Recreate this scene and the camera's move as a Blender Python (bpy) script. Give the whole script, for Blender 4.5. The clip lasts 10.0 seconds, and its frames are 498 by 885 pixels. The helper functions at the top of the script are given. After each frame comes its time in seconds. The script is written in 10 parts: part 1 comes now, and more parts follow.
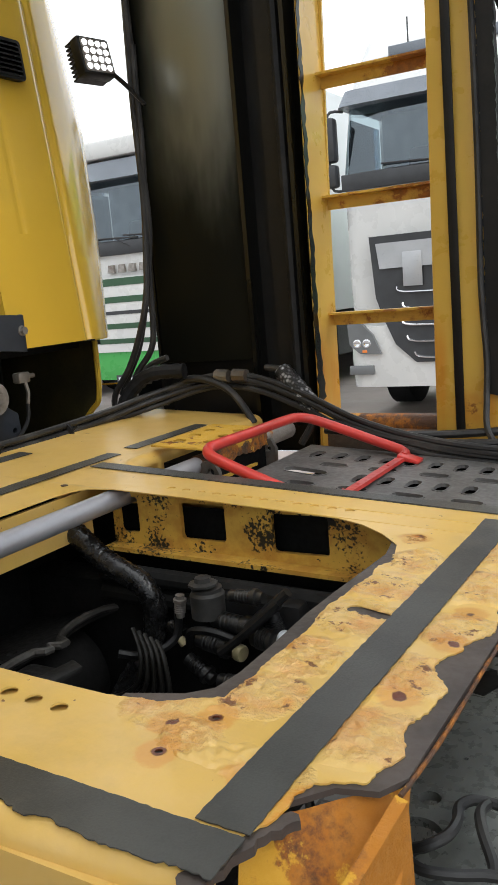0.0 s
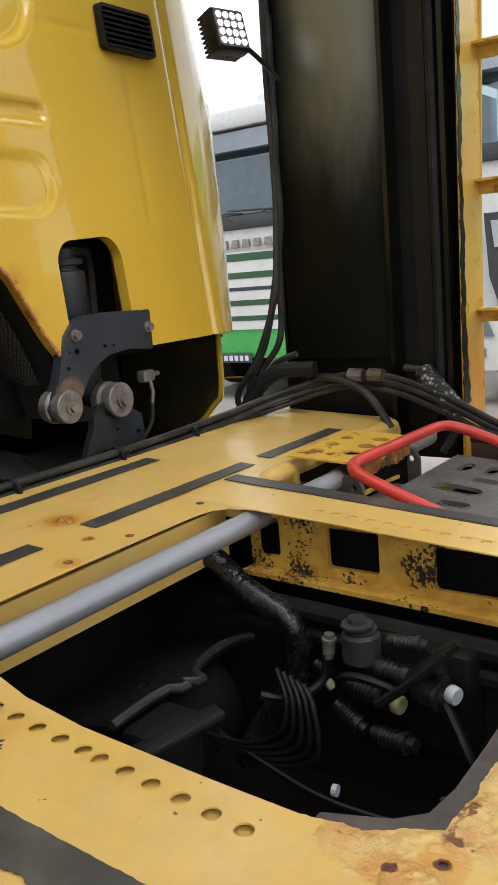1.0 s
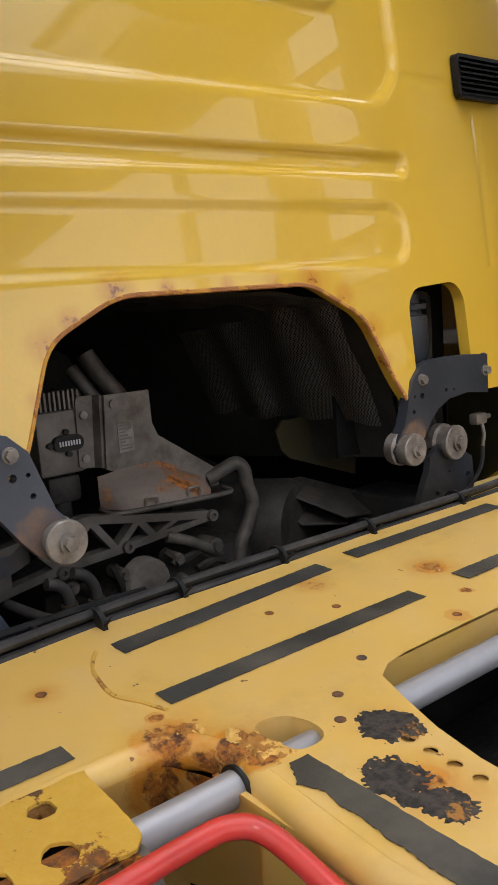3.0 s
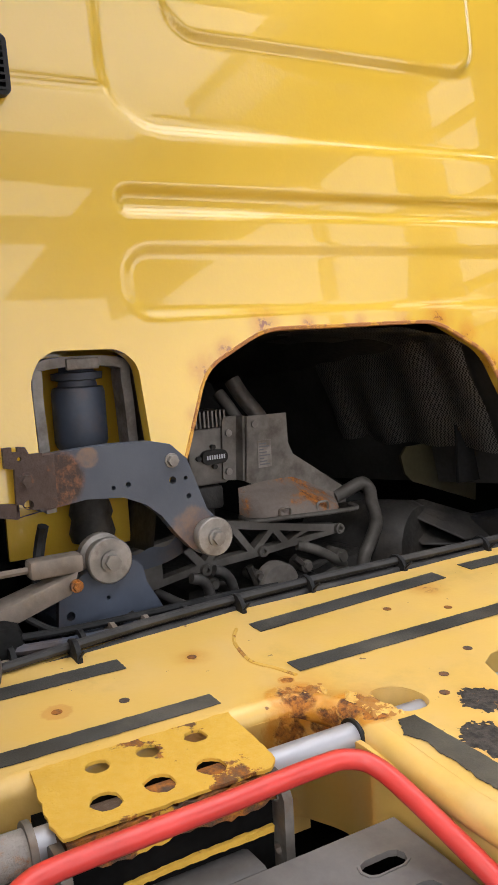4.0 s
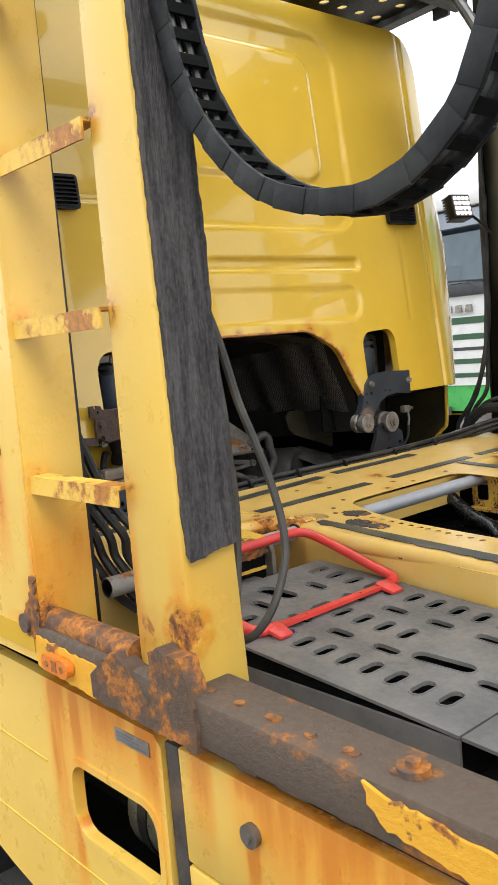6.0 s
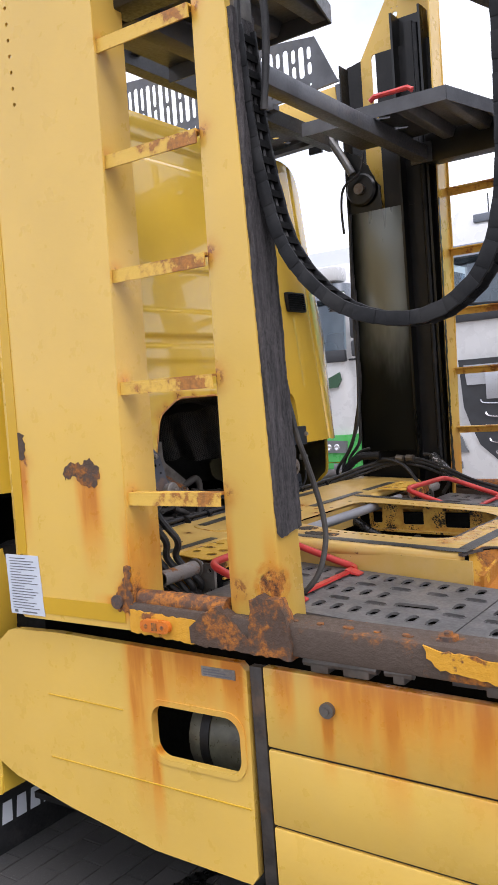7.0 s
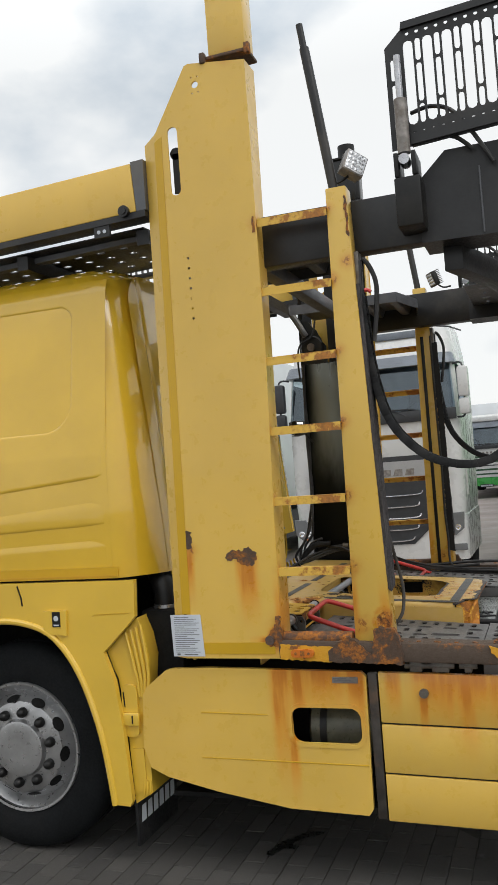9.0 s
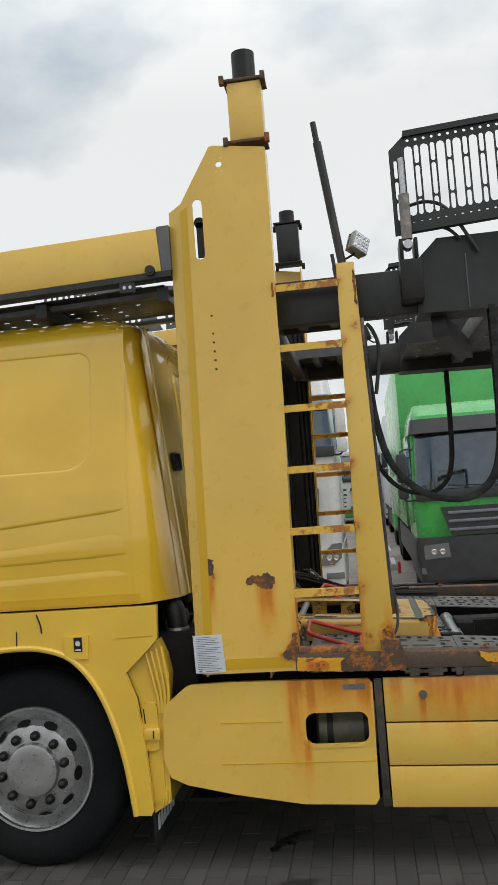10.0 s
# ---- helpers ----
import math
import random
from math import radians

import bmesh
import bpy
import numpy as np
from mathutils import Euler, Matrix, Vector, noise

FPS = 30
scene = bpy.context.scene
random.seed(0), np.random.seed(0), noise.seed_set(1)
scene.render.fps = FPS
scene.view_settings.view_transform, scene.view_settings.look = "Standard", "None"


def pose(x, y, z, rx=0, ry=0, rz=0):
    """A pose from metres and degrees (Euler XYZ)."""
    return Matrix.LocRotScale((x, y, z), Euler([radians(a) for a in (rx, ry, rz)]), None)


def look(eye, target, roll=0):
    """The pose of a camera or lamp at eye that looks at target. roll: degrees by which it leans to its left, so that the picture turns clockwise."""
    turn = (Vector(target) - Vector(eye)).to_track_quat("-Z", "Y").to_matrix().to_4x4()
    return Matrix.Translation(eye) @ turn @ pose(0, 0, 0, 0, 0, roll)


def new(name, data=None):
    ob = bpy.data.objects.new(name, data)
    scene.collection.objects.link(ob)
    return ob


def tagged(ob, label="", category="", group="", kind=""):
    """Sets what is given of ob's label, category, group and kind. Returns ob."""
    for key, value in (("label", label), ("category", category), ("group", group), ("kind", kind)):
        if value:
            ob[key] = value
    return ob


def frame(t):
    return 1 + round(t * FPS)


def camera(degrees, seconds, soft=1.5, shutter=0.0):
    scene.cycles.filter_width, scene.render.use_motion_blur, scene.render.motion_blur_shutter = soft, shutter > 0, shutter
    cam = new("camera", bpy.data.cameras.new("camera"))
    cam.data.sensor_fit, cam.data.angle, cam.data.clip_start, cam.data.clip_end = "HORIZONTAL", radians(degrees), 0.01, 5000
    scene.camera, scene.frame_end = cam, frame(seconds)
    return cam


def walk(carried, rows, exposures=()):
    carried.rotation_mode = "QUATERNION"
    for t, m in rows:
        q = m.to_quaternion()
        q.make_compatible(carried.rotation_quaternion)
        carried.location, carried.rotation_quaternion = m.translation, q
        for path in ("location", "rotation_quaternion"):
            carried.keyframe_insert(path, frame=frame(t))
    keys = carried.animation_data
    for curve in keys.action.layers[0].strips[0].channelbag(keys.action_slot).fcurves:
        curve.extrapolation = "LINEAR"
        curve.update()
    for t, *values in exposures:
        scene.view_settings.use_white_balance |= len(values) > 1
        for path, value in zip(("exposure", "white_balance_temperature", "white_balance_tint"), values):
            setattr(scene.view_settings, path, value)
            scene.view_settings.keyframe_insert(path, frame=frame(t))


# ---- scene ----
# The yard is level, z up; x runs from the truck's nose to its tail, y from its near side to its far side.
cam = camera(32.8, 10.0, soft=1.5)
PATH = [
    (0, (1.6, 0.407, 1.429), (0.608, 2.107, 1.073), -4.9),
    (0.5, (1.523, 0.476, 1.468), (0.445, 2.117, 1.085), -4.9),
    (1, (1.431, 0.492, 1.483), (0.261, 2.065, 1.086), -4.8),
    (1.5, (1.341, 0.485, 1.501), (0.089, 1.994, 1.108), -4.7),
    (2, (1.314, 0.438, 1.549), (-0.021, 1.872, 1.143), -4.7),
    (2.5, (1.281, 0.371, 1.566), (-0.143, 1.724, 1.186), -4.6),
    (3, (1.272, 0.301, 1.569), (-0.278, 1.523, 1.248), -4.6),
    (3.2, (1.277, 0.279, 1.573), (-0.327, 1.435, 1.271), -4.4),
    (4.3, (1.539, 0.095, 1.562), (-0.196, 1.067, 1.352), -3.4),
    (4.5, (1.614, 0.027, 1.569), (-0.117, 1.008, 1.365), -3.5),
    (5, (1.784, -0.135, 1.569), (0.105, 0.928, 1.347), -4.2),
    (5.2, (1.876, -0.231, 1.568), (0.23, 0.88, 1.335), -4.6),
    (6.3, (2.245, -1.008, 1.568), (0.851, 0.412, 1.369), -4.7),
    (6.5, (2.256, -1.212, 1.564), (0.957, 0.3, 1.395), -4.6),
    (7, (2.253, -1.691, 1.59), (1.117, -0.049, 1.478), -4.3),
    (7.5, (2.234, -2.23, 1.663), (1.226, -0.504, 1.601), -4.4),
    (8, (2.146, -2.608, 1.703), (1.21, -0.84, 1.678), -4.3),
    (8.5, (2.01, -3.054, 1.755), (1.2, -1.226, 1.769), -4.4),
    (9, (1.797, -3.446, 1.773), (1.129, -1.562, 1.84), -4.3),
    (9.5, (1.448, -3.759, 1.791), (0.954, -1.824, 1.894), -4.3),
    (10, (1.046, -4.133, 1.842), (0.782, -2.154, 1.959), -4.3),
]
walk(cam, [(t, look(eye, aim, roll)) for t, eye, aim, roll in PATH], [(0.0, 0.26, 6350, 9), (1.0, 0.30, 6300, 9), (2.5, 0.36, 6350, 11), (3.2, 0.45, 6450, 15), (4.5, 1.16, 6450, 12), (5.2, 1.02, 6200, 7), (6.5, 0.44, 6400, 11), (7.0, 0.25, 6050, 19), (7.5, 0.14, 5930, 25), (8.5, -0.17, 6450, 12), (10.0, -0.44, 6500, 8)])

# ---- sky and sun: bright broken overcast ----
SUN_UP, SUN_ROUND = 47.0, 118.0
world = bpy.data.worlds.new("overcast_sky")
scene.world = world
world.use_nodes = True
wt = world.node_tree
wt.nodes.clear()
w_out = wt.nodes.new("ShaderNodeOutputWorld")
w_bg = wt.nodes.new("ShaderNodeBackground")
w_sky = wt.nodes.new("ShaderNodeTexSky")
w_sky.sky_type, w_sky.sun_disc = "NISHITA", False
w_sky.sun_elevation, w_sky.sun_rotation = radians(SUN_UP), radians(SUN_ROUND)
w_tc = wt.nodes.new("ShaderNodeTexCoord")
w_map = wt.nodes.new("ShaderNodeMapping")
w_map.inputs["Scale"].default_value = (1.0, 1.0, 1.7)
w_no = wt.nodes.new("ShaderNodeTexNoise")
w_no.inputs["Scale"].default_value, w_no.inputs["Detail"].default_value = 2.1, 7.0
w_no.inputs["Roughness"].default_value = 0.5
w_ramp = wt.nodes.new("ShaderNodeValToRGB")
w_ramp.color_ramp.elements[0].position, w_ramp.color_ramp.elements[0].color = 0.38, (7.2, 8.2, 9.2, 1)
w_ramp.color_ramp.elements[1].position, w_ramp.color_ramp.elements[1].color = 0.50, (13.2, 13.3, 13.2, 1)
w_mix = wt.nodes.new("ShaderNodeMixRGB")
w_mix.inputs["Fac"].default_value = 0.88
w_bg.inputs["Strength"].default_value = 0.10
wt.links.new(w_tc.outputs["Generated"], w_map.inputs["Vector"])
wt.links.new(w_map.outputs["Vector"], w_no.inputs["Vector"])
wt.links.new(w_sky.outputs["Color"], w_mix.inputs["Color1"])
wt.links.new(w_ramp.outputs["Color"], w_mix.inputs["Color2"])
w_sep = wt.nodes.new("ShaderNodeSeparateXYZ")
w_up = wt.nodes.new("ShaderNodeMapRange")
for i_, v_ in ((1, 0.42), (2, 0.95), (3, 0.096), (4, 0.185)):
    w_up.inputs[i_].default_value = v_
wt.links.new(w_tc.outputs["Generated"], w_sep.inputs[0])
# the cloud closes to plain white haze towards the horizon
w_haze = wt.nodes.new("ShaderNodeMapRange")
for i_, v_ in ((1, 0.02), (2, 0.26), (3, 0.16), (4, 0.0)):
    w_haze.inputs[i_].default_value = v_
w_add = wt.nodes.new("ShaderNodeMath")
wt.links.new(w_sep.outputs["Z"], w_haze.inputs[0])
wt.links.new(w_no.outputs["Fac"], w_add.inputs[0])
wt.links.new(w_haze.outputs[0], w_add.inputs[1])
wt.links.new(w_add.outputs[0], w_ramp.inputs["Fac"])
wt.links.new(w_sep.outputs["Z"], w_up.inputs[0])
wt.links.new(w_up.outputs[0], w_bg.inputs["Strength"])
wt.links.new(w_mix.outputs["Color"], w_bg.inputs["Color"])
wt.links.new(w_bg.outputs["Background"], w_out.inputs["Surface"])
sun = new("sun", bpy.data.lights.new("sun", "SUN"))
sun.data.energy, sun.data.angle, sun.data.color = 1.1, radians(30), (1.0, 0.96, 0.90)
sun.matrix_world = look((0, 0, 20), Vector((0, 0, 20)) - Vector((math.sin(radians(SUN_ROUND)) * math.cos(radians(SUN_UP)), math.cos(radians(SUN_ROUND)) * math.cos(radians(SUN_UP)), math.sin(radians(SUN_UP)))))

# ---- building helpers ----
from mathutils.geometry import tessellate_polygon


def thing(name, label, category, at=(0, 0, 0), group="", kind=""):
    ob = tagged(new(name), label, category, group, kind)
    ob.location = at
    return ob


def base_of(ob):
    v = Vector((0, 0, 0))
    while ob is not None:
        v = v + ob.location
        ob = ob.parent
    return v


def mesh_of(bm, name, mat, smooth=35):
    bmesh.ops.recalc_face_normals(bm, faces=bm.faces)
    me = bpy.data.meshes.new(name)
    bm.to_mesh(me)
    bm.free()
    for p in me.polygons:
        p.use_smooth = True
    me.set_sharp_from_angle(angle=radians(smooth))
    for m in mat if isinstance(mat, (list, tuple)) else (mat,):
        me.materials.append(m)
    return me


def part(name, bm, mat, parent, label="", smooth=35):
    o = base_of(parent)
    if o.length > 0:
        bmesh.ops.translate(bm, verts=bm.verts, vec=-o)
    ob = new(name, mesh_of(bm, name, mat, smooth))
    ob.parent = parent
    return tagged(ob, label)


def solid(name, bm, mat, label, category, kind="", group="", smooth=35):
    return tagged(new(name, mesh_of(bm, name, mat, smooth)), label, category, group, kind)


def box(bm, x0, x1, y0, y1, z0, z1, bev=0.0):
    vs = [bm.verts.new(p) for p in ((x0, y0, z0), (x1, y0, z0), (x1, y1, z0), (x0, y1, z0), (x0, y0, z1), (x1, y0, z1), (x1, y1, z1), (x0, y1, z1))]
    fs = [bm.faces.new([vs[i] for i in f]) for f in ((3, 2, 1, 0), (4, 5, 6, 7), (0, 1, 5, 4), (1, 2, 6, 5), (2, 3, 7, 6), (3, 0, 4, 7))]
    if bev:
        es = list({e for f in fs for e in f.edges})
        bmesh.ops.bevel(bm, geom=es, offset=bev, segments=2, profile=0.5, affect="EDGES")
    return vs


def hexa(bm, pts, bev=0.0):
    """A box through eight free corners: bottom ring, then top ring."""
    vs = [bm.verts.new(p) for p in pts]
    fs = [bm.faces.new([vs[i] for i in f]) for f in ((3, 2, 1, 0), (4, 5, 6, 7), (0, 1, 5, 4), (1, 2, 6, 5), (2, 3, 7, 6), (3, 0, 4, 7))]
    if bev:
        bmesh.ops.bevel(bm, geom=list({e for f in fs for e in f.edges}), offset=bev, segments=2, profile=0.5, affect="EDGES")


def lay(u, v, d, axis):
    return Vector((d, u, v)) if axis == "x" else Vector((u, d, v)) if axis == "y" else Vector((u, v, d))


def plate(bm, outer, a, b, axis="z", holes=(), bend=None):
    """An outline with holes, thick from a to b along the axis; bend moves each point."""
    loops = [outer, *holes]
    flat = [Vector((p[0], p[1], 0)) for l in loops for p in l]
    tris = tessellate_polygon([[Vector((p[0], p[1], 0)) for p in l] for l in loops])
    f = bend or (lambda p: p)
    lo = [bm.verts.new(f(lay(p.x, p.y, a, axis))) for p in flat]
    hi = [bm.verts.new(f(lay(p.x, p.y, b, axis))) for p in flat]
    for t in tris:
        try:
            bm.faces.new([lo[i] for i in t])
            bm.faces.new([hi[i] for i in reversed(t)])
        except ValueError:
            pass
    k = 0
    for l in loops:
        n = len(l)
        for i in range(n):
            j = (i + 1) % n
            bm.faces.new((lo[k + i], lo[k + j], hi[k + j], hi[k + i]))
        k += n


def soften(bm, w, seg=2, least=0.6):
    es = [e for e in bm.edges if len(e.link_faces) == 2 and e.calc_face_angle(0) > least]
    bmesh.ops.bevel(bm, geom=es, offset=w, segments=seg, profile=0.5, affect="EDGES", clamp_overlap=True)


def rrect(u0, u1, v0, v1, r, n=5):
    """A rounded rectangle's outline."""
    out = []
    for cu, cv, a0 in ((u1 - r, v1 - r, 0), (u0 + r, v1 - r, 90), (u0 + r, v0 + r, 180), (u1 - r, v0 + r, 270)):
        for i in range(n + 1):
            a = radians(a0 + 90 * i / n)
            out.append((cu + r * math.cos(a), cv + r * math.sin(a)))
    return out


def circle(u, v, r, n=14):
    return [(u + r * math.cos(2 * math.pi * i / n), v + r * math.sin(2 * math.pi * i / n)) for i in range(n)]


def slot(u, v, length, width, angle=0, n=5):
    """A rounded slot's outline, lying at an angle."""
    h, r, out = (length - width) / 2, width / 2, []
    ca, sa = math.cos(radians(angle)), math.sin(radians(angle))
    for s in (1, -1):
        for i in range(n + 1):
            a = radians(-90 + 180 * i / n)
            pu, pv = s * (h + r * math.cos(a)), s * r * math.sin(a)
            out.append((u + pu * ca - pv * sa, v + pu * sa + pv * ca))
    return out


def rag(line, amp, step, seed):
    """A ragged run of points along a polyline, for torn and flaked edges."""
    rnd, out = random.Random(seed), []
    for (u0, v0), (u1, v1) in zip(line, line[1:]):
        d = math.hypot(u1 - u0, v1 - v0)
        k = max(1, int(d / step))
        for i in range(k):
            s = i / k
            a = amp * (rnd.random() - 0.5) * 2
            out.append((u0 + (u1 - u0) * s - (v1 - v0) / d * a, v0 + (v1 - v0) * s + (u1 - u0) / d * a))
    out.append(line[-1])
    return out


def cyl(bm, p0, p1, r, n=16, r1=None, caps=True):
    p0, p1 = Vector(p0), Vector(p1)
    r1 = r if r1 is None else r1
    q = (p1 - p0).to_track_quat("Z", "Y").to_matrix()
    ring = lambda c, rr: [bm.verts.new(c + q @ Vector((rr * math.cos(2 * math.pi * i / n), rr * math.sin(2 * math.pi * i / n), 0))) for i in range(n)]
    a, b = ring(p0, r), ring(p1, r1)
    for i in range(n):
        j = (i + 1) % n
        bm.faces.new((a[i], a[j], b[j], b[i]))
    if caps:
        bm.faces.new(a[::-1])
        bm.faces.new(b)


def lathe(bm, origin, axis, profile, n=32, caps=True):
    """Rings of (along, radius) about an axis through origin."""
    q = Vector(axis).normalized().to_track_quat("Z", "Y").to_matrix()
    rings = []
    for h, r in profile:
        rings.append([bm.verts.new(Vector(origin) + q @ Vector((max(r, 1e-4) * math.cos(2 * math.pi * i / n), max(r, 1e-4) * math.sin(2 * math.pi * i / n), h))) for i in range(n)])
    for a, b in zip(rings, rings[1:]):
        for i in range(n):
            j = (i + 1) % n
            bm.faces.new((a[i], a[j], b[j], b[i]))
    if caps:
        bm.faces.new(rings[0][::-1])
        bm.faces.new(rings[-1])


def spline(pts, k=6, closed=False):
    """A smooth run through the points."""
    P = [Vector(p) for p in pts]
    n, out = len(P), []
    for i in range(n if closed else n - 1):
        g = (lambda j: P[j % n]) if closed else (lambda j: P[min(max(j, 0), n - 1)])
        a, b, c, d = g(i - 1), g(i), g(i + 1), g(i + 2)
        for s in range(k):
            t = s / k
            out.append(0.5 * ((2 * b) + (c - a) * t + (2 * a - 5 * b + 4 * c - d) * t * t + (3 * b - a - 3 * c + d) * t ** 3))
    if not closed:
        out.append(P[-1])
    return out


def tube(bm, pts, r, n=8, caps=True, flat=1.0, wave=0.0):
    """A round bar or hose along points; wave gives a corrugated skin."""
    P = [Vector(p) for p in pts]
    t0 = (P[1] - P[0]).normalized()
    up = Vector((0, 0, 1)) if abs(t0.z) < 0.9 else Vector((1, 0, 0))
    nrm = (up - t0 * up.dot(t0)).normalized()
    rings = []
    for i, p in enumerate(P):
        t = (P[min(i + 1, len(P) - 1)] - P[max(i - 1, 0)]).normalized()
        nrm = (nrm - t * nrm.dot(t)).normalized()
        bi = t.cross(nrm)
        rr = r * (1 + (wave if i % 2 else 0))
        rings.append([bm.verts.new(p + nrm * (flat * rr * math.cos(2 * math.pi * k / n)) + bi * (rr * math.sin(2 * math.pi * k / n))) for k in range(n)])
    for a, b in zip(rings, rings[1:]):
        for k in range(n):
            j = (k + 1) % n
            bm.faces.new((a[k], a[j], b[j], b[k]))
    if caps:
        bm.faces.new(rings[0][::-1])
        bm.faces.new(rings[-1])


def B():
    return bmesh.new()


# ---- materials ----
class Mat:
    """A small writer for node materials."""

    def __init__(self, name):
        self.m = bpy.data.materials.new(name)
        self.m.use_nodes = True
        self.t = self.m.node_tree
        self.t.nodes.clear()
        self.out = self.t.nodes.new("ShaderNodeOutputMaterial")
        self.b = self.t.nodes.new("ShaderNodeBsdfPrincipled")
        self.link(self.b, "BSDF", self.out, "Surface")
        self.pos = self.t.nodes.new("ShaderNodeNewGeometry")
        self.tc = self.t.nodes.new("ShaderNodeTexCoord")

    def link(self, a, ao, b, bi):
        self.t.links.new(a.outputs[ao], b.inputs[bi])

    def put(self, sock, inp):
        if isinstance(sock, (int, float)):
            inp.default_value = sock
        elif isinstance(sock, (tuple, list)):
            inp.default_value = (*sock, 1) if len(sock) == 3 and inp.type == "RGBA" else sock
        else:
            self.t.links.new(sock, inp)

    def where(self, local=False):
        return self.tc.outputs["Object"] if local else self.pos.outputs["Position"]

    def noise(self, scale, detail=4.0, rough=0.55, stretch=(1, 1, 1), local=False, kind="Fac"):
        n = self.t.nodes.new("ShaderNodeTexNoise")
        n.inputs["Scale"].default_value, n.inputs["Detail"].default_value, n.inputs["Roughness"].default_value = scale, detail, rough
        if stretch == (1, 1, 1):
            self.t.links.new(self.where(local), n.inputs["Vector"])
        else:
            mp = self.t.nodes.new("ShaderNodeMapping")
            mp.inputs["Scale"].default_value = stretch
            self.t.links.new(self.where(local), mp.inputs["Vector"])
            self.t.links.new(mp.outputs["Vector"], n.inputs["Vector"])
        return n.outputs[kind]

    def voronoi(self, scale, feature="F1", stretch=(1, 1, 1), out="Distance"):
        n = self.t.nodes.new("ShaderNodeTexVoronoi")
        n.feature = feature
        n.inputs["Scale"].default_value = scale
        mp = self.t.nodes.new("ShaderNodeMapping")
        mp.inputs["Scale"].default_value = stretch
        self.t.links.new(self.where(), mp.inputs["Vector"])
        self.t.links.new(mp.outputs["Vector"], n.inputs["Vector"])
        return n.outputs[out]

    def math(self, op, a, b=0.0, c=0.0, clamp=False):
        n = self.t.nodes.new("ShaderNodeMath")
        n.operation, n.use_clamp = op, clamp
        for i, v in enumerate((a, b, c)):
            self.put(v, n.inputs[i])
        return n.outputs[0]

    def ramp(self, fac, lo, hi, to0=0.0, to1=1.0):
        n = self.t.nodes.new("ShaderNodeMapRange")
        n.interpolation_type = "SMOOTHSTEP"
        for i, v in enumerate((fac, lo, hi, to0, to1)):
            self.put(v, n.inputs[i])
        return n.outputs[0]

    def mix(self, fac, a, b):
        n = self.t.nodes.new("ShaderNodeMix")
        n.data_type = "RGBA"
        self.put(fac, n.inputs[0])
        self.put(a, n.inputs[6])
        self.put(b, n.inputs[7])
        return n.outputs[2]

    def xyz(self):
        n = self.t.nodes.new("ShaderNodeSeparateXYZ")
        self.t.links.new(self.where(), n.inputs[0])
        return n.outputs

    def spot(self, c, r, wob, scale=9.0, squash=(1, 1, 1)):
        """A blotch round a point, with a noisy edge: 1 inside."""
        sub = self.t.nodes.new("ShaderNodeVectorMath")
        sub.operation = "SUBTRACT"
        self.t.links.new(self.where(), sub.inputs[0])
        sub.inputs[1].default_value = c
        mul = self.t.nodes.new("ShaderNodeVectorMath")
        mul.operation = "MULTIPLY"
        self.t.links.new(sub.outputs[0], mul.inputs[0])
        mul.inputs[1].default_value = squash
        ln = self.t.nodes.new("ShaderNodeVectorMath")
        ln.operation = "LENGTH"
        self.t.links.new(mul.outputs[0], ln.inputs[0])
        d = self.math("ADD", ln.outputs["Value"], self.math("MULTIPLY", self.math("SUBTRACT", self.noise(scale, 5, 0.65), 0.5), wob))
        return self.ramp(d, r * 0.72, r, 1.0, 0.0)

    def spot_far(self, c, wob):
        """Distance from a point, unsettled by noise."""
        ln = self.t.nodes.new("ShaderNodeVectorMath")
        ln.operation = "DISTANCE"
        self.t.links.new(self.where(), ln.inputs[0])
        ln.inputs[1].default_value = c
        return self.math("ADD", ln.outputs["Value"], self.math("MULTIPLY", self.math("SUBTRACT", self.noise(16, 5, 0.65), 0.5), wob))

    def many(self, socks):
        s = socks[0]
        for k in socks[1:]:
            s = self.math("MAXIMUM", s, k)
        return s

    def bump(self, height, strength=0.3, dist=0.01):
        n = self.t.nodes.new("ShaderNodeBump")
        n.inputs["Strength"].default_value, n.inputs["Distance"].default_value = strength, dist
        self.put(height, n.inputs["Height"])
        self.t.links.new(n.outputs["Normal"], self.b.inputs["Normal"])

    def set(self, color=None, rough=None, metal=None, coat=None, coat_rough=None, **more):
        for name, v in (("Base Color", color), ("Roughness", rough), ("Metallic", metal), ("Coat Weight", coat), ("Coat Roughness", coat_rough)):
            if v is not None:
                self.put(v, self.b.inputs[name])
        return self.m


YELLOW, PALE = (0.735, 0.468, 0.048), (0.705, 0.450, 0.080)
RUST_D, RUST_L, PRIMER = (0.070, 0.027, 0.014), (0.52, 0.185, 0.022), (0.075, 0.055, 0.045)


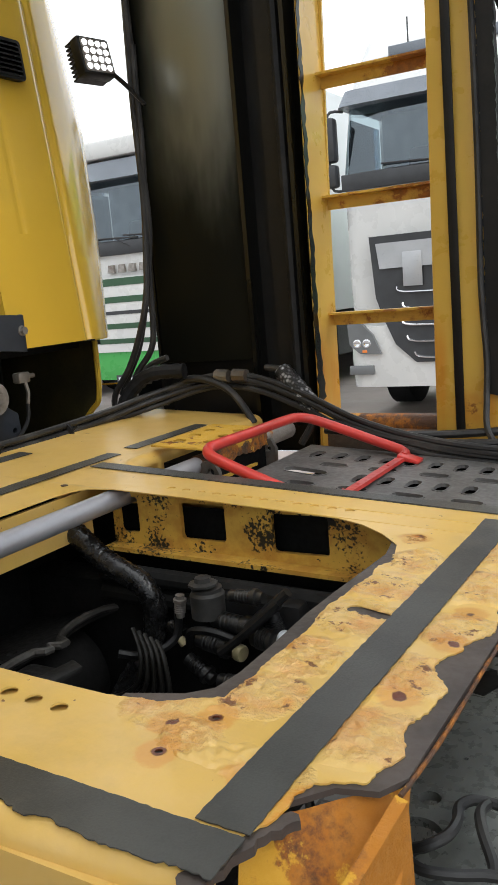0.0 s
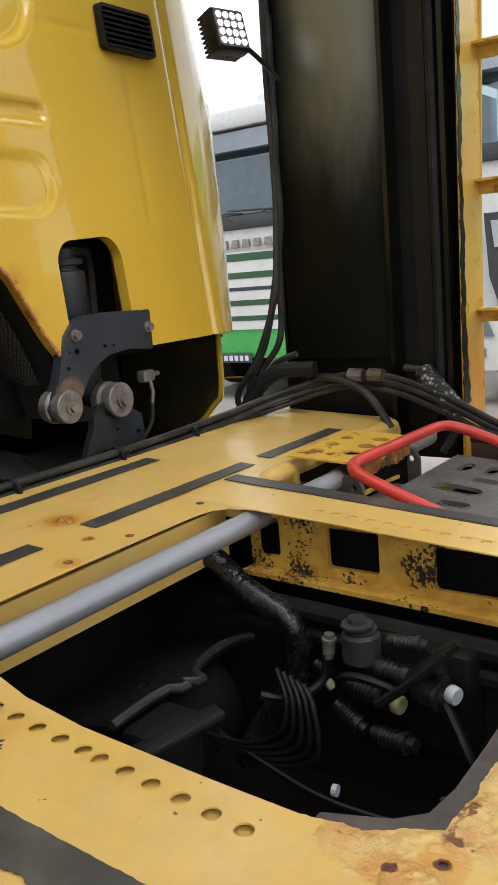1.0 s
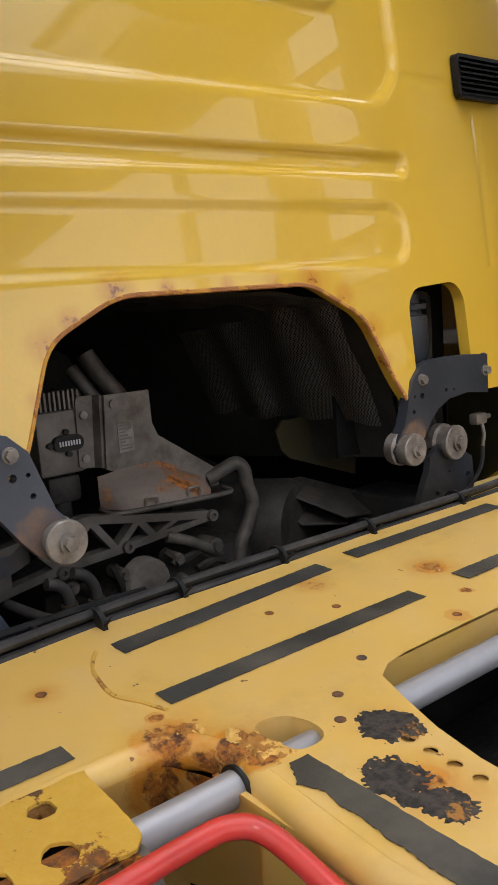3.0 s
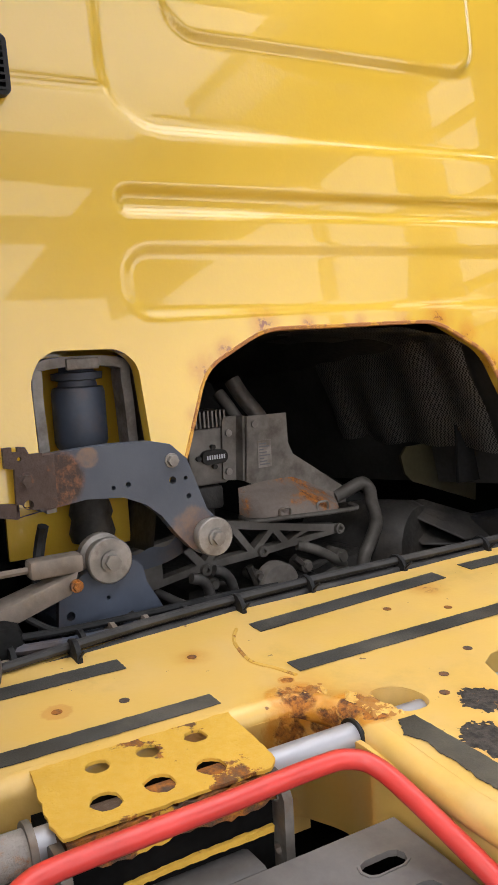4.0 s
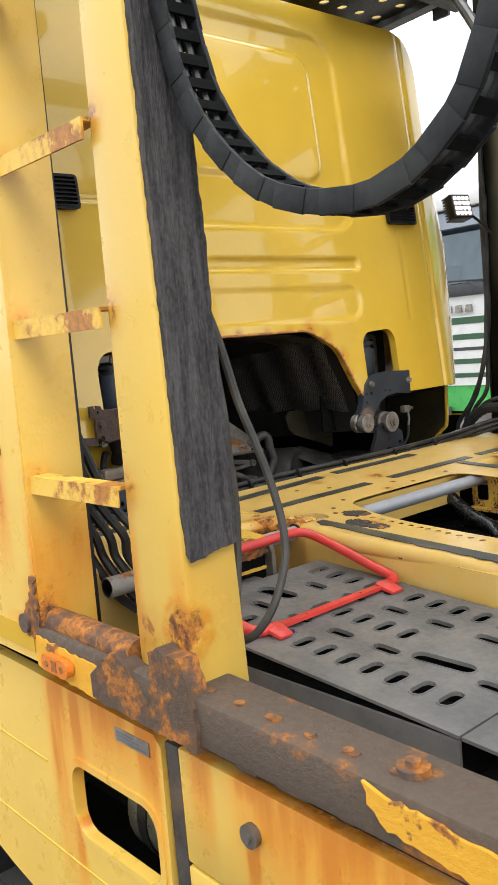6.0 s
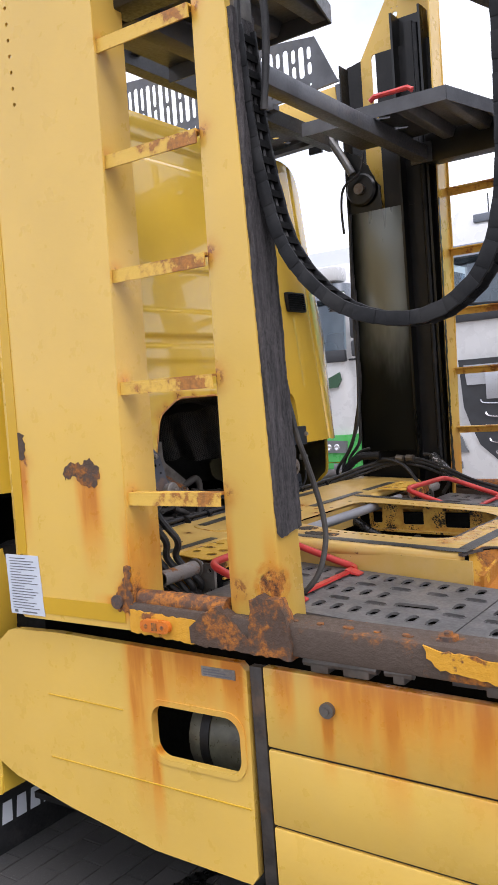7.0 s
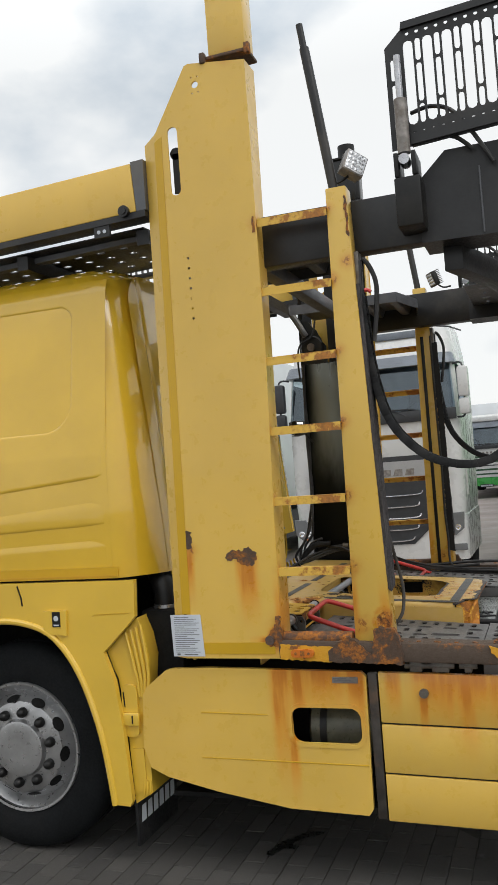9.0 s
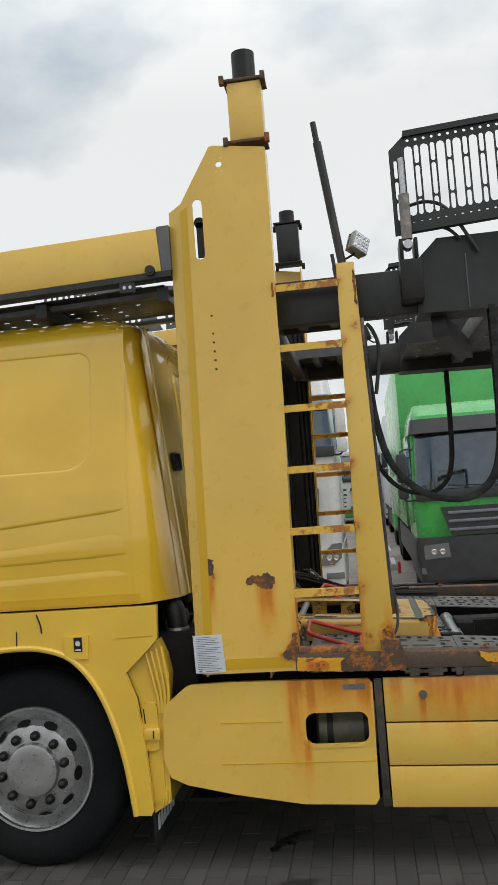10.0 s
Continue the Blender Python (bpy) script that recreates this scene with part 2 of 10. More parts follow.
def plain(name, color, rough=0.5, metal=0.0, vary=0.25, scale=12.0, bump=0.08, dirt=None, coat=0.0, fine=90.0, spec=None):
    """A surface with two scales of variation, dirt in patches and a fine grain."""
    k = Mat(name)
    big, small = k.noise(scale, 5), k.noise(fine, 3)
    dark = tuple(c * (1 - vary) for c in color)
    light = tuple(min(1, c * (1 + vary * 0.6)) for c in color)
    col = k.mix(k.ramp(big, 0.3, 0.7), dark, light)
    if dirt:
        col = k.mix(k.math("MULTIPLY", k.ramp(k.noise(scale * 0.45, 7, 0.65), 0.48, 0.68), 0.75), col, dirt)
    k.set(col, k.ramp(small, 0.2, 0.8, max(0.05, rough - 0.1), min(1, rough + 0.12)), metal, coat, 0.08)
    k.bump(k.math("ADD", k.math("MULTIPLY", small, 0.5), big), bump, 0.004)
    if spec is not None:
        k.b.inputs["Specular IOR Level"].default_value = spec
    return k.m


def paint(name, color=YELLOW, rough=0.32, coat=0.3, spots=(), stains=(), chips=0.0, grime=0.25, squash=(1, 1, 1), wobble=1.1, dull=0.0, blisters=(), dots=(), bleeds=(), fade=0.18):
    """Yellow enamel: flaked rust at the spots, orange bleed at the stains (x, half width, top z, bottom z), small chips."""
    k = Mat(name)
    big, mid, small = k.noise(1.7, 5), k.noise(14, 6, 0.6), k.noise(120, 3)
    col = k.mix(k.ramp(big, 0.3, 0.7), tuple(c * 0.93 for c in color), tuple(min(1, c * 1.05) for c in color))
    faded = (color[0] * 0.98, color[1] * 1.09, color[2] * 2.2)
    col = k.mix(k.math("MULTIPLY", k.ramp(mid, 0.35, 0.75), fade + dull), col, faded)
    col = k.mix(k.math("MULTIPLY", k.ramp(k.noise(5, 8, 0.7), 0.5, 0.72), grime), col, (0.20, 0.14, 0.06))
    bleed = []
    x, y, z = k.xyz()
    for cx, hw, zt, zb, *soft in stains:
        soft = soft[0] if soft else 0.0
        u = k.math("ABSOLUTE", k.math("SUBTRACT", k.math("ADD", x, k.math("MULTIPLY", k.math("SUBTRACT", k.noise(7, 4, 0.6, (1, 1, 0.15)), 0.5), hw * 1.6)), cx))
        v = k.math("MULTIPLY", k.ramp(z, zb, zb + (zt - zb) * 0.85), k.ramp(z, zt - soft, zt + 0.02, 1, 0))
        bleed.append(k.math("MULTIPLY", k.ramp(u, hw * 0.25, hw * 1.1, 1, 0), v))
    if bleed:
        s = k.math("MULTIPLY", k.many(bleed), k.ramp(k.noise(24, 5, 0.6, (1, 1, 0.12)), 0.25, 0.65, 0.6, 1.0))
        col = k.mix(s, col, (0.66, 0.235, 0.010))
        col = k.mix(k.math("MULTIPLY", k.ramp(s, 0.6, 1.0), 0.5), col, (0.40, 0.115, 0.010))
    relief = k.math("MULTIPLY", small, 0.15)
    rough_s = k.ramp(mid, 0.3, 0.7, rough - 0.05, rough + 0.1) if grime else k.ramp(mid, 0.3, 0.7, rough - 0.01, rough + 0.02)
    if chips:
        c = k.ramp(k.noise(38, 6, 0.62), 0.70 - chips, 0.72 - chips)
        col = k.mix(c, col, k.mix(k.noise(70, 4), (0.09, 0.045, 0.02), (0.30, 0.13, 0.04)))
        relief = k.math("SUBTRACT", relief, k.math("MULTIPLY", c, 0.6))
    if blisters:
        lift = k.many([k.spot(c, r, r * 1.2, 11.0, squash) for c, r in blisters])
        crust = k.ramp(k.noise(48, 6, 0.6), 0.36, 0.66)
        col = k.mix(k.math("MULTIPLY", lift, k.ramp(k.noise(17, 6, 0.65), 0.42, 0.66, 0.03, 0.85)), col, (0.60, 0.25, 0.05))
        col = k.mix(k.math("MULTIPLY", k.math("MULTIPLY", lift, crust), 0.35), col, (0.82, 0.58, 0.28))
        col = k.mix(k.math("MULTIPLY", lift, k.ramp(k.noise(33, 7, 0.68), 0.58, 0.63)), col, (0.20, 0.075, 0.02))
        relief = k.math("ADD", relief, k.math("MULTIPLY", k.math("MULTIPLY", lift, crust), 4.0))
    if bleeds:
        seep = k.many([k.ramp(k.spot_far(c, r * 0.5), 0.0, r, 1.0, 0.0) for c, r in bleeds])
        col = k.mix(k.math("MULTIPLY", seep, k.ramp(k.noise(30, 5, 0.6), 0.25, 0.7, 0.35, 0.8)), col, (0.55, 0.21, 0.02))
        col = k.mix(k.math("MULTIPLY", k.ramp(seep, 0.55, 1.0), k.ramp(k.noise(50, 6, 0.65), 0.50, 0.62)), col, (0.24, 0.075, 0.020))
    if dots:
        ring = k.many([k.spot(c, 0.024, 0.024, 40.0) for c in dots])
        pit = k.many([k.spot(c, 0.0075, 0.006, 70.0) for c in dots])
        col = k.mix(k.math("MULTIPLY", ring, 0.55), col, (0.60, 0.24, 0.035))
        col = k.mix(pit, col, (0.13, 0.035, 0.015))
        relief = k.math("ADD", relief, k.math("MULTIPLY", pit, -1.5))
    if spots:
        halo = k.many([k.spot(c, r * 1.5, r * wobble * 1.3, max(7.0, 0.4 / r), squash) for c, r in spots])
        core = k.many([k.spot(c, r, r * wobble * 1.5, max(14.0, 0.7 / r), squash) for c, r in spots])
        grit = k.noise(60, 8, 0.72)
        col = k.mix(k.math("MULTIPLY", halo, k.ramp(k.noise(26, 6, 0.65), 0.3, 0.62, 0.2, 0.95)), col, (0.62, 0.255, 0.022))
        flake = k.math("MULTIPLY", core, k.ramp(k.noise(32, 7, 0.68), 0.36, 0.50))
        col = k.mix(flake, col, k.mix(k.ramp(grit, 0.35, 0.65), RUST_D, RUST_L))
        relief = k.math("ADD", relief, k.math("ADD", k.math("MULTIPLY", flake, -1.2), k.math("MULTIPLY", k.math("MULTIPLY", halo, grit), 0.5)))
        rough_s = k.math("ADD", rough_s, k.math("MULTIPLY", flake, 0.5), clamp=True)
        if coat:
            coat = k.math("MULTIPLY", k.math("SUBTRACT", 1.0, flake), coat)
    k.set(col, rough_s, 0.0, coat, 0.03)
    k.bump(relief, 0.35, 0.006)
    return k.m


def rusty(name, base=(0.10, 0.06, 0.045), amount=0.5, paint_col=None, scale=9.0, bare=0.5):
    """Bare or half painted steel with scabs of rust."""
    k = Mat(name)
    a, g = k.noise(scale, 8, 0.68), k.noise(70, 8, 0.7)
    col = k.mix(k.ramp(g, 0.3, 0.7), RUST_D, RUST_L)
    col = k.mix(k.ramp(a, amount - 0.06, amount + 0.06), base, col)
    if paint_col:
        col = k.mix(k.ramp(k.noise(scale * 0.7, 9, 0.66), bare, bare + 0.03), col, paint_col)
    k.set(col, k.ramp(g, 0.3, 0.7, 0.55, 0.9), 0.1)
    k.bump(k.math("ADD", g, k.math("MULTIPLY", a, 1.5)), 0.6, 0.006)
    return k.m


def shine(name, color, rough=0.1, metal=0.0, ior=1.45, coat=0.0):
    k = Mat(name)
    k.set(k.mix(k.ramp(k.noise(3, 4), 0.3, 0.7), tuple(c * 0.85 for c in color), color), k.ramp(k.noise(40, 4), 0.3, 0.7, max(0.02, rough - 0.04), rough + 0.06), metal, coat, 0.05)
    k.b.inputs["IOR"].default_value = ior
    return k.m

M_CAB = paint("cab_yellow", YELLOW, 0.22, 1.0, bleeds=[((0.045, y, z), r * 1.25) for y, z, r in ((1.02, 1.605, 0.045), (1.12, 1.605, 0.025), (1.25, 1.605, 0.022), (1.36, 1.605, 0.028), (1.46, 1.605, 0.05), (1.54, 1.57, 0.035), (1.61, 1.50, 0.04), (0.93, 1.56, 0.035), (0.885, 1.53, 0.045), (0.85, 1.45, 0.025), (1.645, 1.43, 0.025))], grime=0.0, fade=0.03)
# Same paint as the cab's rear, deepened against the sky's pale reflection.
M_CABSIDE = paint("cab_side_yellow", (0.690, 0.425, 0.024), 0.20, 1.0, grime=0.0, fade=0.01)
M_LIP = rusty("rusted_arch_edge", (0.46, 0.20, 0.065), 0.62, (0.66, 0.34, 0.06), 30.0, 0.52)
M_DECK = paint("deck_yellow", (0.735, 0.470, 0.116), 0.36, 0.2, chips=0.012, grime=0.20, dull=0.15, spots=(
    ((0.492, 0.762, 1.085), 0.030), ((0.497, 0.745, 1.05), 0.032), ((0.562, 0.805, 1.09), 0.026), ((0.60, 0.815, 1.088), 0.018), ((0.545, 0.775, 1.07), 0.022), ((0.45, 0.775, 1.095), 0.010), ((0.356, 1.40, 1.10), 0.020), ((0.463, 1.354, 1.095), 0.010), ((0.745, 0.905, 1.081), 0.022), ((1.345, 0.90, 1.04), 0.03), ((1.20, 1.56, 1.06), 0.02)),
    blisters=(((1.215, 1.04, 1.055), 0.05), ((1.215, 1.13, 1.055), 0.05), ((1.225, 1.25, 1.055), 0.055), ((1.23, 1.36, 1.055), 0.055), ((1.23, 1.46, 1.055), 0.05),
    ((1.33, 1.02, 1.05), 0.06), ((1.335, 1.14, 1.05), 0.06), ((1.345, 1.26, 1.05), 0.055), ((1.345, 1.40, 1.05), 0.06), ((1.35, 1.53, 1.05), 0.055), ((1.20, 0.955, 1.055), 0.035), ((1.30, 0.93, 1.05), 0.03), ((1.15, 0.98, 1.055), 0.04), ((0.50, 0.60, 1.05), 0.04)),
    bleeds=(((0.755, 0.905, 1.08), 0.085), ((0.645, 0.962, 1.085), 0.055), ((0.715, 0.900, 1.083), 0.05), ((0.50, 0.775, 1.09), 0.085), ((0.56, 0.815, 1.09), 0.08), ((0.356, 1.40, 1.10), 0.075), ((0.27, 1.20, 1.10), 0.05), ((0.30, 0.70, 1.10), 0.04)), dots=((1.175, 0.960, 1.06), (1.205, 0.985, 1.058), (1.19, 0.918, 1.058), (1.345, 1.31, 1.05), (1.352, 1.22, 1.05), (1.338, 1.09, 1.05), (1.275, 0.92, 1.055), (0.36, 0.47, 1.10), (0.512, 1.266, 1.09)))
M_SIDE = paint("side_yellow", PALE, 0.30, 0.25, grime=0.015, fade=0.08, stains=((0.60, 0.08, 1.05, 0.955), (0.525, 0.06, 1.40, 1.05), (0.665, 0.035, 1.36, 0.90, 0.22), (0.975, 0.028, 1.36, 0.90, 0.2), (1.10, 0.03, 1.30, 0.95, 0.2), (0.25, 0.03, 1.46, 1.15, 0.05)),
    spots=(((0.655, 0.0, 1.06), 0.05), ((1.10, 0.03, 1.12), 0.04)),
    bleeds=[((0.975 + 0.004 * i, 0.03, 1.345 + 0.302 * i), 0.075 - 0.006 * i) for i in range(6)] + [((0.66 + 0.006 * i, 0.03, 1.345 + 0.302 * i), 0.045) for i in range(6)] + [((0.985, 2.52, 1.345), 0.06), ((0.985, 2.52, 1.65), 0.05), ((0.655, 2.52, 1.345), 0.04), ((0.66, 0.02, 1.10), 0.10), ((1.0, 0.03, 1.10), 0.08), ((0.26, 0.0, 1.44), 0.06), ((0.684, 0.0, 2.84), 0.06), ((1.06, 0.03, 2.62), 0.06), ((0.60, 0.0, 3.60), 0.07), ((1.05, 2.41, 1.10), 0.10)])
M_SKIRT = paint("skirt_yellow", PALE, 0.30, 0.25, grime=0.02, fade=0.10, stains=(
    (0.62, 0.06, 0.93, 0.30), (0.70, 0.05, 0.93, 0.55), (0.84, 0.10, 0.93, 0.70), (0.95, 0.05, 0.93, 0.62), (0.665, 0.03, 0.62, 0.30), (1.10, 0.05, 0.92, 0.68), (1.235, 0.03, 0.82, 0.60),
    (1.235, 0.07, 0.92, 0.80), (1.40, 0.07, 0.92, 0.50), (1.50, 0.04, 0.92, 0.62), (1.62, 0.08, 0.92, 0.55), (1.85, 0.12, 0.92, 0.5), (0.80, 0.24, 0.97, 0.66), (0.64, 0.05, 0.95, 0.44), (0.97, 0.03, 0.95, 0.55), (1.45, 0.36, 0.95, 0.62), (1.34, 0.035, 0.93, 0.60), (1.95, 0.4, 0.95, 0.66)))
M_BLACK = plain("black_paint", (0.0065, 0.0062, 0.006), 0.45, 0, 0.4, 6, 0.15, (0.018, 0.016, 0.013), spec=0.35)
k = Mat("greasy_black")
k.set((0.0030, 0.0030, 0.0022), k.ramp(k.noise(5, 4, 0.6, (1, 1, 0.12)), 0.35, 0.65, 0.24, 0.40))
M_GREASE = k.m
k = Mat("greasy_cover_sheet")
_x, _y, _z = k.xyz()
# A bright patch painted high on the sheet stands in for the sky's reflection.
painted_sheen = k.math("MULTIPLY", k.ramp(k.math("ABSOLUTE", k.math("SUBTRACT", k.math("ADD", _x, k.math("MULTIPLY", k.noise(4.0, 4, 0.6, (1, 1, 0.3)), 0.12)), 0.42)), 0.07, 0.19, 1.0, 0.0), k.ramp(k.math("ADD", _z, k.math("MULTIPLY", k.noise(3.0, 5, 0.6, (1, 1, 0.25)), 0.9)), 2.05, 2.55))
smear = k.math("SUBTRACT", 1.0, painted_sheen)
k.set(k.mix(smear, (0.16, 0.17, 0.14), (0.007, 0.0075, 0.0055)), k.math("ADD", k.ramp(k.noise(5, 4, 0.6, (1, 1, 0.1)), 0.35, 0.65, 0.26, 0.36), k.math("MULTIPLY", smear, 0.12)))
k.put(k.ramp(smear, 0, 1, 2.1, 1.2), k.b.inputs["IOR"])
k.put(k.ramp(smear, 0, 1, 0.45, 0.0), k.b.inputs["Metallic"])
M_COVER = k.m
M_RUBBER = plain("black_rubber", (0.0125, 0.0128, 0.0138), 0.55, 0, 0.3, 20, 0.2, (0.030, 0.029, 0.028), spec=0.25)
M_HOSE = plain("hose_rubber", (0.022, 0.021, 0.021), 0.48, 0, 0.35, 14, 0.15, (0.07, 0.065, 0.058))
M_TAPE = plain("anti_slip_tape", (0.053, 0.053, 0.049), 0.40, 0, 0.35, 9, 0.10, (0.125, 0.115, 0.095), fine=500)
M_GREY = plain("dusty_grey_plate", (0.140, 0.134, 0.130), 0.5, 0.2, 0.25, 10, 0.25, (0.20, 0.18, 0.16))
M_STEEL = plain("bright_steel", (0.48, 0.48, 0.50), 0.32, 0.9, 0.15, 20, 0.06)
M_DULL = plain("dull_steel", (0.20, 0.185, 0.165), 0.5, 0.6, 0.35, 16, 0.2, (0.14, 0.08, 0.04))
M_RED = plain("red_enamel", (0.62, 0.045, 0.035), 0.38, 0, 0.18, 9, 0.06, coat=0.2)
M_RUST = rusty("rusty_steel", (0.085, 0.06, 0.05), 0.5)
M_RAIL = rusty("brown_rail_steel", (0.092, 0.064, 0.046), 0.60)
M_CRUST = rusty("crusted_pipe_steel", (0.10, 0.052, 0.032), 0.46, (0.66, 0.31, 0.045), 11.0, 0.60)
k = Mat("sooty_yellow")
soot = k.math("ADD", k.math("MULTIPLY", k.noise(9, 4, 0.6), 0.7), k.math("MULTIPLY", k.noise(150, 4, 0.6), 0.45))
k.set(k.mix(k.ramp(soot, 0.60, 0.66), k.mix(k.ramp(k.noise(20, 6, 0.6), 0.4, 0.65), (0.68, 0.42, 0.075), (0.52, 0.27, 0.045)), (0.016, 0.013, 0.010)), 0.5)
k.bump(soot, 0.3, 0.003)
M_SOOTY = k.m
M_RUSTY_Y = rusty("rusty_yellow", (0.16, 0.075, 0.03), 0.45, (0.72, 0.43, 0.055), 18.0, 0.39)
M_FLAKE = rusty("cracked_orange_rust", (0.44, 0.20, 0.04), 0.56, (0.74, 0.45, 0.11), 34.0, 0.49)
M_SEAM = rusty("rusty_seam", (0.45, 0.22, 0.05), 0.58, (0.70, 0.44, 0.09), 30.0, 0.46)
M_LIPRUST = rusty("rust_eaten_lip", (0.09, 0.05, 0.03), 0.48, (0.70, 0.40, 0.05), 16.0, 0.56)
M_TRIM = rusty("orange_trim", (0.22, 0.09, 0.03), 0.5, (0.68, 0.34, 0.022), 9.0, 0.40)
M_FOOT = rusty("scabby_foot", (0.085, 0.052, 0.034), 0.54)
M_POCKET = rusty("orange_pocket_paint", (0.52, 0.20, 0.02), 0.55, (0.70, 0.38, 0.035), 11.0, 0.50)
M_DARKSTEEL = plain("dark_chassis", (0.009, 0.009, 0.009), 0.7, 0.0, 0.4, 8, 0.2, (0.022, 0.020, 0.018), spec=0.25)
M_BRACKET = plain("slate_blue_bracket", (0.055, 0.069, 0.10), 0.48, 0.1, 0.25, 8, 0.15, (0.13, 0.085, 0.06))
M_PIN = plain("grimy_grey_metal", (0.27, 0.25, 0.23), 0.5, 0.4, 0.3, 25, 0.2, (0.13, 0.10, 0.08))
M_BARE = plain('bare_plate', (0.105, 0.085, 0.075), 0.6, 0.3, 0.3, 14, 0.35, (0.06, 0.05, 0.045))
M_JOINT = plain("scuffed_joint_steel", (0.055, 0.048, 0.042), 0.55, 0.3, 0.4, 22, 0.3, (0.12, 0.075, 0.045))
M_STRIPE = paint("ochre_stripe", (0.58, 0.335, 0.006), 0.35, 0.2, grime=0.05)
M_AMBER = shine("amber_lens", (0.62, 0.17, 0.02), 0.28)
M_LABEL = plain("white_label", (0.56, 0.59, 0.64), 0.5, 0, 0.06, 5, 0.02)
M_INK = plain("label_ink", (0.12, 0.12, 0.13), 0.6, 0, 0.1, 5, 0.02)

# ---- the yard ----
k = Mat("concrete_paving")
_x, _y, _z = k.xyz()
bk = k.t.nodes.new("ShaderNodeTexBrick")
bk_map = k.t.nodes.new("ShaderNodeMapping")
bk_map.inputs["Rotation"].default_value = (0, 0, radians(90))
k.t.links.new(k.where(), bk_map.inputs["Vector"])
k.t.links.new(bk_map.outputs["Vector"], bk.inputs["Vector"])
bk.inputs["Scale"].default_value = 1.0
for n_, v_ in (("Brick Width", 0.203), ("Row Height", 0.1015), ("Mortar Size", 0.006), ("Mortar Smooth", 0.3), ("Bias", 0.0)):
    bk.inputs[n_].default_value = v_
bk.inputs["Color1"].default_value, bk.inputs["Color2"].default_value, bk.inputs["Mortar"].default_value = (0.112, 0.104, 0.094, 1), (0.150, 0.139, 0.125, 1), (0.06, 0.054, 0.047, 1)
gcol = k.mix(k.math("MULTIPLY", k.ramp(k.noise(0.9, 6, 0.6), 0.48, 0.66), 0.6), bk.outputs["Color"], (0.085, 0.079, 0.072))
# across the lane the blocks turn reddish, and paler to paint in open daylight
gcol = k.mix(k.ramp(_y, 4.2, 4.22), gcol, k.mix(k.ramp(k.noise(0.7, 6, 0.6), 0.35, 0.7), (0.30, 0.255, 0.235), (0.21, 0.18, 0.165)))
k.set(gcol, k.ramp(k.noise(0.9, 6, 0.6), 0.4, 0.7, 0.85, 0.55))
k.bump(k.math("ADD", k.math("MULTIPLY", bk.outputs["Fac"], -1.0), k.math("MULTIPLY", k.noise(160, 3), 0.4)), 0.5, 0.004)
M_GROUND = k.m
bm = B()
PAVED = (-1.095, 1.95, -0.406, 1.015)
plate(bm, [(-400, -400), (400, -400), (400, 400), (-400, 400)], -0.3, 0.0, "z", [[(PAVED[0], PAVED[2]), (PAVED[1], PAVED[2]), (PAVED[1], PAVED[3]), (PAVED[0], PAVED[3])]])
ground = solid("ground", bm, M_GROUND, "grey concrete block paving of a truck yard", "ground", "structure")


# ---- the loading deck's yellow frame ----
def zd(x):
    return 1.118 - 0.05 * x


def on_deck(p):
    # the far rear corner sags by a centimetre
    sag = 0.011 * min(1, max(0, (p.x - 0.45) / 0.75)) * min(1, max(0, (p.y - 0.95) / 0.65))
    return Vector((p.x, p.y, p.z + zd(p.x) - sag))


deck = thing("loading_deck", "worn yellow steel deck frame with flaking rust", "deck frame", (0.7, 1.27, 1.0))
C = 1.2725
outer = ([(0.165, 0.165), (0.478, 0.165), (0.478, 0.712), (0.484, 0.757), (0.510, 0.792), (0.545, 0.808), (0.58, 0.812), (0.62, 0.806), (0.80, 0.794)]
         + rag(rag([(1.29, 0.824), (1.318, 0.895), (1.326, 0.931), (1.359, 0.952), (1.370, 1.0), (1.360, 1.03), (1.373, 1.08), (1.372, 1.12), (1.349, 1.164), (1.361, 1.227), (1.379, 1.267), (1.373, 1.33), (1.378, 1.45), (1.365, 1.56), (1.36, 1.66), (1.29, 1.721)], 0.0050, 0.015, 4), 0.0012, 0.004, 5)
         + [(0.80, 1.751), (0.62, 1.739), (0.58, 1.733), (0.545, 1.737), (0.510, 1.753), (0.484, 1.788), (0.478, 1.833), (0.478, 2.38), (0.135, 2.38), (0.145, 1.60), (0.16, 1.25)])
opening = ([(0.564, 1.045), (0.546, 1.075), (0.538, 1.12), (0.536, 1.25), (0.536, 1.40), (0.536, 1.52), (0.542, 1.56), (0.56, 1.588), (0.60, 1.602), (0.75, 1.608), (1.05, 1.608), (1.10, 1.592), (1.145, 1.56), (1.182, 1.52), (1.196, 1.47)]
           + rag(rag([(1.196, 1.46), (1.19, 1.32), (1.188, 1.24), (1.195, 1.145), (1.197, 1.075), (1.190, 1.023), (1.165, 1.006), (1.14, 0.984), (1.09, 0.977)], 0.0040, 0.016, 2), 0.0010, 0.004, 3) + [(1.0, 0.974), (0.85, 0.973), (0.76, 0.981), (0.69, 0.997), (0.62, 1.022)])
holes = [opening] + [circle(x, 0.954 - 0.047 * (x - 0.715), 0.0085, 12) for x in (0.683, 0.715, 0.748, 0.781, 0.814, 0.847, 0.879, 0.901, 0.933, 0.964, 0.998, 1.031, 1.064)]
holes += [circle(0.70 + 0.0322 * i, 1.652, 0.0085, 12) for i in range(0, 12)]
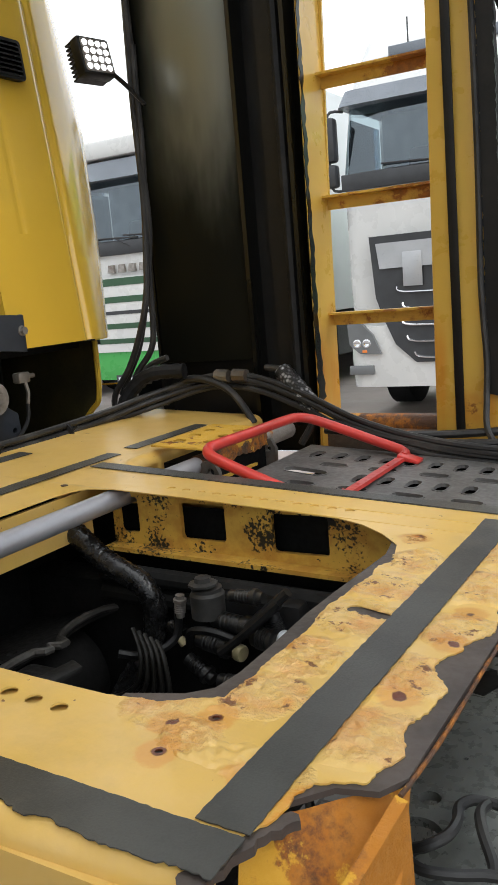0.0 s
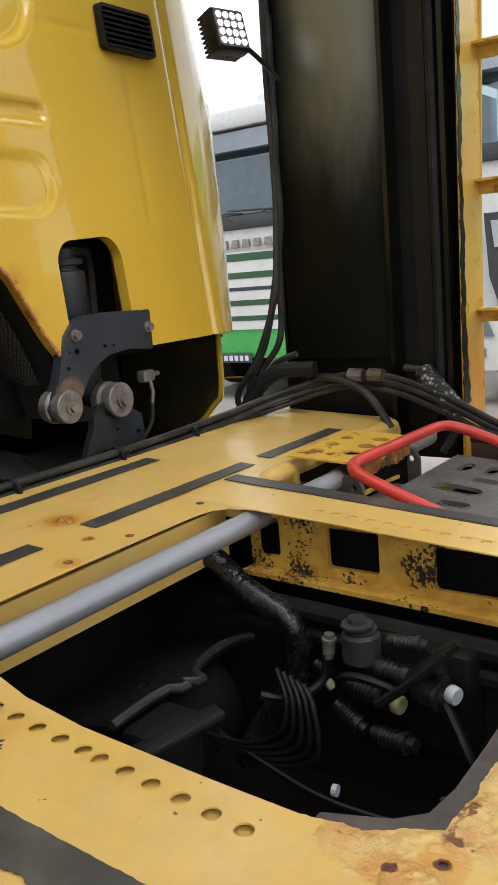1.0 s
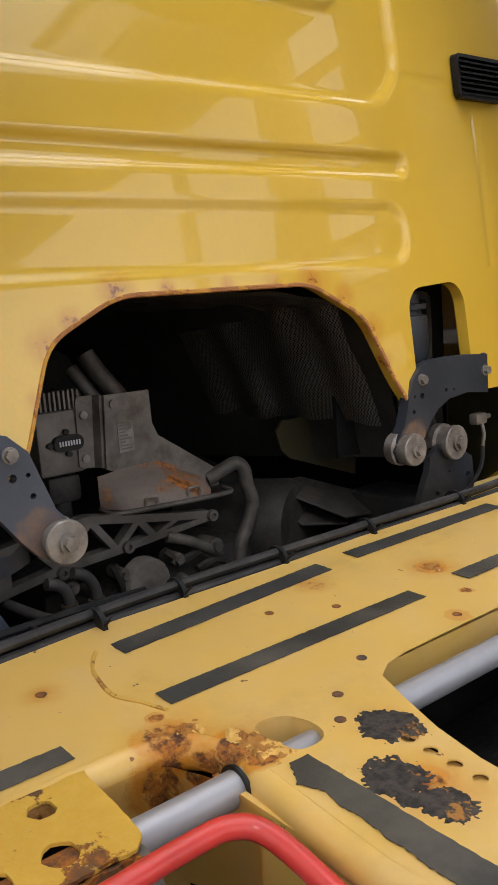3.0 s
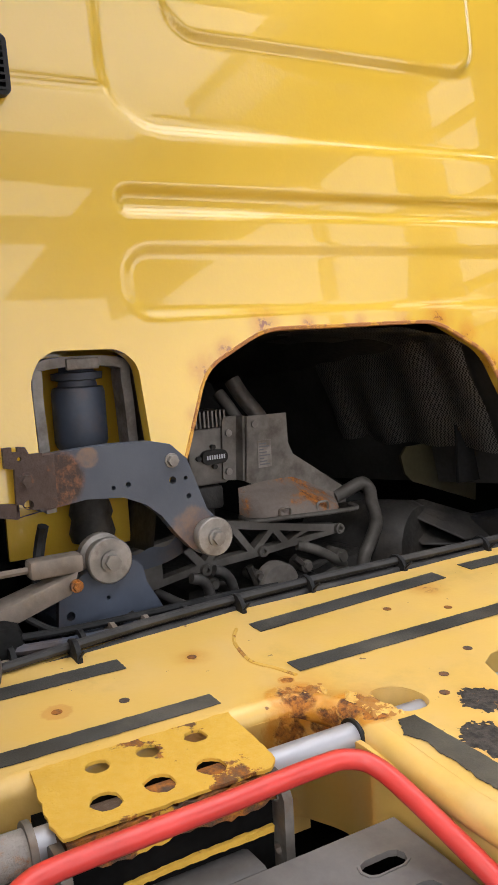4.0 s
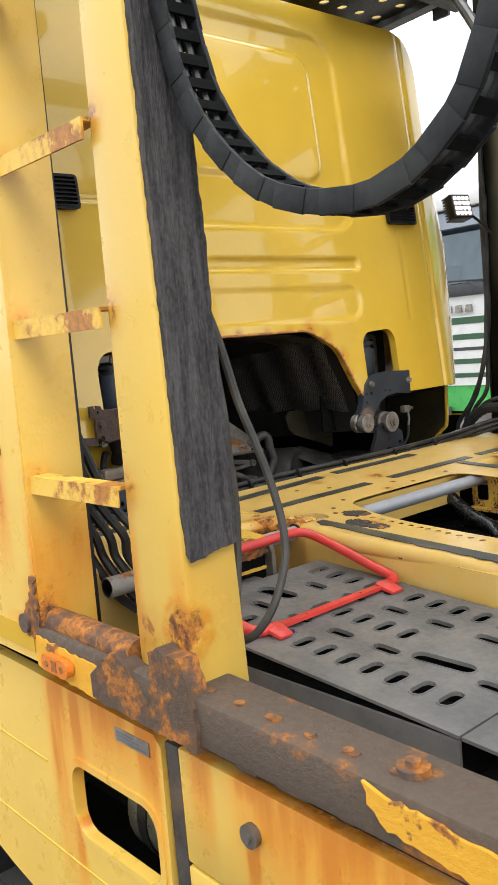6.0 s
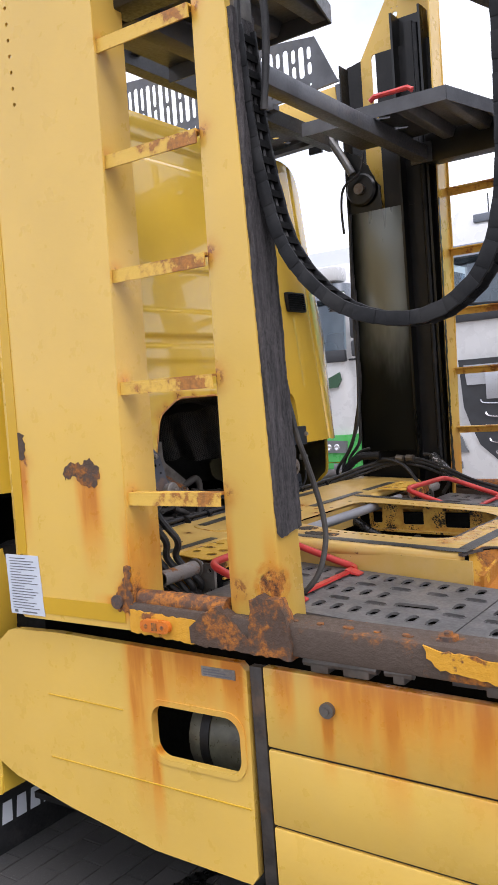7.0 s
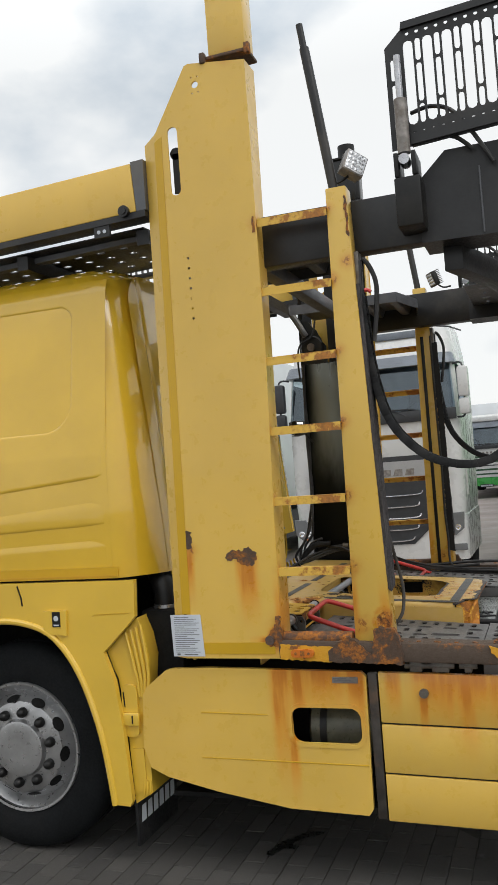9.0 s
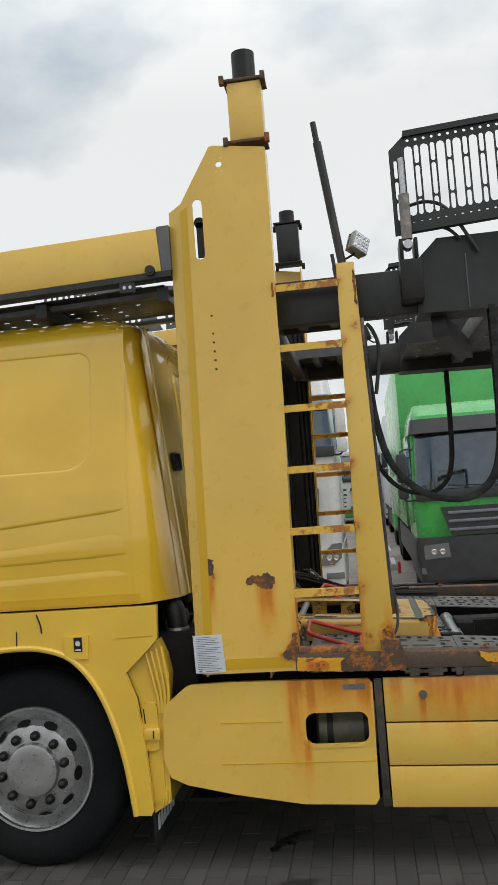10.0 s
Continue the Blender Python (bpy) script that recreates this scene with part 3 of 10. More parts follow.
holes += [[(p.x, p.y) for p in spline([(0.552, 0.844, 0), (0.543, 0.866, 0), (0.552, 0.887, 0), (0.566, 0.897, 0), (0.588, 0.902, 0), (0.609, 0.897, 0), (0.620, 0.882, 0), (0.618, 0.856, 0), (0.600, 0.845, 0)], 4, True)], slot(1.238, 1.268, 0.058, 0.022, -12, 6)]
holes += [circle(u, v, 0.0036, 10) for u, v in ((1.175, 0.960), (1.205, 0.985), (1.19, 0.918))]
bm = B()
plate(bm, outer, -0.0018, 0.0, "z", holes, on_deck)
part("top_plate", bm, M_DECK, deck)
bm = B()
plate(bm, [(1.10, 0.845), (1.28, 0.862), (1.340, 0.938), (1.372, 0.948), (1.386, 0.975), (1.387, 1.3), (1.386, 1.62), (1.33, 1.73), (1.10, 1.70), (1.10, 1.604), (1.13, 1.588), (1.168, 1.54), (1.180, 1.48), (1.174, 1.32), (1.172, 1.24), (1.176, 1.145), (1.177, 1.075), (1.172, 1.036), (1.152, 1.014), (1.10, 0.990)], -0.0075, -0.0022, "z", (), on_deck)
part("under_plate", bm, M_BARE, deck, "bare grey-brown plate under the torn paint")
# Brown discs laid on the plate for the dark of open holes and chips.
for u, v in ((0.512, 1.062), (0.512, 1.266), (0.511, 1.396), (0.501, 1.584), (0.56, 0.969), (0.604, 0.929), (0.31, 1.072), (0.364, 1.162), (0.379, 0.558), (0.30, 0.70), (0.36, 0.47)):
    bm = B()
    plate(bm, circle(u, v, 0.0075, 10), 0.0003, 0.0009, "z", (), on_deck)
    part("hole_plug", bm, M_RUST, deck, "small rust-brown disc for an open hole")
for y in (0.946, 1.652):
    bm = B()
    x0, x1 = (0.66, 1.09) if y < 1.2 else (0.68, 1.08)
    dz = 0.0055 if y < 1.2 else 0.0098
    plate(bm, [(x0, y - 0.018), (x1, y - 0.018), (x1, y + 0.018), (x0, y + 0.018)], -0.015 + dz, -0.012 + dz, "z", (), on_deck)
    part("backing_strip", bm, M_DECK, deck)
bm = B()
d_hole = holes[-5]
c_ = Vector((sum(p[0] for p in d_hole) / len(d_hole), sum(p[1] for p in d_hole) / len(d_hole)))
plate(bm, [(c_.x + (p[0] - c_.x) * 1.08, c_.y + (p[1] - c_.y) * 1.08) for p in d_hole], -0.034, -0.0022, "z", [[(c_.x + (p[0] - c_.x) * 0.995, c_.y + (p[1] - c_.y) * 0.995) for p in d_hole]], on_deck)
part("hole_collar", bm, M_DECK, deck)
bm = B()
tube(bm, spline([(0.241, 0.811, 1.1065), (0.27, 0.79, 1.105), (0.305, 0.776, 1.103), (0.366, 0.766, 1.10), (0.408, 0.783, 1.098), (0.445, 0.795, 1.096)], 6), 0.0032, 6)
part("weld_seam", bm, M_SEAM, deck, "thin rusty weld seam")
# webs below the plate
for y0, y1 in ((0.774, 0.782), (1.763, 1.771)):
    bm = B()
    hexa(bm, [(0.56, y0, 0.97), (1.33, y0 + (0.02 if y0 < 1 else -0.02), 0.93), (1.33, y1 + (0.02 if y0 < 1 else -0.02), 0.93), (0.56, y1, 0.97), (0.56, y0, zd(0.56) - 0.022), (1.33, y0 + (0.02 if y0 < 1 else -0.02), zd(1.33) - 0.022), (1.33, y1 + (0.02 if y0 < 1 else -0.02), zd(1.33) - 0.022), (0.56, y1, zd(0.56) - 0.022)])
    part("side_web", bm, M_DECK, deck)
for y0 in (0.0, 1.0):
    bm = B()
    f_ = (lambda v: 2 * C - v) if y0 else (lambda v: v)
    line = spline([(0.5005, f_(0.66), 0), (0.5015, f_(0.714), 0), (0.512, f_(0.745), 0), (0.535, f_(0.758), 0), (0.58, f_(0.774), 0), (0.64, f_(0.771), 0)], 4)
    lo_ = [bm.verts.new((p.x, p.y, 0.93)) for p in line]
    hi_ = [bm.verts.new((p.x, p.y, zd(p.x) - 0.022)) for p in line]
    for i in range(len(line) - 1):
        bm.faces.new((lo_[i], lo_[i + 1], hi_[i + 1], hi_[i]))
    bmesh.ops.solidify(bm, geom=bm.faces[:], thickness=0.006)
    part("corner_web", bm, M_DECK, deck)
    bm = B()
    line = spline([(0.478, f_(0.17), 0), (0.478, f_(0.40), 0), (0.478, f_(0.66), 0), (0.478, f_(0.712), 0), (0.484, f_(0.757), 0), (0.510, f_(0.792), 0), (0.545, f_(0.808), 0), (0.58, f_(0.812), 0), (0.62, f_(0.806), 0), (0.80, f_(0.794), 0), (1.05, f_(0.809), 0), (1.29, f_(0.824), 0)], 4)
    tube(bm, [on_deck(Vector((p.x, p.y, -0.0222))) for p in line], 0.0220, 20)
    part("folded_edge", bm, M_DECK, deck)
bm = B()
for y0, y1 in ((0.165, 0.77), (1.775, 2.38)):
    box(bm, 0.492, 0.4998, y0, y1, 0.90, zd(0.5) - 0.022)
box(bm, 0.165, 0.175, 0.165, 2.38, 0.92, zd(0.17) - 0.012)
part("cross_web", bm, M_DECK, deck)
bm = B()
box(bm, 0.520, 0.528, 0.95, 1.62, 0.99, zd(0.53) - 0.012)
part("front_lip", bm, M_DECK, deck)
# far inner web with cut-outs
bm = B()
web = [(0.56, 0.965), (1.21, 0.945), (1.21, 1.045), (0.56, 1.078)]
cut = [rrect(0.575, 0.622, 0.99, 1.06, 0.008, 3), rrect(0.718, 0.814, 0.985, 1.055, 0.008, 3), rrect(0.908, 1.016, 0.975, 1.045, 0.008, 3)]
plate(bm, web, 1.645, 1.655, "y", cut)
hexa(bm, [(0.56, 1.612, 0.962), (1.21, 1.612, 0.942), (1.21, 1.655, 0.942), (0.56, 1.655, 0.962), (0.56, 1.612, 0.970), (1.21, 1.612, 0.950), (1.21, 1.655, 0.950), (0.56, 1.655, 0.970)])
part("inner_web", bm, M_SOOTY, deck, "sooty yellow web with square cut-outs")
# torn rear corner: the top skin is ripped off a rusty hollow
bm = B()
hexa(bm, [(1.352, 0.80, 0.90), (1.362, 0.80, 0.90), (1.396, 0.955, 0.90), (1.386, 0.955, 0.90), (1.352, 0.80, 0.985), (1.362, 0.80, 0.985), (1.392, 0.955, 1.040), (1.382, 0.955, 1.043)])
part("end_plate", bm, M_POCKET, deck, "rust-eaten yellow end plate")
bm = B()
gq = []
for i in range(27):
    s_ = i / 26
    a, b = Vector((1.288, 0.880, 1.042)).lerp(Vector((1.384, 0.985, 1.036)), s_), Vector((1.335, 0.735, 0.925)).lerp(Vector((1.404, 0.820, 0.935)), s_)
    row = []
    for j in range(19):
        v = j / 18
        p = a.lerp(b, v) + Vector((0, 0.010 * math.sin(v * math.pi), -0.012 * math.sin(v * math.pi)))
        scab = max(0, 1 - ((s_ - 0.78) / 0.16) ** 2 - ((v - 0.38) / 0.24) ** 2)
        lump = noise.noise(p * 40) * 0.004 + noise.noise(p * 130) * 0.0015
        row.append(bm.verts.new(p + Vector((0, -0.2, 1)) * (lump * (0.35 + 1.6 * min(1, scab * 2)) + 0.006 * min(1, scab * 2.5))))
    gq.append(row)
for a, b in zip(gq, gq[1:]):
    for j in range(18):
        bm.faces.new((a[j], a[j + 1], b[j + 1], b[j]))
part("bent_flap", bm, M_POCKET, deck, "bent orange-rusted wall of the torn hollow", 60)
# thick torn edge of primer and tape hanging over the hollow
bm = B()
o = rag([(1.322, 0.898), (1.300, 0.872), (1.288, 0.842), (1.284, 0.800), (1.304, 0.792), (1.310, 0.835), (1.318, 0.865), (1.334, 0.893), (1.322, 0.898)], 0.0022, 0.006, 17)[:-1]
plate(bm, o, -0.010, -0.0022, "z", (), on_deck)
part("torn_edge", bm, M_BARE, deck, "thick torn edge of dark primer")
# rim of the bare plate, still flecked with paint
bm = B()
tube(bm, spline([on_deck(Vector(p)) for p in ((1.386, 0.955, -0.006), (1.390, 1.05, -0.006), (1.389, 1.2, -0.006), (1.390, 1.35, -0.006), (1.388, 1.62, -0.006))], 14), 0.0022, 6)
part("plate_rim", bm, M_CRUST, deck, "rusty rim with a few flecks of paint")


def tape(x0, x1, y0, y1, skew=0.0, fray=0.0, seed=1):
    bm = B()
    o = rag([(x0 + skew, y0), (x1 + skew, y0), (x1, y1), (x0, y1), (x0 + skew, y0)], 0.0007, 0.006, seed)[:-1]
    if fray:
        o = rag(rag([(x0, y0 + 0.022), (x0 + 0.03, y0 + 0.004), (x0 + 0.06, y0 + 0.012), (x0 + 0.20, y0 + 0.006), (x0 + 0.35, y0), (x1, y0)], fray, 0.022, seed), 0.0016, 0.004, seed + 50)[:-1] + rag([(x1, y0), (x1, y1), (x0, y1), (x0, y0 + 0.022)], 0.0007, 0.006, seed)[:-1]
    plate(bm, o, 0.001, 0.0022, "z", (), on_deck)
    part("anti_slip_strip", bm, M_TAPE, deck, "worn dark anti-slip strip")


for i, a in enumerate(((0.402, 0.438, 0.806, 1.285), (0.402, 0.438, 1.395, 1.84), (0.205, 0.245, 0.838, 1.270, 0.03), (0.197, 0.235, 1.345, 1.78), (0.430, 0.463, 0.36, 0.662), (0.245, 0.283, 0.36, 0.600),
                       (0.400, 0.436, 1.90, 2.2), (0.632, 1.310, 0.806, 0.852, 0.0, 0.0035), (0.45, 1.30, 1.722, 1.762), (1.266, 1.311, 0.856, 1.69))):
    tape(*a[:4], *(a[4:] or (0.0,)), seed=i)

# worn bare patches by the opening
def within(x, y, poly, margin):
    """Inside the outline by more than the margin (a negative margin widens it)."""
    n, hit, near = len(poly), False, 9.0
    for i in range(n):
        (ax, ay), (bx, by) = poly[i][:2], poly[(i + 1) % n][:2]
        if (ay > y) != (by > y) and x < (bx - ax) * (y - ay) / (by - ay) + ax:
            hit = not hit
        if abs(x - ax) < 0.06 and abs(y - ay) < 0.06:
            near = min(near, math.hypot(x - ax, y - ay))
    return hit and near > margin if margin > 0 else hit or near < -margin


def sstep(a, b, t):
    u = min(1, max(0, (t - a) / (b - a)))
    return u * u * (3 - 2 * u)


def grain(bm, x0, x1, y0, y1, step, height):
    """A rough skin on the deck where the height is above nothing."""
    nx, ny = int((x1 - x0) / step), int((y1 - y0) / step)
    hs = [[height(x0 + step * i, y0 + step * j) for j in range(ny + 1)] for i in range(nx + 1)]
    vs = {}
    for i in range(nx):
        for j in range(ny):
            ring = ((i, j), (i + 1, j), (i + 1, j + 1), (i, j + 1))
            if max(hs[a][b] for a, b in ring) > 0.0:
                for a, b in ring:
                    if (a, b) not in vs:
                        vs[a, b] = bm.verts.new(on_deck(Vector((x0 + step * a, y0 + step * b, hs[a][b]))))
                bm.faces.new([vs[c] for c in ring])


def scab_height(x, y, u, v, r):
    p = Vector((x, y, 0.3))
    edge = 1.0 - math.hypot(x - u, (y - v) * 1.1) / r + 0.42 * noise.noise(p * 26) + 0.30 * noise.noise(p * 70) + 0.26 * noise.noise(p * 200)
    return min(0.0012, 0.006 * edge) + 0.0009 * noise.noise(p * 120) + 0.0007 * noise.noise(p * 260) if edge > 0 else -0.0012

k = Mat("bare_scab")
g_ = k.noise(70, 8, 0.7)
k.set(k.mix(k.ramp(k.noise(28, 7, 0.7), 0.56, 0.62), k.mix(k.ramp(g_, 0.35, 0.65), (0.018, 0.016, 0.015), (0.075, 0.062, 0.052)), (0.42, 0.19, 0.035)), 0.75, 0.1)
k.bump(g_, 0.8, 0.006)
M_SCAB = k.m
for i, (u, v, r) in enumerate(((0.646, 0.963, 0.037), (0.720, 0.890, 0.036), (0.784, 0.897, 0.031), (0.755, 0.874, 0.015))):
    bm = B()
    grain(bm, u - 1.7 * r, u + 1.7 * r, v - 1.7 * r, v + 1.7 * r, 0.0016, lambda x, y: scab_height(x, y, u, v, r))
    part("bare_patch", bm, M_SCAB, deck, "dark patch of bare scaly metal")

# cracked rust crust at the deck's inner corner
CRUSTED = ((0.596, 0.832, 0.024), (0.572, 0.826, 0.022), (0.55, 0.818, 0.018), (0.60, 0.852, 0.014), (0.50, 0.79, 0.016), (0.356, 1.402, 0.013), (0.372, 1.395, 0.009))


def crust_height(x, y):
    if not within(x, y, outer, 0.002) or within(x, y, holes[-5], -0.002):
        return 0.0
    p = Vector((x, y, 0.7))
    m = max(sstep(1.2, 0.5, math.hypot(x - a, y - b) / r + 0.8 * noise.noise(p * 60)) for a, b, r in CRUSTED)
    return m * (0.0034 + 0.0060 * (0.4 - abs(noise.noise(p * 70))) + 0.0025 * noise.noise(p * 210)) - 0.0010


for x_, y_, w_ in ((0.55, 0.81, 0.075), (0.364, 1.40, 0.03)):
    bm = B()
    grain(bm, x_ - w_, x_ + w_, y_ - w_, y_ + w_, 0.0020, crust_height)
    part("rust_crust", bm, M_FLAKE, deck, "cracked orange crust of rust", 80)

# lifted, wrinkled paint on the rear strip
LIFTED = ((1.215, 1.04, 0.055), (1.215, 1.13, 0.055), (1.225, 1.25, 0.06), (1.23, 1.36, 0.06), (1.23, 1.46, 0.055), (1.33, 1.02, 0.065), (1.335, 1.14, 0.065), (1.345, 1.26, 0.06), (1.345, 1.40, 0.065), (1.35, 1.53, 0.06), (1.20, 0.955, 0.03), (1.235, 0.935, 0.035), (1.15, 0.985, 0.035))


def lifted_height(x, y):
    if 1.262 < x < 1.315 or not within(x, y, outer, 0.004) or any(within(x, y, h, -0.004) for h in (holes[0], holes[-4])):
        return 0.0
    p = Vector((x, y, 0.0))
    m = max(sstep(1.05, 0.5, math.hypot(x - a, y - b) / r + 0.9 * noise.noise(p * 24)) for a, b, r in LIFTED)
    return m * (0.0022 + 0.0036 * (0.45 - abs(noise.noise(p * 62))) + 0.0030 * noise.noise(p * 120) + 0.0012 * noise.noise(p * 240)) - 0.0008


bm = B()
grain(bm, 1.09, 1.385, 0.905, 1.70, 0.0030, lifted_height)
part("lifted_paint", bm, M_DECK, deck, "blistered and wrinkled paint over rust", 80)

# dark holes where the shaft goes through the deck's sides
for y_ in (0.7835, 2 * C - 0.7875):
    bm = B()
    plate(bm, circle(0.589, 1.058, 0.0275, 20), y_, y_ + 0.004, "y")
    part("shaft_hole", bm, M_BLACK, deck, "dark hole round the shaft")

# cross shaft
M_SLEEVE = rusty("pitted_sleeve", (0.30, 0.27, 0.245), 0.60, None, 16.0)
bm = B()
cyl(bm, (0.589, 0.20, 1.061), (0.589, 2.34, 1.061), 0.0195, 24)
shaft = thing("cross_shaft", "bare steel shaft running under the deck frame", "shaft", (0.589, C, 1.03))
part("bar", bm, plain("zinc_shaft", (0.40, 0.40, 0.425), 0.42, 0.5, 0.08, 8, 0.03), shaft)
for y0, y1 in ((0.20, 0.365), (2 * C - 0.365, 2 * C - 0.20)):
    bm = B()
    cyl(bm, (0.589, y0, 1.061), (0.589, y1, 1.061), 0.0235, 18)
    part("sleeve", bm, M_SLEEVE, shaft, "pitted steel sleeve with brown rust")
for y in (0.365, 2 * C - 0.365):
    bm = B()
    lathe(bm, (0.589, y, 1.061), (0, 1, 0), [(-0.004, 0.020), (-0.004, 0.030), (0.004, 0.030), (0.004, 0.020)], 18)
    part("collar", bm, M_DULL, shaft)


# ---- perforated wheel plates ----
def zp(x):
    return 1.056 - 0.07 * x


FAR_UP = 0.028


def on_plate(p):
    return Vector((p.x, p.y, p.z + zp(p.x) + (FAR_UP if p.y > C else 0)))


M_DEEP_BLACK = plain("deep_black", (0.006, 0.006, 0.006), 0.9, 0, 0.3, 9, 0.1, spec=0.1)


def wheel_plate(name, x0, x1, y0, y1, hs, label):
    bm = B()
    plate(bm, [(x0, y0), (x1, y0), (x1, y1), (x0, y1)], -0.006, 0.0, "z", hs, on_plate)
    soften(bm, 0.0012, 1, 0.9)
    th = thing(name, label, "deck plate", ((x0 + x1) / 2, y0, zp(x0) - 0.03), "perforated deck plates")
    part("sheet", bm, M_GREY, th)
    for h in hs:
        bm = B()
        c = Vector((sum(p[0] for p in h) / len(h), sum(p[1] for p in h) / len(h), 0))
        big = [(c.x + (p[0] - c.x) * 1.0 + (p[0] - c.x) / max(1e-6, math.hypot(p[0] - c.x, p[1] - c.y)) * 0.0035, c.y + (p[1] - c.y) + (p[1] - c.y) / max(1e-6, math.hypot(p[0] - c.x, p[1] - c.y)) * 0.0035) for p in h]
        plate(bm, big, 0.0, 0.0018, "z", [h], on_plate)
        part("slot_rim", bm, M_GREY, th)
    bm = B()
    up = FAR_UP if y0 > C else 0
    box(bm, x0, x1, y0 - 0.001, y0 + 0.005, zp(x1) - 0.06 + up, zp(x1) - 0.008 + up)
    part("folded_edge", bm, M_GREY, th)
    # Black sheet added below the slots, painting in the shade there.
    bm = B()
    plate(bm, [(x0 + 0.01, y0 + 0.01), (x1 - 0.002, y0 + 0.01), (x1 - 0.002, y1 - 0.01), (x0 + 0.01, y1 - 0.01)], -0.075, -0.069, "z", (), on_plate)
    part("under_pan", bm, M_DEEP_BLACK, th)
    # Upright black sheet added so no lit ground shows through the slots.
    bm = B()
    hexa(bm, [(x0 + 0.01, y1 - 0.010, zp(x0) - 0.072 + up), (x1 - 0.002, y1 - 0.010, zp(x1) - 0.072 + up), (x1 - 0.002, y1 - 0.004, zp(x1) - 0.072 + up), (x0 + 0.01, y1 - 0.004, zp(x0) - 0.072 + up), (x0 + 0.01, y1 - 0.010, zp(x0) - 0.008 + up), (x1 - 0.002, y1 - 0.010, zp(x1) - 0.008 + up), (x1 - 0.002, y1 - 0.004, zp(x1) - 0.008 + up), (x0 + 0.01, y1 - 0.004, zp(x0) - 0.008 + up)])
    part("side_web", bm, M_DEEP_BLACK, th)
    return th


def slots(x0, x1, mirror=False):
    out = []
    f = (lambda v: 2 * C - v) if mirror else (lambda v: v)
    for yy, step, first, along in ((0.362, 0.0567, 0.750, 90), (0.444, 0.1150, 0.711, 0), (0.531, 0.0575, 0.924, 90), (0.615, 0.1155, 0.709, 0), (0.702, 0.0580, 0.749, 90)):
        xx = first
        while xx < x1 - 0.038:
            if xx > x0 + 0.038 and not (abs(xx - 1.28) < 0.085 and 0.42 < yy < 0.56) and not (abs(xx - 0.792) < 0.075 and 0.48 < yy < 0.57):
                out.append(slot(xx, f(yy), 0.058 if along else 0.062, 0.0255, along if not mirror else along, 4))
            xx += step
    for cx, cy, L in ((1.282, 0.470, 0.125), (0.792, 0.521, 0.104)):
        if x0 < cx - 0.06 and cx + 0.06 < x1:
            out.append(slot(cx, f(cy), L, 0.036 if cx > 1 else 0.041, 8 if not mirror else -8, 6))
    return out


wheel_plate("deck_plate", 0.69, 1.452, 0.27, 0.765, slots(0.69, 1.452), "grey perforated steel deck plate with long slots")
wheel_plate("deck_plate", 1.456, 2.35, 0.27, 0.80, slots(1.456, 2.35), "grey perforated steel deck plate beside the rail")
wheel_plate("deck_plate", 0.69, 1.452, 2 * C - 0.765, 2 * C - 0.27, slots(0.69, 1.452, True), "grey perforated steel deck plate with long slots")
wheel_plate("deck_plate", 1.456, 2.35, 2 * C - 0.80, 2 * C - 0.27, slots(1.456, 2.35, True), "grey perforated steel deck plate beside the rail")


# ---- red wheel stops ----
def wheel_stop(mirror):
    f = (lambda v: 2 * C - v) if mirror else (lambda v: v)
    th = thing("wheel_stop", "bright red hinged tubular wheel stop", "wheel stop", (0.9, f(0.55), zp(0.9)), "red wheel stops")
    up = FAR_UP if mirror else 0
    pts = [(0.954, 0.350, 0.999), (0.950, 0.320, 1.001), (0.925, 0.304, 1.009), (0.86, 0.303, 1.030), (0.76, 0.306, 1.064), (0.712, 0.313, 1.080), (0.690, 0.335, 1.087), (0.682, 0.38, 1.089), (0.676, 0.55, 1.089), (0.670, 0.67, 1.089), (0.674, 0.717, 1.087), (0.70, 0.742, 1.077), (0.78, 0.752, 1.050), (0.88, 0.758, 1.017), (0.925, 0.760, 1.004), (0.947, 0.748, 0.999), (0.953, 0.722, 0.999)]
    bm = B()
    tube(bm, spline([(x, f(y), z + up) for x, y, z in pts], 6), 0.0118, 12)
    part("tube_frame", bm, M_RED, th)
    bm = B()
    z = zp(0.93) + up
    o = [(0.946, 0.335), (0.966, 0.335), (0.966, 0.735), (0.946, 0.735)]
    plate(bm, [(x, f(y)) for x, y in o], z + 0.004, z + 0.012, "z", [circle(0.956, f(0.62), 0.004, 8), circle(0.956, f(0.45), 0.004, 8)])
    part("flat_bar", bm, M_RED, th)
    for y in (0.352, 0.700):
        bm = B()
        hexa(bm, [(0.948, f(y) - 0.022, z + 0.006), (0.996, f(y) - 0.018, z - 0.004), (0.996, f(y) + 0.018, z - 0.004), (0.948, f(y) + 0.022, z + 0.006), (0.948, f(y) - 0.022, z + 0.019), (0.998, f(y) - 0.018, z + 0.004), (0.998, f(y) + 0.018, z + 0.004), (0.948, f(y) + 0.022, z + 0.019)], 0.003)
        part("hinge_lug", bm, M_RED, th)


wheel_stop(False)
wheel_stop(True)


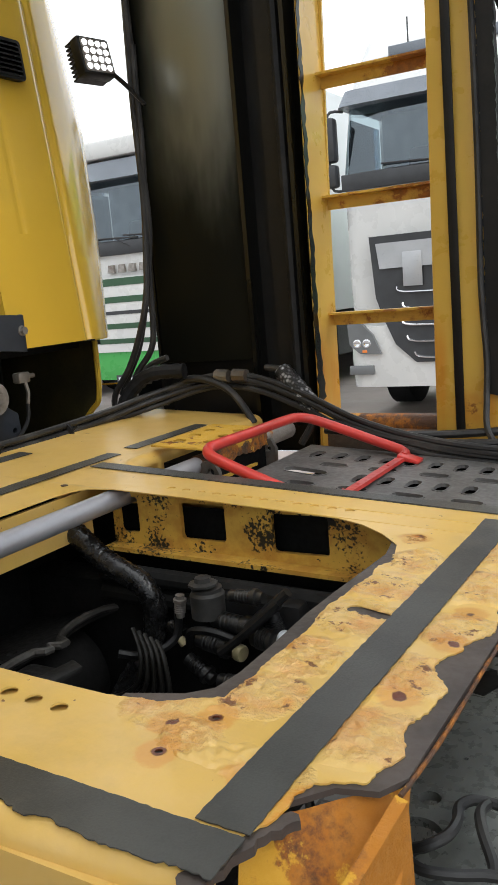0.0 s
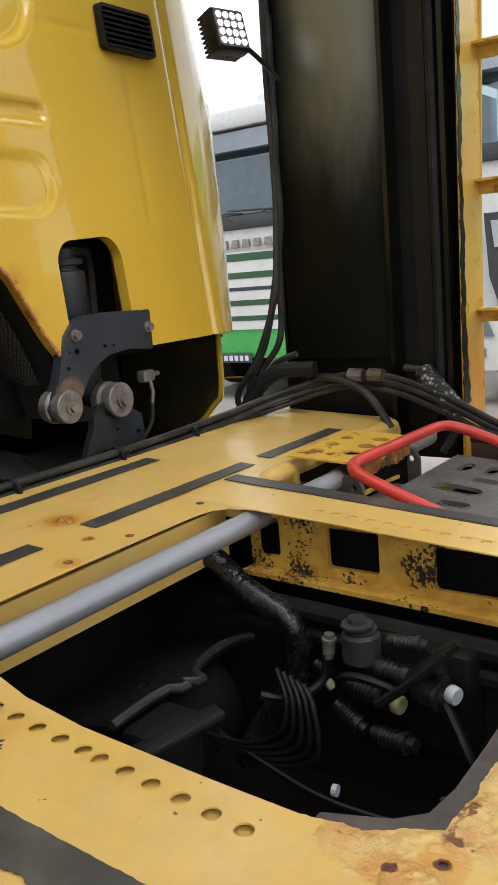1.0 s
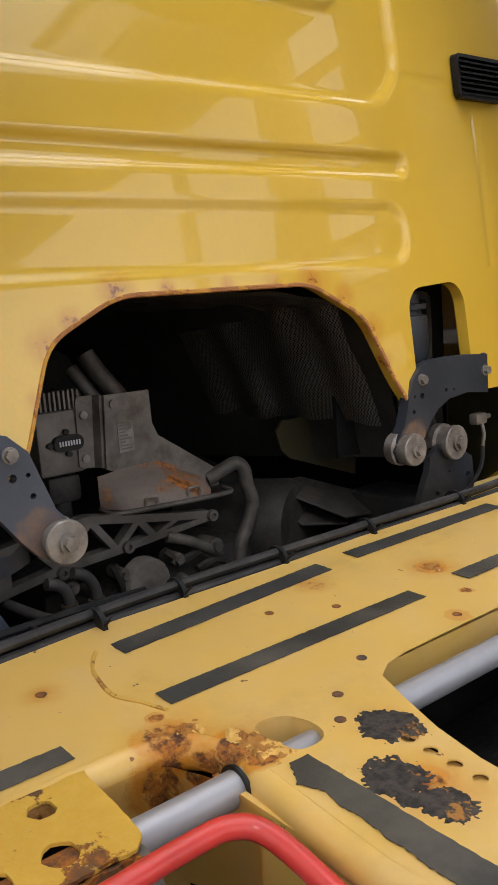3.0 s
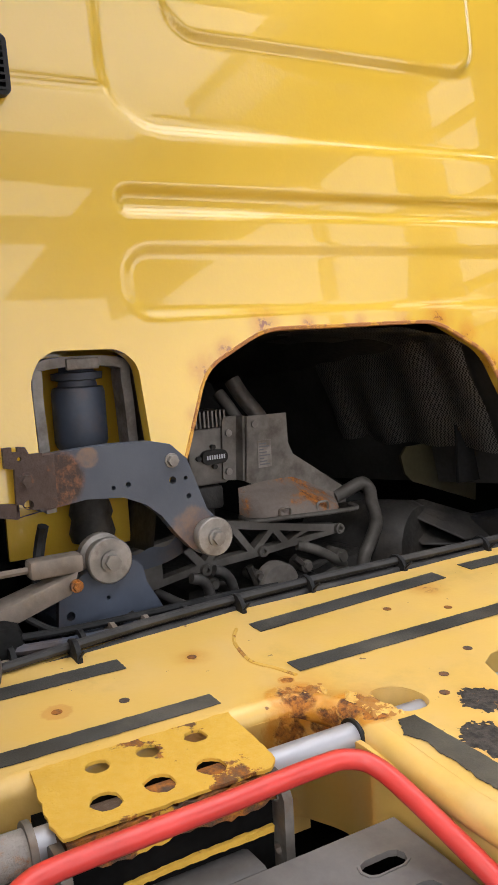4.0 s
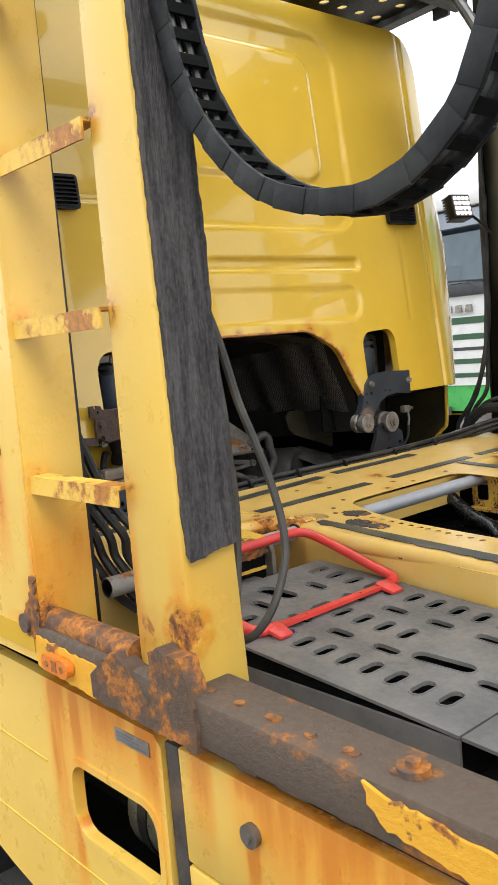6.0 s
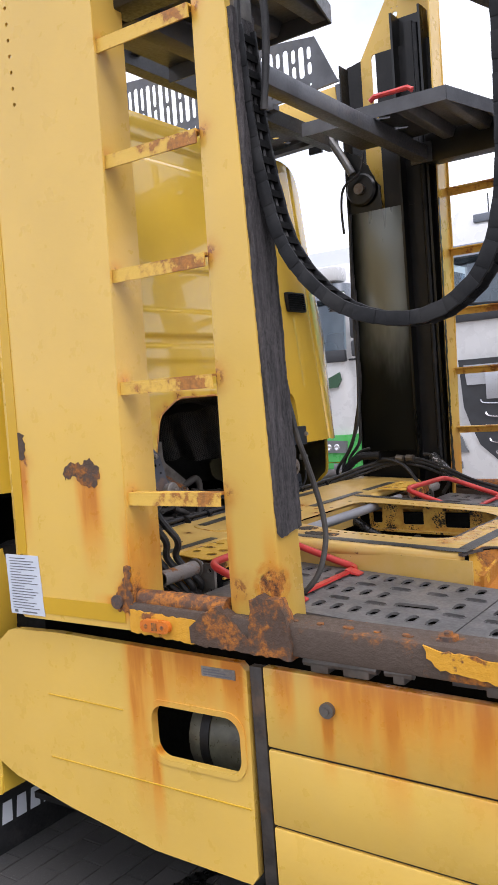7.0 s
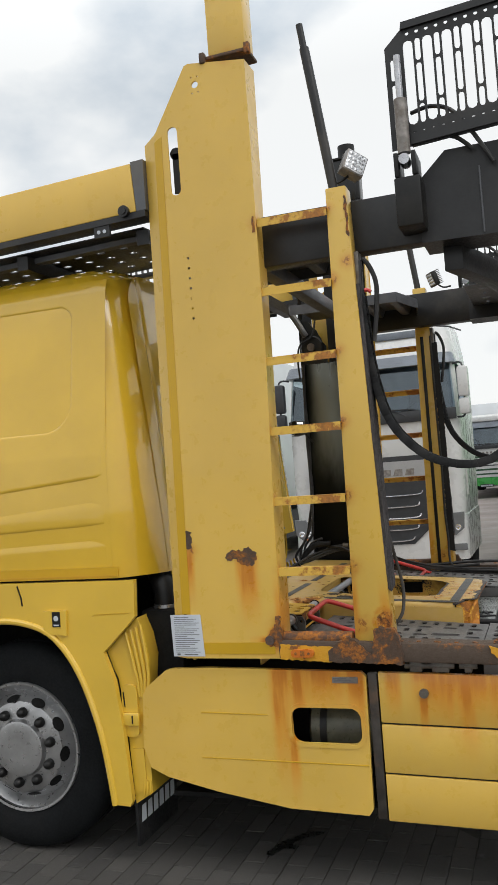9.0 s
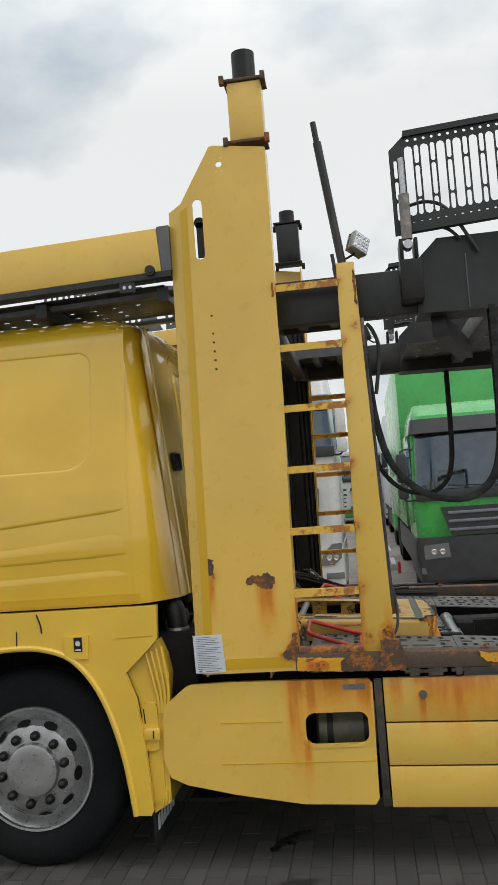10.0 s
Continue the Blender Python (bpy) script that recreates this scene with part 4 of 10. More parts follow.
# ---- yellow perforated hinge plates ----
def hinge_plate(mirror):
    f = (lambda v: 2 * C - v) if mirror else (lambda v: v)
    th = thing("hinge_plate", "yellow perforated hinge plate with peeling rusty paint", "hinge plate", (0.55, f(0.52), 1.03), "hinge plates")
    up = 0.016 if mirror else 0
    bm = B()
    hs = [rag(circle(0.520, f(0.468 + 0.0635 * i), 0.0150, 12), 0.0012, 0.006, 20 + i) for i in range(3)] + [rag(circle(0.592, f(0.450 + 0.0645 * i), 0.0185, 12), 0.0016, 0.006, 30 + i) for i in range(3)]
    o = rag([(0.486, 0.398), (0.600, 0.385), (0.632, 0.390), (0.632, 0.635), (0.618, 0.652), (0.486, 0.660), (0.486, 0.398)], 0.0016, 0.010, 3)[:-1]
    plate(bm, [(x, f(y)) for x, y in o], -0.004, 0.0, "z", hs, lambda p: Vector((p.x, p.y, p.z + up + 1.0935 - 0.06 * (p.x - 0.49))))
    part("top", bm, M_RUSTY_Y, th)
    bm = B()
    lip = rag([(0.395, 1.046), (0.46, 1.040), (0.52, 1.047), (0.58, 1.041), (0.64, 1.046), (0.64, 1.078), (0.395, 1.078), (0.395, 1.046)], 0.003, 0.008, 14)[:-1]
    plate(bm, [(f(y), z + up) for y, z in lip], 0.628, 0.634, "x")
    part("front_lip", bm, M_LIPRUST, th, "rust-eaten front lip")
    bm = B()
    strip = rag([(0.45, 1.006), (0.52, 1.008), (0.60, 1.008), (0.635, 1.008), (0.635, 1.016), (0.52, 1.015), (0.45, 1.012), (0.45, 1.006)], 0.0008, 0.006, 15)[:-1]
    plate(bm, [(f(y), z + up) for y, z in strip], 0.628, 0.634, "x")
    part("lower_strip", bm, M_RUSTY_Y, th, "torn yellow strip")
    # Black plates paint in the shade inside the hinge.
    bm = B()
    y0, y1 = sorted((f(0.39), f(0.64)))
    box(bm, 0.618, 0.624, y0, y1, 0.95, 1.052 + up)
    box(bm, 0.503, 0.556, y0, y1, 1.035 + up, 1.050 + up)
    part("inner_plate", bm, M_DEEP_BLACK, th, "black plate put in for the shade inside the hinge")
    bm = B()
    cyl(bm, (0.589, y0, 1.061), (0.589, y1, 1.061), 0.0225, 18)
    part("hinge_sleeve", bm, M_FOOT, th, "rusty hinge sleeve")
    bm = B()
    y0, y1 = sorted((f(0.455), f(0.605)))
    box(bm, 0.618, 0.672, y0, y1, 0.950 + up, 0.996 + up, 0.008)
    part("clevis_block", bm, M_GREY, th, "grey steel clevis block")
    for y in (0.385, 0.645):
        bm = B()
        plate(bm, [(0.565, 1.0), (0.575, 0.955), (0.650, 0.955), (0.652, 1.050), (0.640, 1.072), (0.615, 1.074), (0.60, 1.062), (0.565, 1.062)], f(y) - 0.006, f(y) + 0.006, "y", [circle(0.632, 1.050, 0.008, 10), circle(0.632, 0.985, 0.008, 10)])
        part("cheek", bm, M_DULL, th)


hinge_plate(False)
hinge_plate(True)


# ---- side rails ----
def side_rail(mirror):
    f = (lambda v: 2 * C - v) if mirror else (lambda v: v)
    s = -1 if mirror else 1
    th = thing("side_rail", "heavy brown rusted side rail of the deck", "side rail", (1.6, f(0.05), 0.95), "side rails")
    bm = B()
    zt = lambda x: 1.045 - 0.026 * (x - 0.65)
    y0, y1 = sorted((f(-0.005), f(0.10)))
    hexa(bm, [(0.64, y0, 0.965), (3.2, y0, 0.905), (3.2, y1, 0.905), (0.64, y1, 0.965), (0.64, y0, zt(0.64)), (3.2, y0, zt(3.2)), (3.2, y1, zt(3.2)), (0.64, y1, zt(0.64))], 0.008)
    part("beam", bm, M_RAIL, th)
    bm = B()
    cyl(bm, (0.66, f(0.035), 1.048), (0.96, f(0.035), 1.046), 0.028, 14)
    part("pipe", bm, M_CRUST, th, "rust-crusted pipe with flecks of paint")
    bm = B()
    o = rag([(1.508, 1.022), (1.515, 0.995), (1.545, 0.970), (1.62, 0.962), (1.69, 0.950), (3.2, 0.90), (3.2, 0.955), (1.70, 1.0), (1.60, 1.008), (1.54, 1.012), (1.508, 1.022)], 0.003, 0.012, 8)[:-1]
    plate(bm, o, f(-0.012), f(-0.006), "y")
    part("torn_trim", bm, M_TRIM, th, "torn yellow trim strip")
    bm = B()
    plate(bm, rag([(0.65, 0.966), (0.86, 0.955), (0.93, 0.958), (0.92, 0.99), (0.90, 1.015), (0.65, 1.028), (0.65, 0.966)], 0.003, 0.012, 9)[:-1], f(-0.010), f(-0.006), "y")
    part("painted_face", bm, M_TRIM, th, "yellow paint bleeding rust")
    for i in range(8):
        bm = B()
        cyl(bm, (1.16 + 0.05 * i + 0.02 * (i % 3), f(0.03), zt(1.2 + 0.05 * i)), (1.16 + 0.05 * i + 0.02 * (i % 3), f(0.03), zt(1.2 + 0.05 * i) + 0.004), 0.009, 10)
        part("bolt_head", bm, M_RUST, th)
    bm = B()
    cyl(bm, (1.545, f(0.045), zt(1.55)), (1.545, f(0.045), zt(1.55) + 0.010), 0.022, 16)
    cyl(bm, (1.545, f(0.045), zt(1.55) + 0.010), (1.545, f(0.045), zt(1.55) + 0.018), 0.011, 6)
    part("hex_bolt", bm, M_RUST, th)
    if not mirror:
        bm = B()
        o = rrect(0.70, 0.80, 0.977, 1.010, 0.016, 6)
        plate(bm, o, -0.012, -0.028, "y")
        soften(bm, 0.004, 2, 0.9)
        lamp = part("marker_lamp", bm, M_AMBER, th, "amber side marker lamp")
        bm = B()
        box(bm, 0.742, 0.760, -0.0295, -0.0275, 0.983, 1.004)
        for u in (0.722, 0.778):
            cyl(bm, (u, -0.030, 0.993), (u, -0.0275, 0.993), 0.006, 10)
        part("lamp_inset", bm, M_RUST, lamp)


side_rail(False)
side_rail(True)


# ---- ladder towers ----
def tower(mirror):
    f = (lambda v: 2 * C - v) if mirror else (lambda v: v)
    th = thing("ladder_tower", "tall yellow steel lifting tower" + (" with greasy inner face" if mirror else " with a folded front edge"), "lifting tower", (0.4, f(0.06), 0.96), "lifting towers")
    o = [(0.205, 0.966), (0.648, 0.966), (0.655, 1.30), (0.682, 2.3), (0.684, 3.56), (0.42, 3.60), (0.40, 3.595), (0.236, 3.32), (0.222, 1.15)]
    hs = [slot(0.320, 3.18, 0.31, 0.048, 90, 6), circle(0.445, 3.50, 0.016, 12)]
    if not mirror:
        hs += [circle(0.354 + 0.0008 * i, 2.735 - 0.045 * i, 0.006, 8) for i in range(7)]
    hs += [circle(0.43, 3.535, 0.004, 6), circle(0.46, 3.535, 0.004, 6), circle(0.43, 3.465, 0.004, 6), circle(0.46, 3.465, 0.004, 6)]
    bm = B()
    plate(bm, o, f(0.0), f(0.008), "y", hs)
    face = part("outer_plate", bm, M_SIDE, th)
    bm = B()
    for (x0, z0), (x1, z1), (w0, w1) in (((0.147, 0.966), (0.165, 3.29), (0.205, 0.236)),):
        hexa(bm, [(x0, f(0.035), z0), (w0, f(0.0), z0), (w0, f(0.008), z0), (x0 + 0.002, f(0.043), z0), (x1, f(0.035), z1), (w1, f(0.0), z1 + 0.03), (w1, f(0.008), z1 + 0.03), (x1 + 0.002, f(0.043), z1)])
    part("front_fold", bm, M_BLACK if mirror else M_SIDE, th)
    bm = B()
    hexa(bm, [(0.648, f(0.002), 0.966), (0.656, f(0.002), 0.966), (0.656, f(0.13), 0.966), (0.648, f(0.13), 0.966), (0.676, f(0.002), 3.56), (0.684, f(0.002), 3.56), (0.684, f(0.13), 3.56), (0.676, f(0.13), 3.56)])
    part("rear_flange", bm, M_SIDE, th)
    bm = B()
    hexa(bm, [(0.15, f(0.04), 0.966), (0.158, f(0.04), 0.966), (0.158, f(0.13), 0.966), (0.15, f(0.13), 0.966), (0.165, f(0.04), 3.28), (0.173, f(0.04), 3.28), (0.173, f(0.13), 3.28), (0.165, f(0.13), 3.28)])
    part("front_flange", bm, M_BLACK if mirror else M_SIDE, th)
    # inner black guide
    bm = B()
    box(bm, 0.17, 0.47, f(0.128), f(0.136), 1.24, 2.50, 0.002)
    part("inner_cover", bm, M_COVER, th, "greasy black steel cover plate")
    bm = B()
    box(bm, 0.17, 0.475, f(0.09), f(0.10), 0.98, 1.24)
    box(bm, 0.16, 0.655, f(0.085), f(0.09), 0.98, 2.50)
    if mirror:
        box(bm, 0.36, 0.655, f(0.085), f(0.09), 2.502, 3.30)
    part("sooty_backing", bm, M_BLACK, th)
    bm = B()
    box(bm, 0.475, 0.637, f(0.05), f(0.062), 1.0, 3.45)
    part("guide_channel", bm, M_GREASE, th)
    for x in (0.475, 0.625):
        bm = B()
        box(bm, x, x + 0.012, f(0.0625), f(0.15), 1.0, 3.45)
        part("guide_flange", bm, M_GREASE, th)
    bm = B()
    box(bm, 0.535, 0.575, f(0.062), f(0.11), 1.05, 3.4)
    part("guide_bar", bm, M_BLACK, th)
    bm = B()
    tube(bm, [(0.60, f(0.128), 1.1 + 0.008 * i) for i in range(285)], 0.016, 8, wave=-0.14)
    part("ribbed_hose", bm, M_RUBBER, th)
    # tube and collars are black on the far tower only
    bm = B()
    box(bm, 0.512, 0.686, f(0.02), f(0.14), 3.62, 3.92, 0.006)
    part("extension_tube", bm, M_GREASE if mirror else M_SIDE, th, "black square tube" if mirror else "")
    for x0, z in ((0.485, 3.60), (0.495, 3.92)):
        bm = B()
        box(bm, x0, x0 + 0.213, f(0.01), f(0.15), z + 0.002, z + 0.018, 0.004)
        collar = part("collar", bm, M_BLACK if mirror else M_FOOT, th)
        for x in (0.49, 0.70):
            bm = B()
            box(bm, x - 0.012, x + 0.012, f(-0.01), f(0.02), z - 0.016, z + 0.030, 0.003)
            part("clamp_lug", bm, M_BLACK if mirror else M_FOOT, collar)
    bm = B()
    cyl(bm, (0.60, f(0.08), 3.92), (0.60, f(0.08), 4.03 if mirror else 4.09), 0.06, 20)
    part("cylinder_head", bm, M_BLACK, th)
    if mirror:
        bm = B()
        edge = rag([(2.402, 1.12), (2.446, 1.13), (2.432, 1.24), (2.424, 1.35), (2.427, 1.5), (2.416, 1.65), (2.421, 1.8), (2.416, 1.97), (2.420, 2.15), (2.417, 2.5), (2.402, 2.5), (2.402, 1.12)], 0.006, 0.016, 9)[:-1]
        plate(bm, edge, 0.0004, 0.0020, "x", (), lambda p: Vector((p.x + 0.656 + 0.0108 * (p.z - 0.966), p.y, p.z)))
        part("grease_smear", bm, M_GREASE, th, "ragged smear of black grease")
    if not mirror:
        bm = B()
        plate(bm, rag([(0.43, 1.42), (0.47, 1.44), (0.50, 1.43), (0.535, 1.445), (0.568, 1.42), (0.57, 1.39), (0.545, 1.36), (0.50, 1.375), (0.47, 1.40), (0.43, 1.385), (0.43, 1.42)], 0.006, 0.008, 3)[:-1], -0.0015, -0.0004, "y")
        part("bare_patch", bm, M_FOOT, face, "patch of bare rusty primer")
        bm = B()
        plate(bm, rag([(0.226, 1.53), (0.27, 1.52), (0.27, 1.45), (0.226, 1.44), (0.226, 1.53)], 0.006, 0.008, 5)[:-1], -0.0015, -0.0004, "y")
        part("bare_patch", bm, M_FOOT, face, "patch of bare rusty primer")
        bm = B()
        plate(bm, rag([(0.60, 1.02), (0.655, 1.02), (0.657, 1.15), (0.64, 1.145), (0.628, 1.10), (0.61, 1.085), (0.60, 1.05), (0.60, 1.02)], 0.006, 0.008, 7)[:-1], -0.004, -0.0004, "y")
        part("rust_crust", bm, M_CRUST, face, "crust of flaking rust")
        bm = B()
        plate(bm, rag([(0.661, 2.80), (0.673, 2.80), (0.674, 2.865), (0.666, 2.87), (0.661, 2.80)], 0.003, 0.008, 4)[:-1], -0.0015, -0.0004, "y")
        part("bare_patch", bm, M_CRUST, face, "chip of bare rusty primer")
        bm = B()
        plate(bm, [(0.148, 0.975), (0.298, 0.975), (0.288, 1.158), (0.143, 1.158)], -0.0030, -0.0008, "y")
        lab = part("notice_label", bm, M_LABEL, face, "white notice label with rows of fine print")
        bm = B()
        for i in range(19):
            w = 0.118 if i % 5 else 0.07
            box(bm, 0.16, 0.16 + w - 0.012 * (i * 7 % 3), -0.0036, -0.0028, 1.146 - 0.0085 * i, 1.1485 - 0.0085 * i)
        box(bm, 0.165, 0.18, -0.0036, -0.0028, 0.980, 0.988)
        box(bm, 0.20, 0.265, -0.0036, -0.0028, 0.981, 0.985)
        part("print", bm, M_INK, lab)
        bm = B()
        plate(bm, [(0.30, 0.985), (0.625, 0.985), (0.625, 1.035), (0.29, 1.035)], -0.0022, -0.0006, "y")
        hexa(bm, [(0.201, -0.0022, 1.16), (0.241, -0.0022, 1.16), (0.241, -0.0006, 1.16), (0.201, -0.0006, 1.16), (0.231, -0.0022, 3.28), (0.267, -0.0022, 3.30), (0.267, -0.0006, 3.30), (0.231, -0.0006, 3.28)])
        part("ochre_stripe", bm, M_STRIPE, face, "ochre reflective stripe")
        bm = B()
        cyl(bm, (0.605, -0.012, 1.045), (0.605, 0.0, 1.045), 0.020, 16)
        part("round_plug", bm, M_RUST, th)
        bm = B()
        cyl(bm, (0.322, 0.02, 3.22), (0.322, 0.10, 3.22), 0.028, 16)
        box(bm, 0.305, 0.342, 0.02, 0.03, 3.04, 3.22)
        part("latch", bm, M_BLACK, th)
    return th


def ladder_post(mirror):
    f = (lambda v: 2 * C - v) if mirror else (lambda v: v)
    th = thing("ladder_post", "tapering yellow ladder post with a rusted foot", "ladder post", (1.04, f(0.08), 1.0), "ladder posts")
    bm = B()
    hexa(bm, [(0.968, f(0.028), 1.0), (1.128, f(0.028), 1.0), (1.128, f(0.14), 1.0), (0.968, f(0.14), 1.0), (0.990, f(0.028), 2.94), (1.078, f(0.028), 2.94), (1.078, f(0.12), 2.94), (0.990, f(0.12), 2.94)], 0.006)
    part("box_post", bm, M_SIDE, th)
    bm = B()
    o = rag([(0.86, 0.955), (1.17, 0.945), (1.165, 1.03), (1.138, 1.095), (1.10, 1.09), (1.078, 1.10), (1.058, 1.085), (1.052, 1.03), (1.042, 0.985), (1.02, 1.0), (0.985, 1.035), (0.95, 1.06), (0.92, 1.045), (0.88, 1.02), (0.86, 1.0), (0.86, 0.955)], 0.004, 0.012, 6)[:-1]
    plate(bm, o, f(-0.012), f(0.024), "y")
    part("rusted_foot", bm, M_FOOT, th, "scabby brown rusted foot")
    if not mirror:
        bm = B()
        plate(bm, rag([(1.066, 2.74), (1.0785, 2.72), (1.077, 2.89), (1.068, 2.90), (1.064, 2.84), (1.069, 2.79), (1.066, 2.74)], 0.003, 0.008, 4)[:-1], 0.0258, 0.0275, "y")
        part("bare_patch", bm, M_CRUST, th, "strip where the paint has peeled")
    bm = B()
    x = lambda z: 1.131 - 0.026 * (z - 1.0)
    hexa(bm, [(x(1.24) - 0.006, f(0.034), 1.245), (x(1.24) + 0.010, f(0.034), 1.235), (x(1.24) + 0.010, f(0.133), 1.25), (x(1.24) - 0.006, f(0.135), 1.25), (x(2.52) - 0.006, f(0.034), 2.52), (x(2.52) + 0.010, f(0.034), 2.52), (x(2.52) + 0.010, f(0.127), 2.52), (x(2.52) - 0.006, f(0.127), 2.52)])
    bmesh.ops.subdivide_edges(bm, edges=[e for e in bm.edges if abs(e.verts[0].co.z - e.verts[1].co.z) > 0.5], cuts=110, use_grid_fill=True)
    bmesh.ops.subdivide_edges(bm, edges=[e for e in bm.edges if abs(e.verts[0].co.y - e.verts[1].co.y) > 0.05], cuts=26, use_grid_fill=True)
    for v in bm.verts:
        q = v.co
        rib = 0.5 - abs(noise.noise(Vector((q.x * 40, q.y * 120, q.z * 10)))) + 0.5 * noise.noise(Vector((q.x * 90, q.y * 260, q.z * 30)))
        v.co += Vector((0, 0.003, 0.004)) * noise.noise(q * 55) + Vector((0.0048 * rib, 0, 0))
    part("rubber_strip", bm, M_RUBBER_W, th, "weathered black rubber guard strip", 60)
    if mirror:
        # Black strip laid on the face to paint in a dark groove.
        bm = B()
        box(bm, 1.019, 1.041, f(0.144), f(0.139), 1.05, 2.60, 0.002)
        part("seal_strip", bm, M_BLACK, th, "black strip standing in for a dark groove")
        bm = B()
        tube(bm, spline([(1.088, f(0.150), 2.6), (1.09, f(0.150), 2.1), (1.094, f(0.150), 1.7), (1.092, f(0.150), 1.4), (1.10, f(0.152), 1.22), (1.10, f(0.165), 1.13), (1.11, f(0.20), 1.06), (1.16, f(0.24), 1.02), (1.25, f(0.25), 1.0)], 8), 0.0075, 8)
        part("hose_line", bm, M_HOSE, th, "thin black hose line")
        bm = B()
        o = rag([(1.102, 1.14), (1.139, 1.13), (1.138, 1.6), (1.136, 2.2), (1.13, 2.55), (1.092, 2.55), (1.098, 2.1), (1.100, 1.6), (1.102, 1.14)], 0.0025, 0.010, 12)[:-1]
        plate(bm, o, f(0.149), f(0.1405), "y")
        part("edge_guard", bm, M_BLACK, th, "frayed black rubber edge guard")
    return th


def rungs(mirror):
    f = (lambda v: 2 * C - v) if mirror else (lambda v: v)
    for i in range(6):
        z = 1.345 + 0.302 * i
        x0, x1 = 0.654 + 0.006 * i, 0.972 + 0.004 * i
        th = thing("ladder_rung", "yellow angle-iron ladder rung, chipped to brown rust", "ladder rung", ((x0 + x1) / 2, f(0.03), z), "ladder rungs on the " + ("far" if mirror else "near") + " tower")
        bm = B()
        y0, y1 = f(0.012), f(0.052)
        box(bm, x0, x1, min(y0, y1), max(y0, y1), z - 0.003, z + 0.003)
        box(bm, x0, x1, min(y0, f(0.017)), max(y0, f(0.017)), z - 0.032, z - 0.0032)
        part("angle_bar", bm, M_RUNG, th)


k = Mat("weathered_rubber")
st = k.math("ADD", k.math("MULTIPLY", k.noise(60, 7, 0.72, (1, 1, 0.10)), 0.62), k.math("MULTIPLY", k.noise(170, 6, 0.7, (1, 1, 0.5)), 0.38))
k.set(k.mix(k.ramp(st, 0.36, 0.66), (0.008, 0.0075, 0.008), (0.098, 0.086, 0.086)), 0.75)
k.bump(st, 1.0, 0.010)
M_RUBBER_W = k.m
k = Mat("rung_paint")
_g = k.noise(70, 8, 0.7)
_w = k.math("ADD", k.noise(16, 8, 0.66), k.ramp(k.xyz()[0], 0.72, 0.98, -0.06, 0.07))
_c = k.mix(k.ramp(_w, 0.52, 0.56), (0.72, 0.45, 0.07), k.mix(k.ramp(_g, 0.3, 0.7), RUST_D, RUST_L))
k.set(k.mix(k.math("MULTIPLY", k.ramp(_w, 0.44, 0.54), 0.5), _c, (0.45, 0.19, 0.03)), 0.5)
k.bump(k.math("ADD", _g, k.math("MULTIPLY", _w, 2.0)), 0.4, 0.004)
M_RUNG = k.m
for mir in (False, True):
    tower(mir)
    ladder_post(mir)
    rungs(mir)


# ---- near side skirts ----
def skirt_front():
    th = thing("side_skirt", "yellow moulded side skirt with a grip hole and rust streaks", "side skirt", (0.5, 0.05, 0.32), "side skirts")
    bm = B()
    o = [(0.117, 0.912), (0.30, 0.918), (0.98, 0.905), (1.0, 0.885), (0.99, 0.34), (0.97, 0.312), (0.632, 0.322), (0.30, 0.375), (0.06, 0.428), (-0.02, 0.465), (-0.052, 0.56), (-0.038, 0.79), (-0.02, 0.825), (0.085, 0.905)]
    hole = rrect(0.662, 0.968, 0.600, 0.755, 0.045, 6)
    plate(bm, o, 0.03, 0.055, "y", [hole])
    soften(bm, 0.008, 3, 0.9)
    body = part("skin", bm, M_SKIRT, th)
    bm = B()
    plate(bm, rrect(0.648, 0.982, 0.586, 0.769, 0.055, 6), 0.0265, 0.034, "y", [rrect(0.664, 0.966, 0.602, 0.753, 0.045, 6)])
    soften(bm, 0.003, 2, 0.9)
    part("grip_rim", bm, M_SKIRT, th)
    # The creases' groove shading is painted on as thin ochre lines.
    bm = B()
    for z, x0, x1 in ((0.721, 0.245, 0.555), (0.522, 0.235, 0.985)):
        tube(bm, [(x0 + (x1 - x0) * i / 12, 0.0305, z - 0.004 * i / 12) for i in range(13)], 0.0028, 6)
    part("pressed_crease", bm, M_STRIPE, th)
    bm = B()
    box(bm, 0.855, 0.965, 0.0275, 0.0305, 0.858, 0.884)
    lab = part("type_plate", bm, M_PIN, th, "small worn metal type plate")
    bm = B()
    for i in range(3):
        box(bm, 0.862, 0.955 - 0.02 * i, 0.0268, 0.0280, 0.862 + 0.007 * i, 0.865 + 0.007 * i)
    part("print", bm, M_INK, lab)
    return th


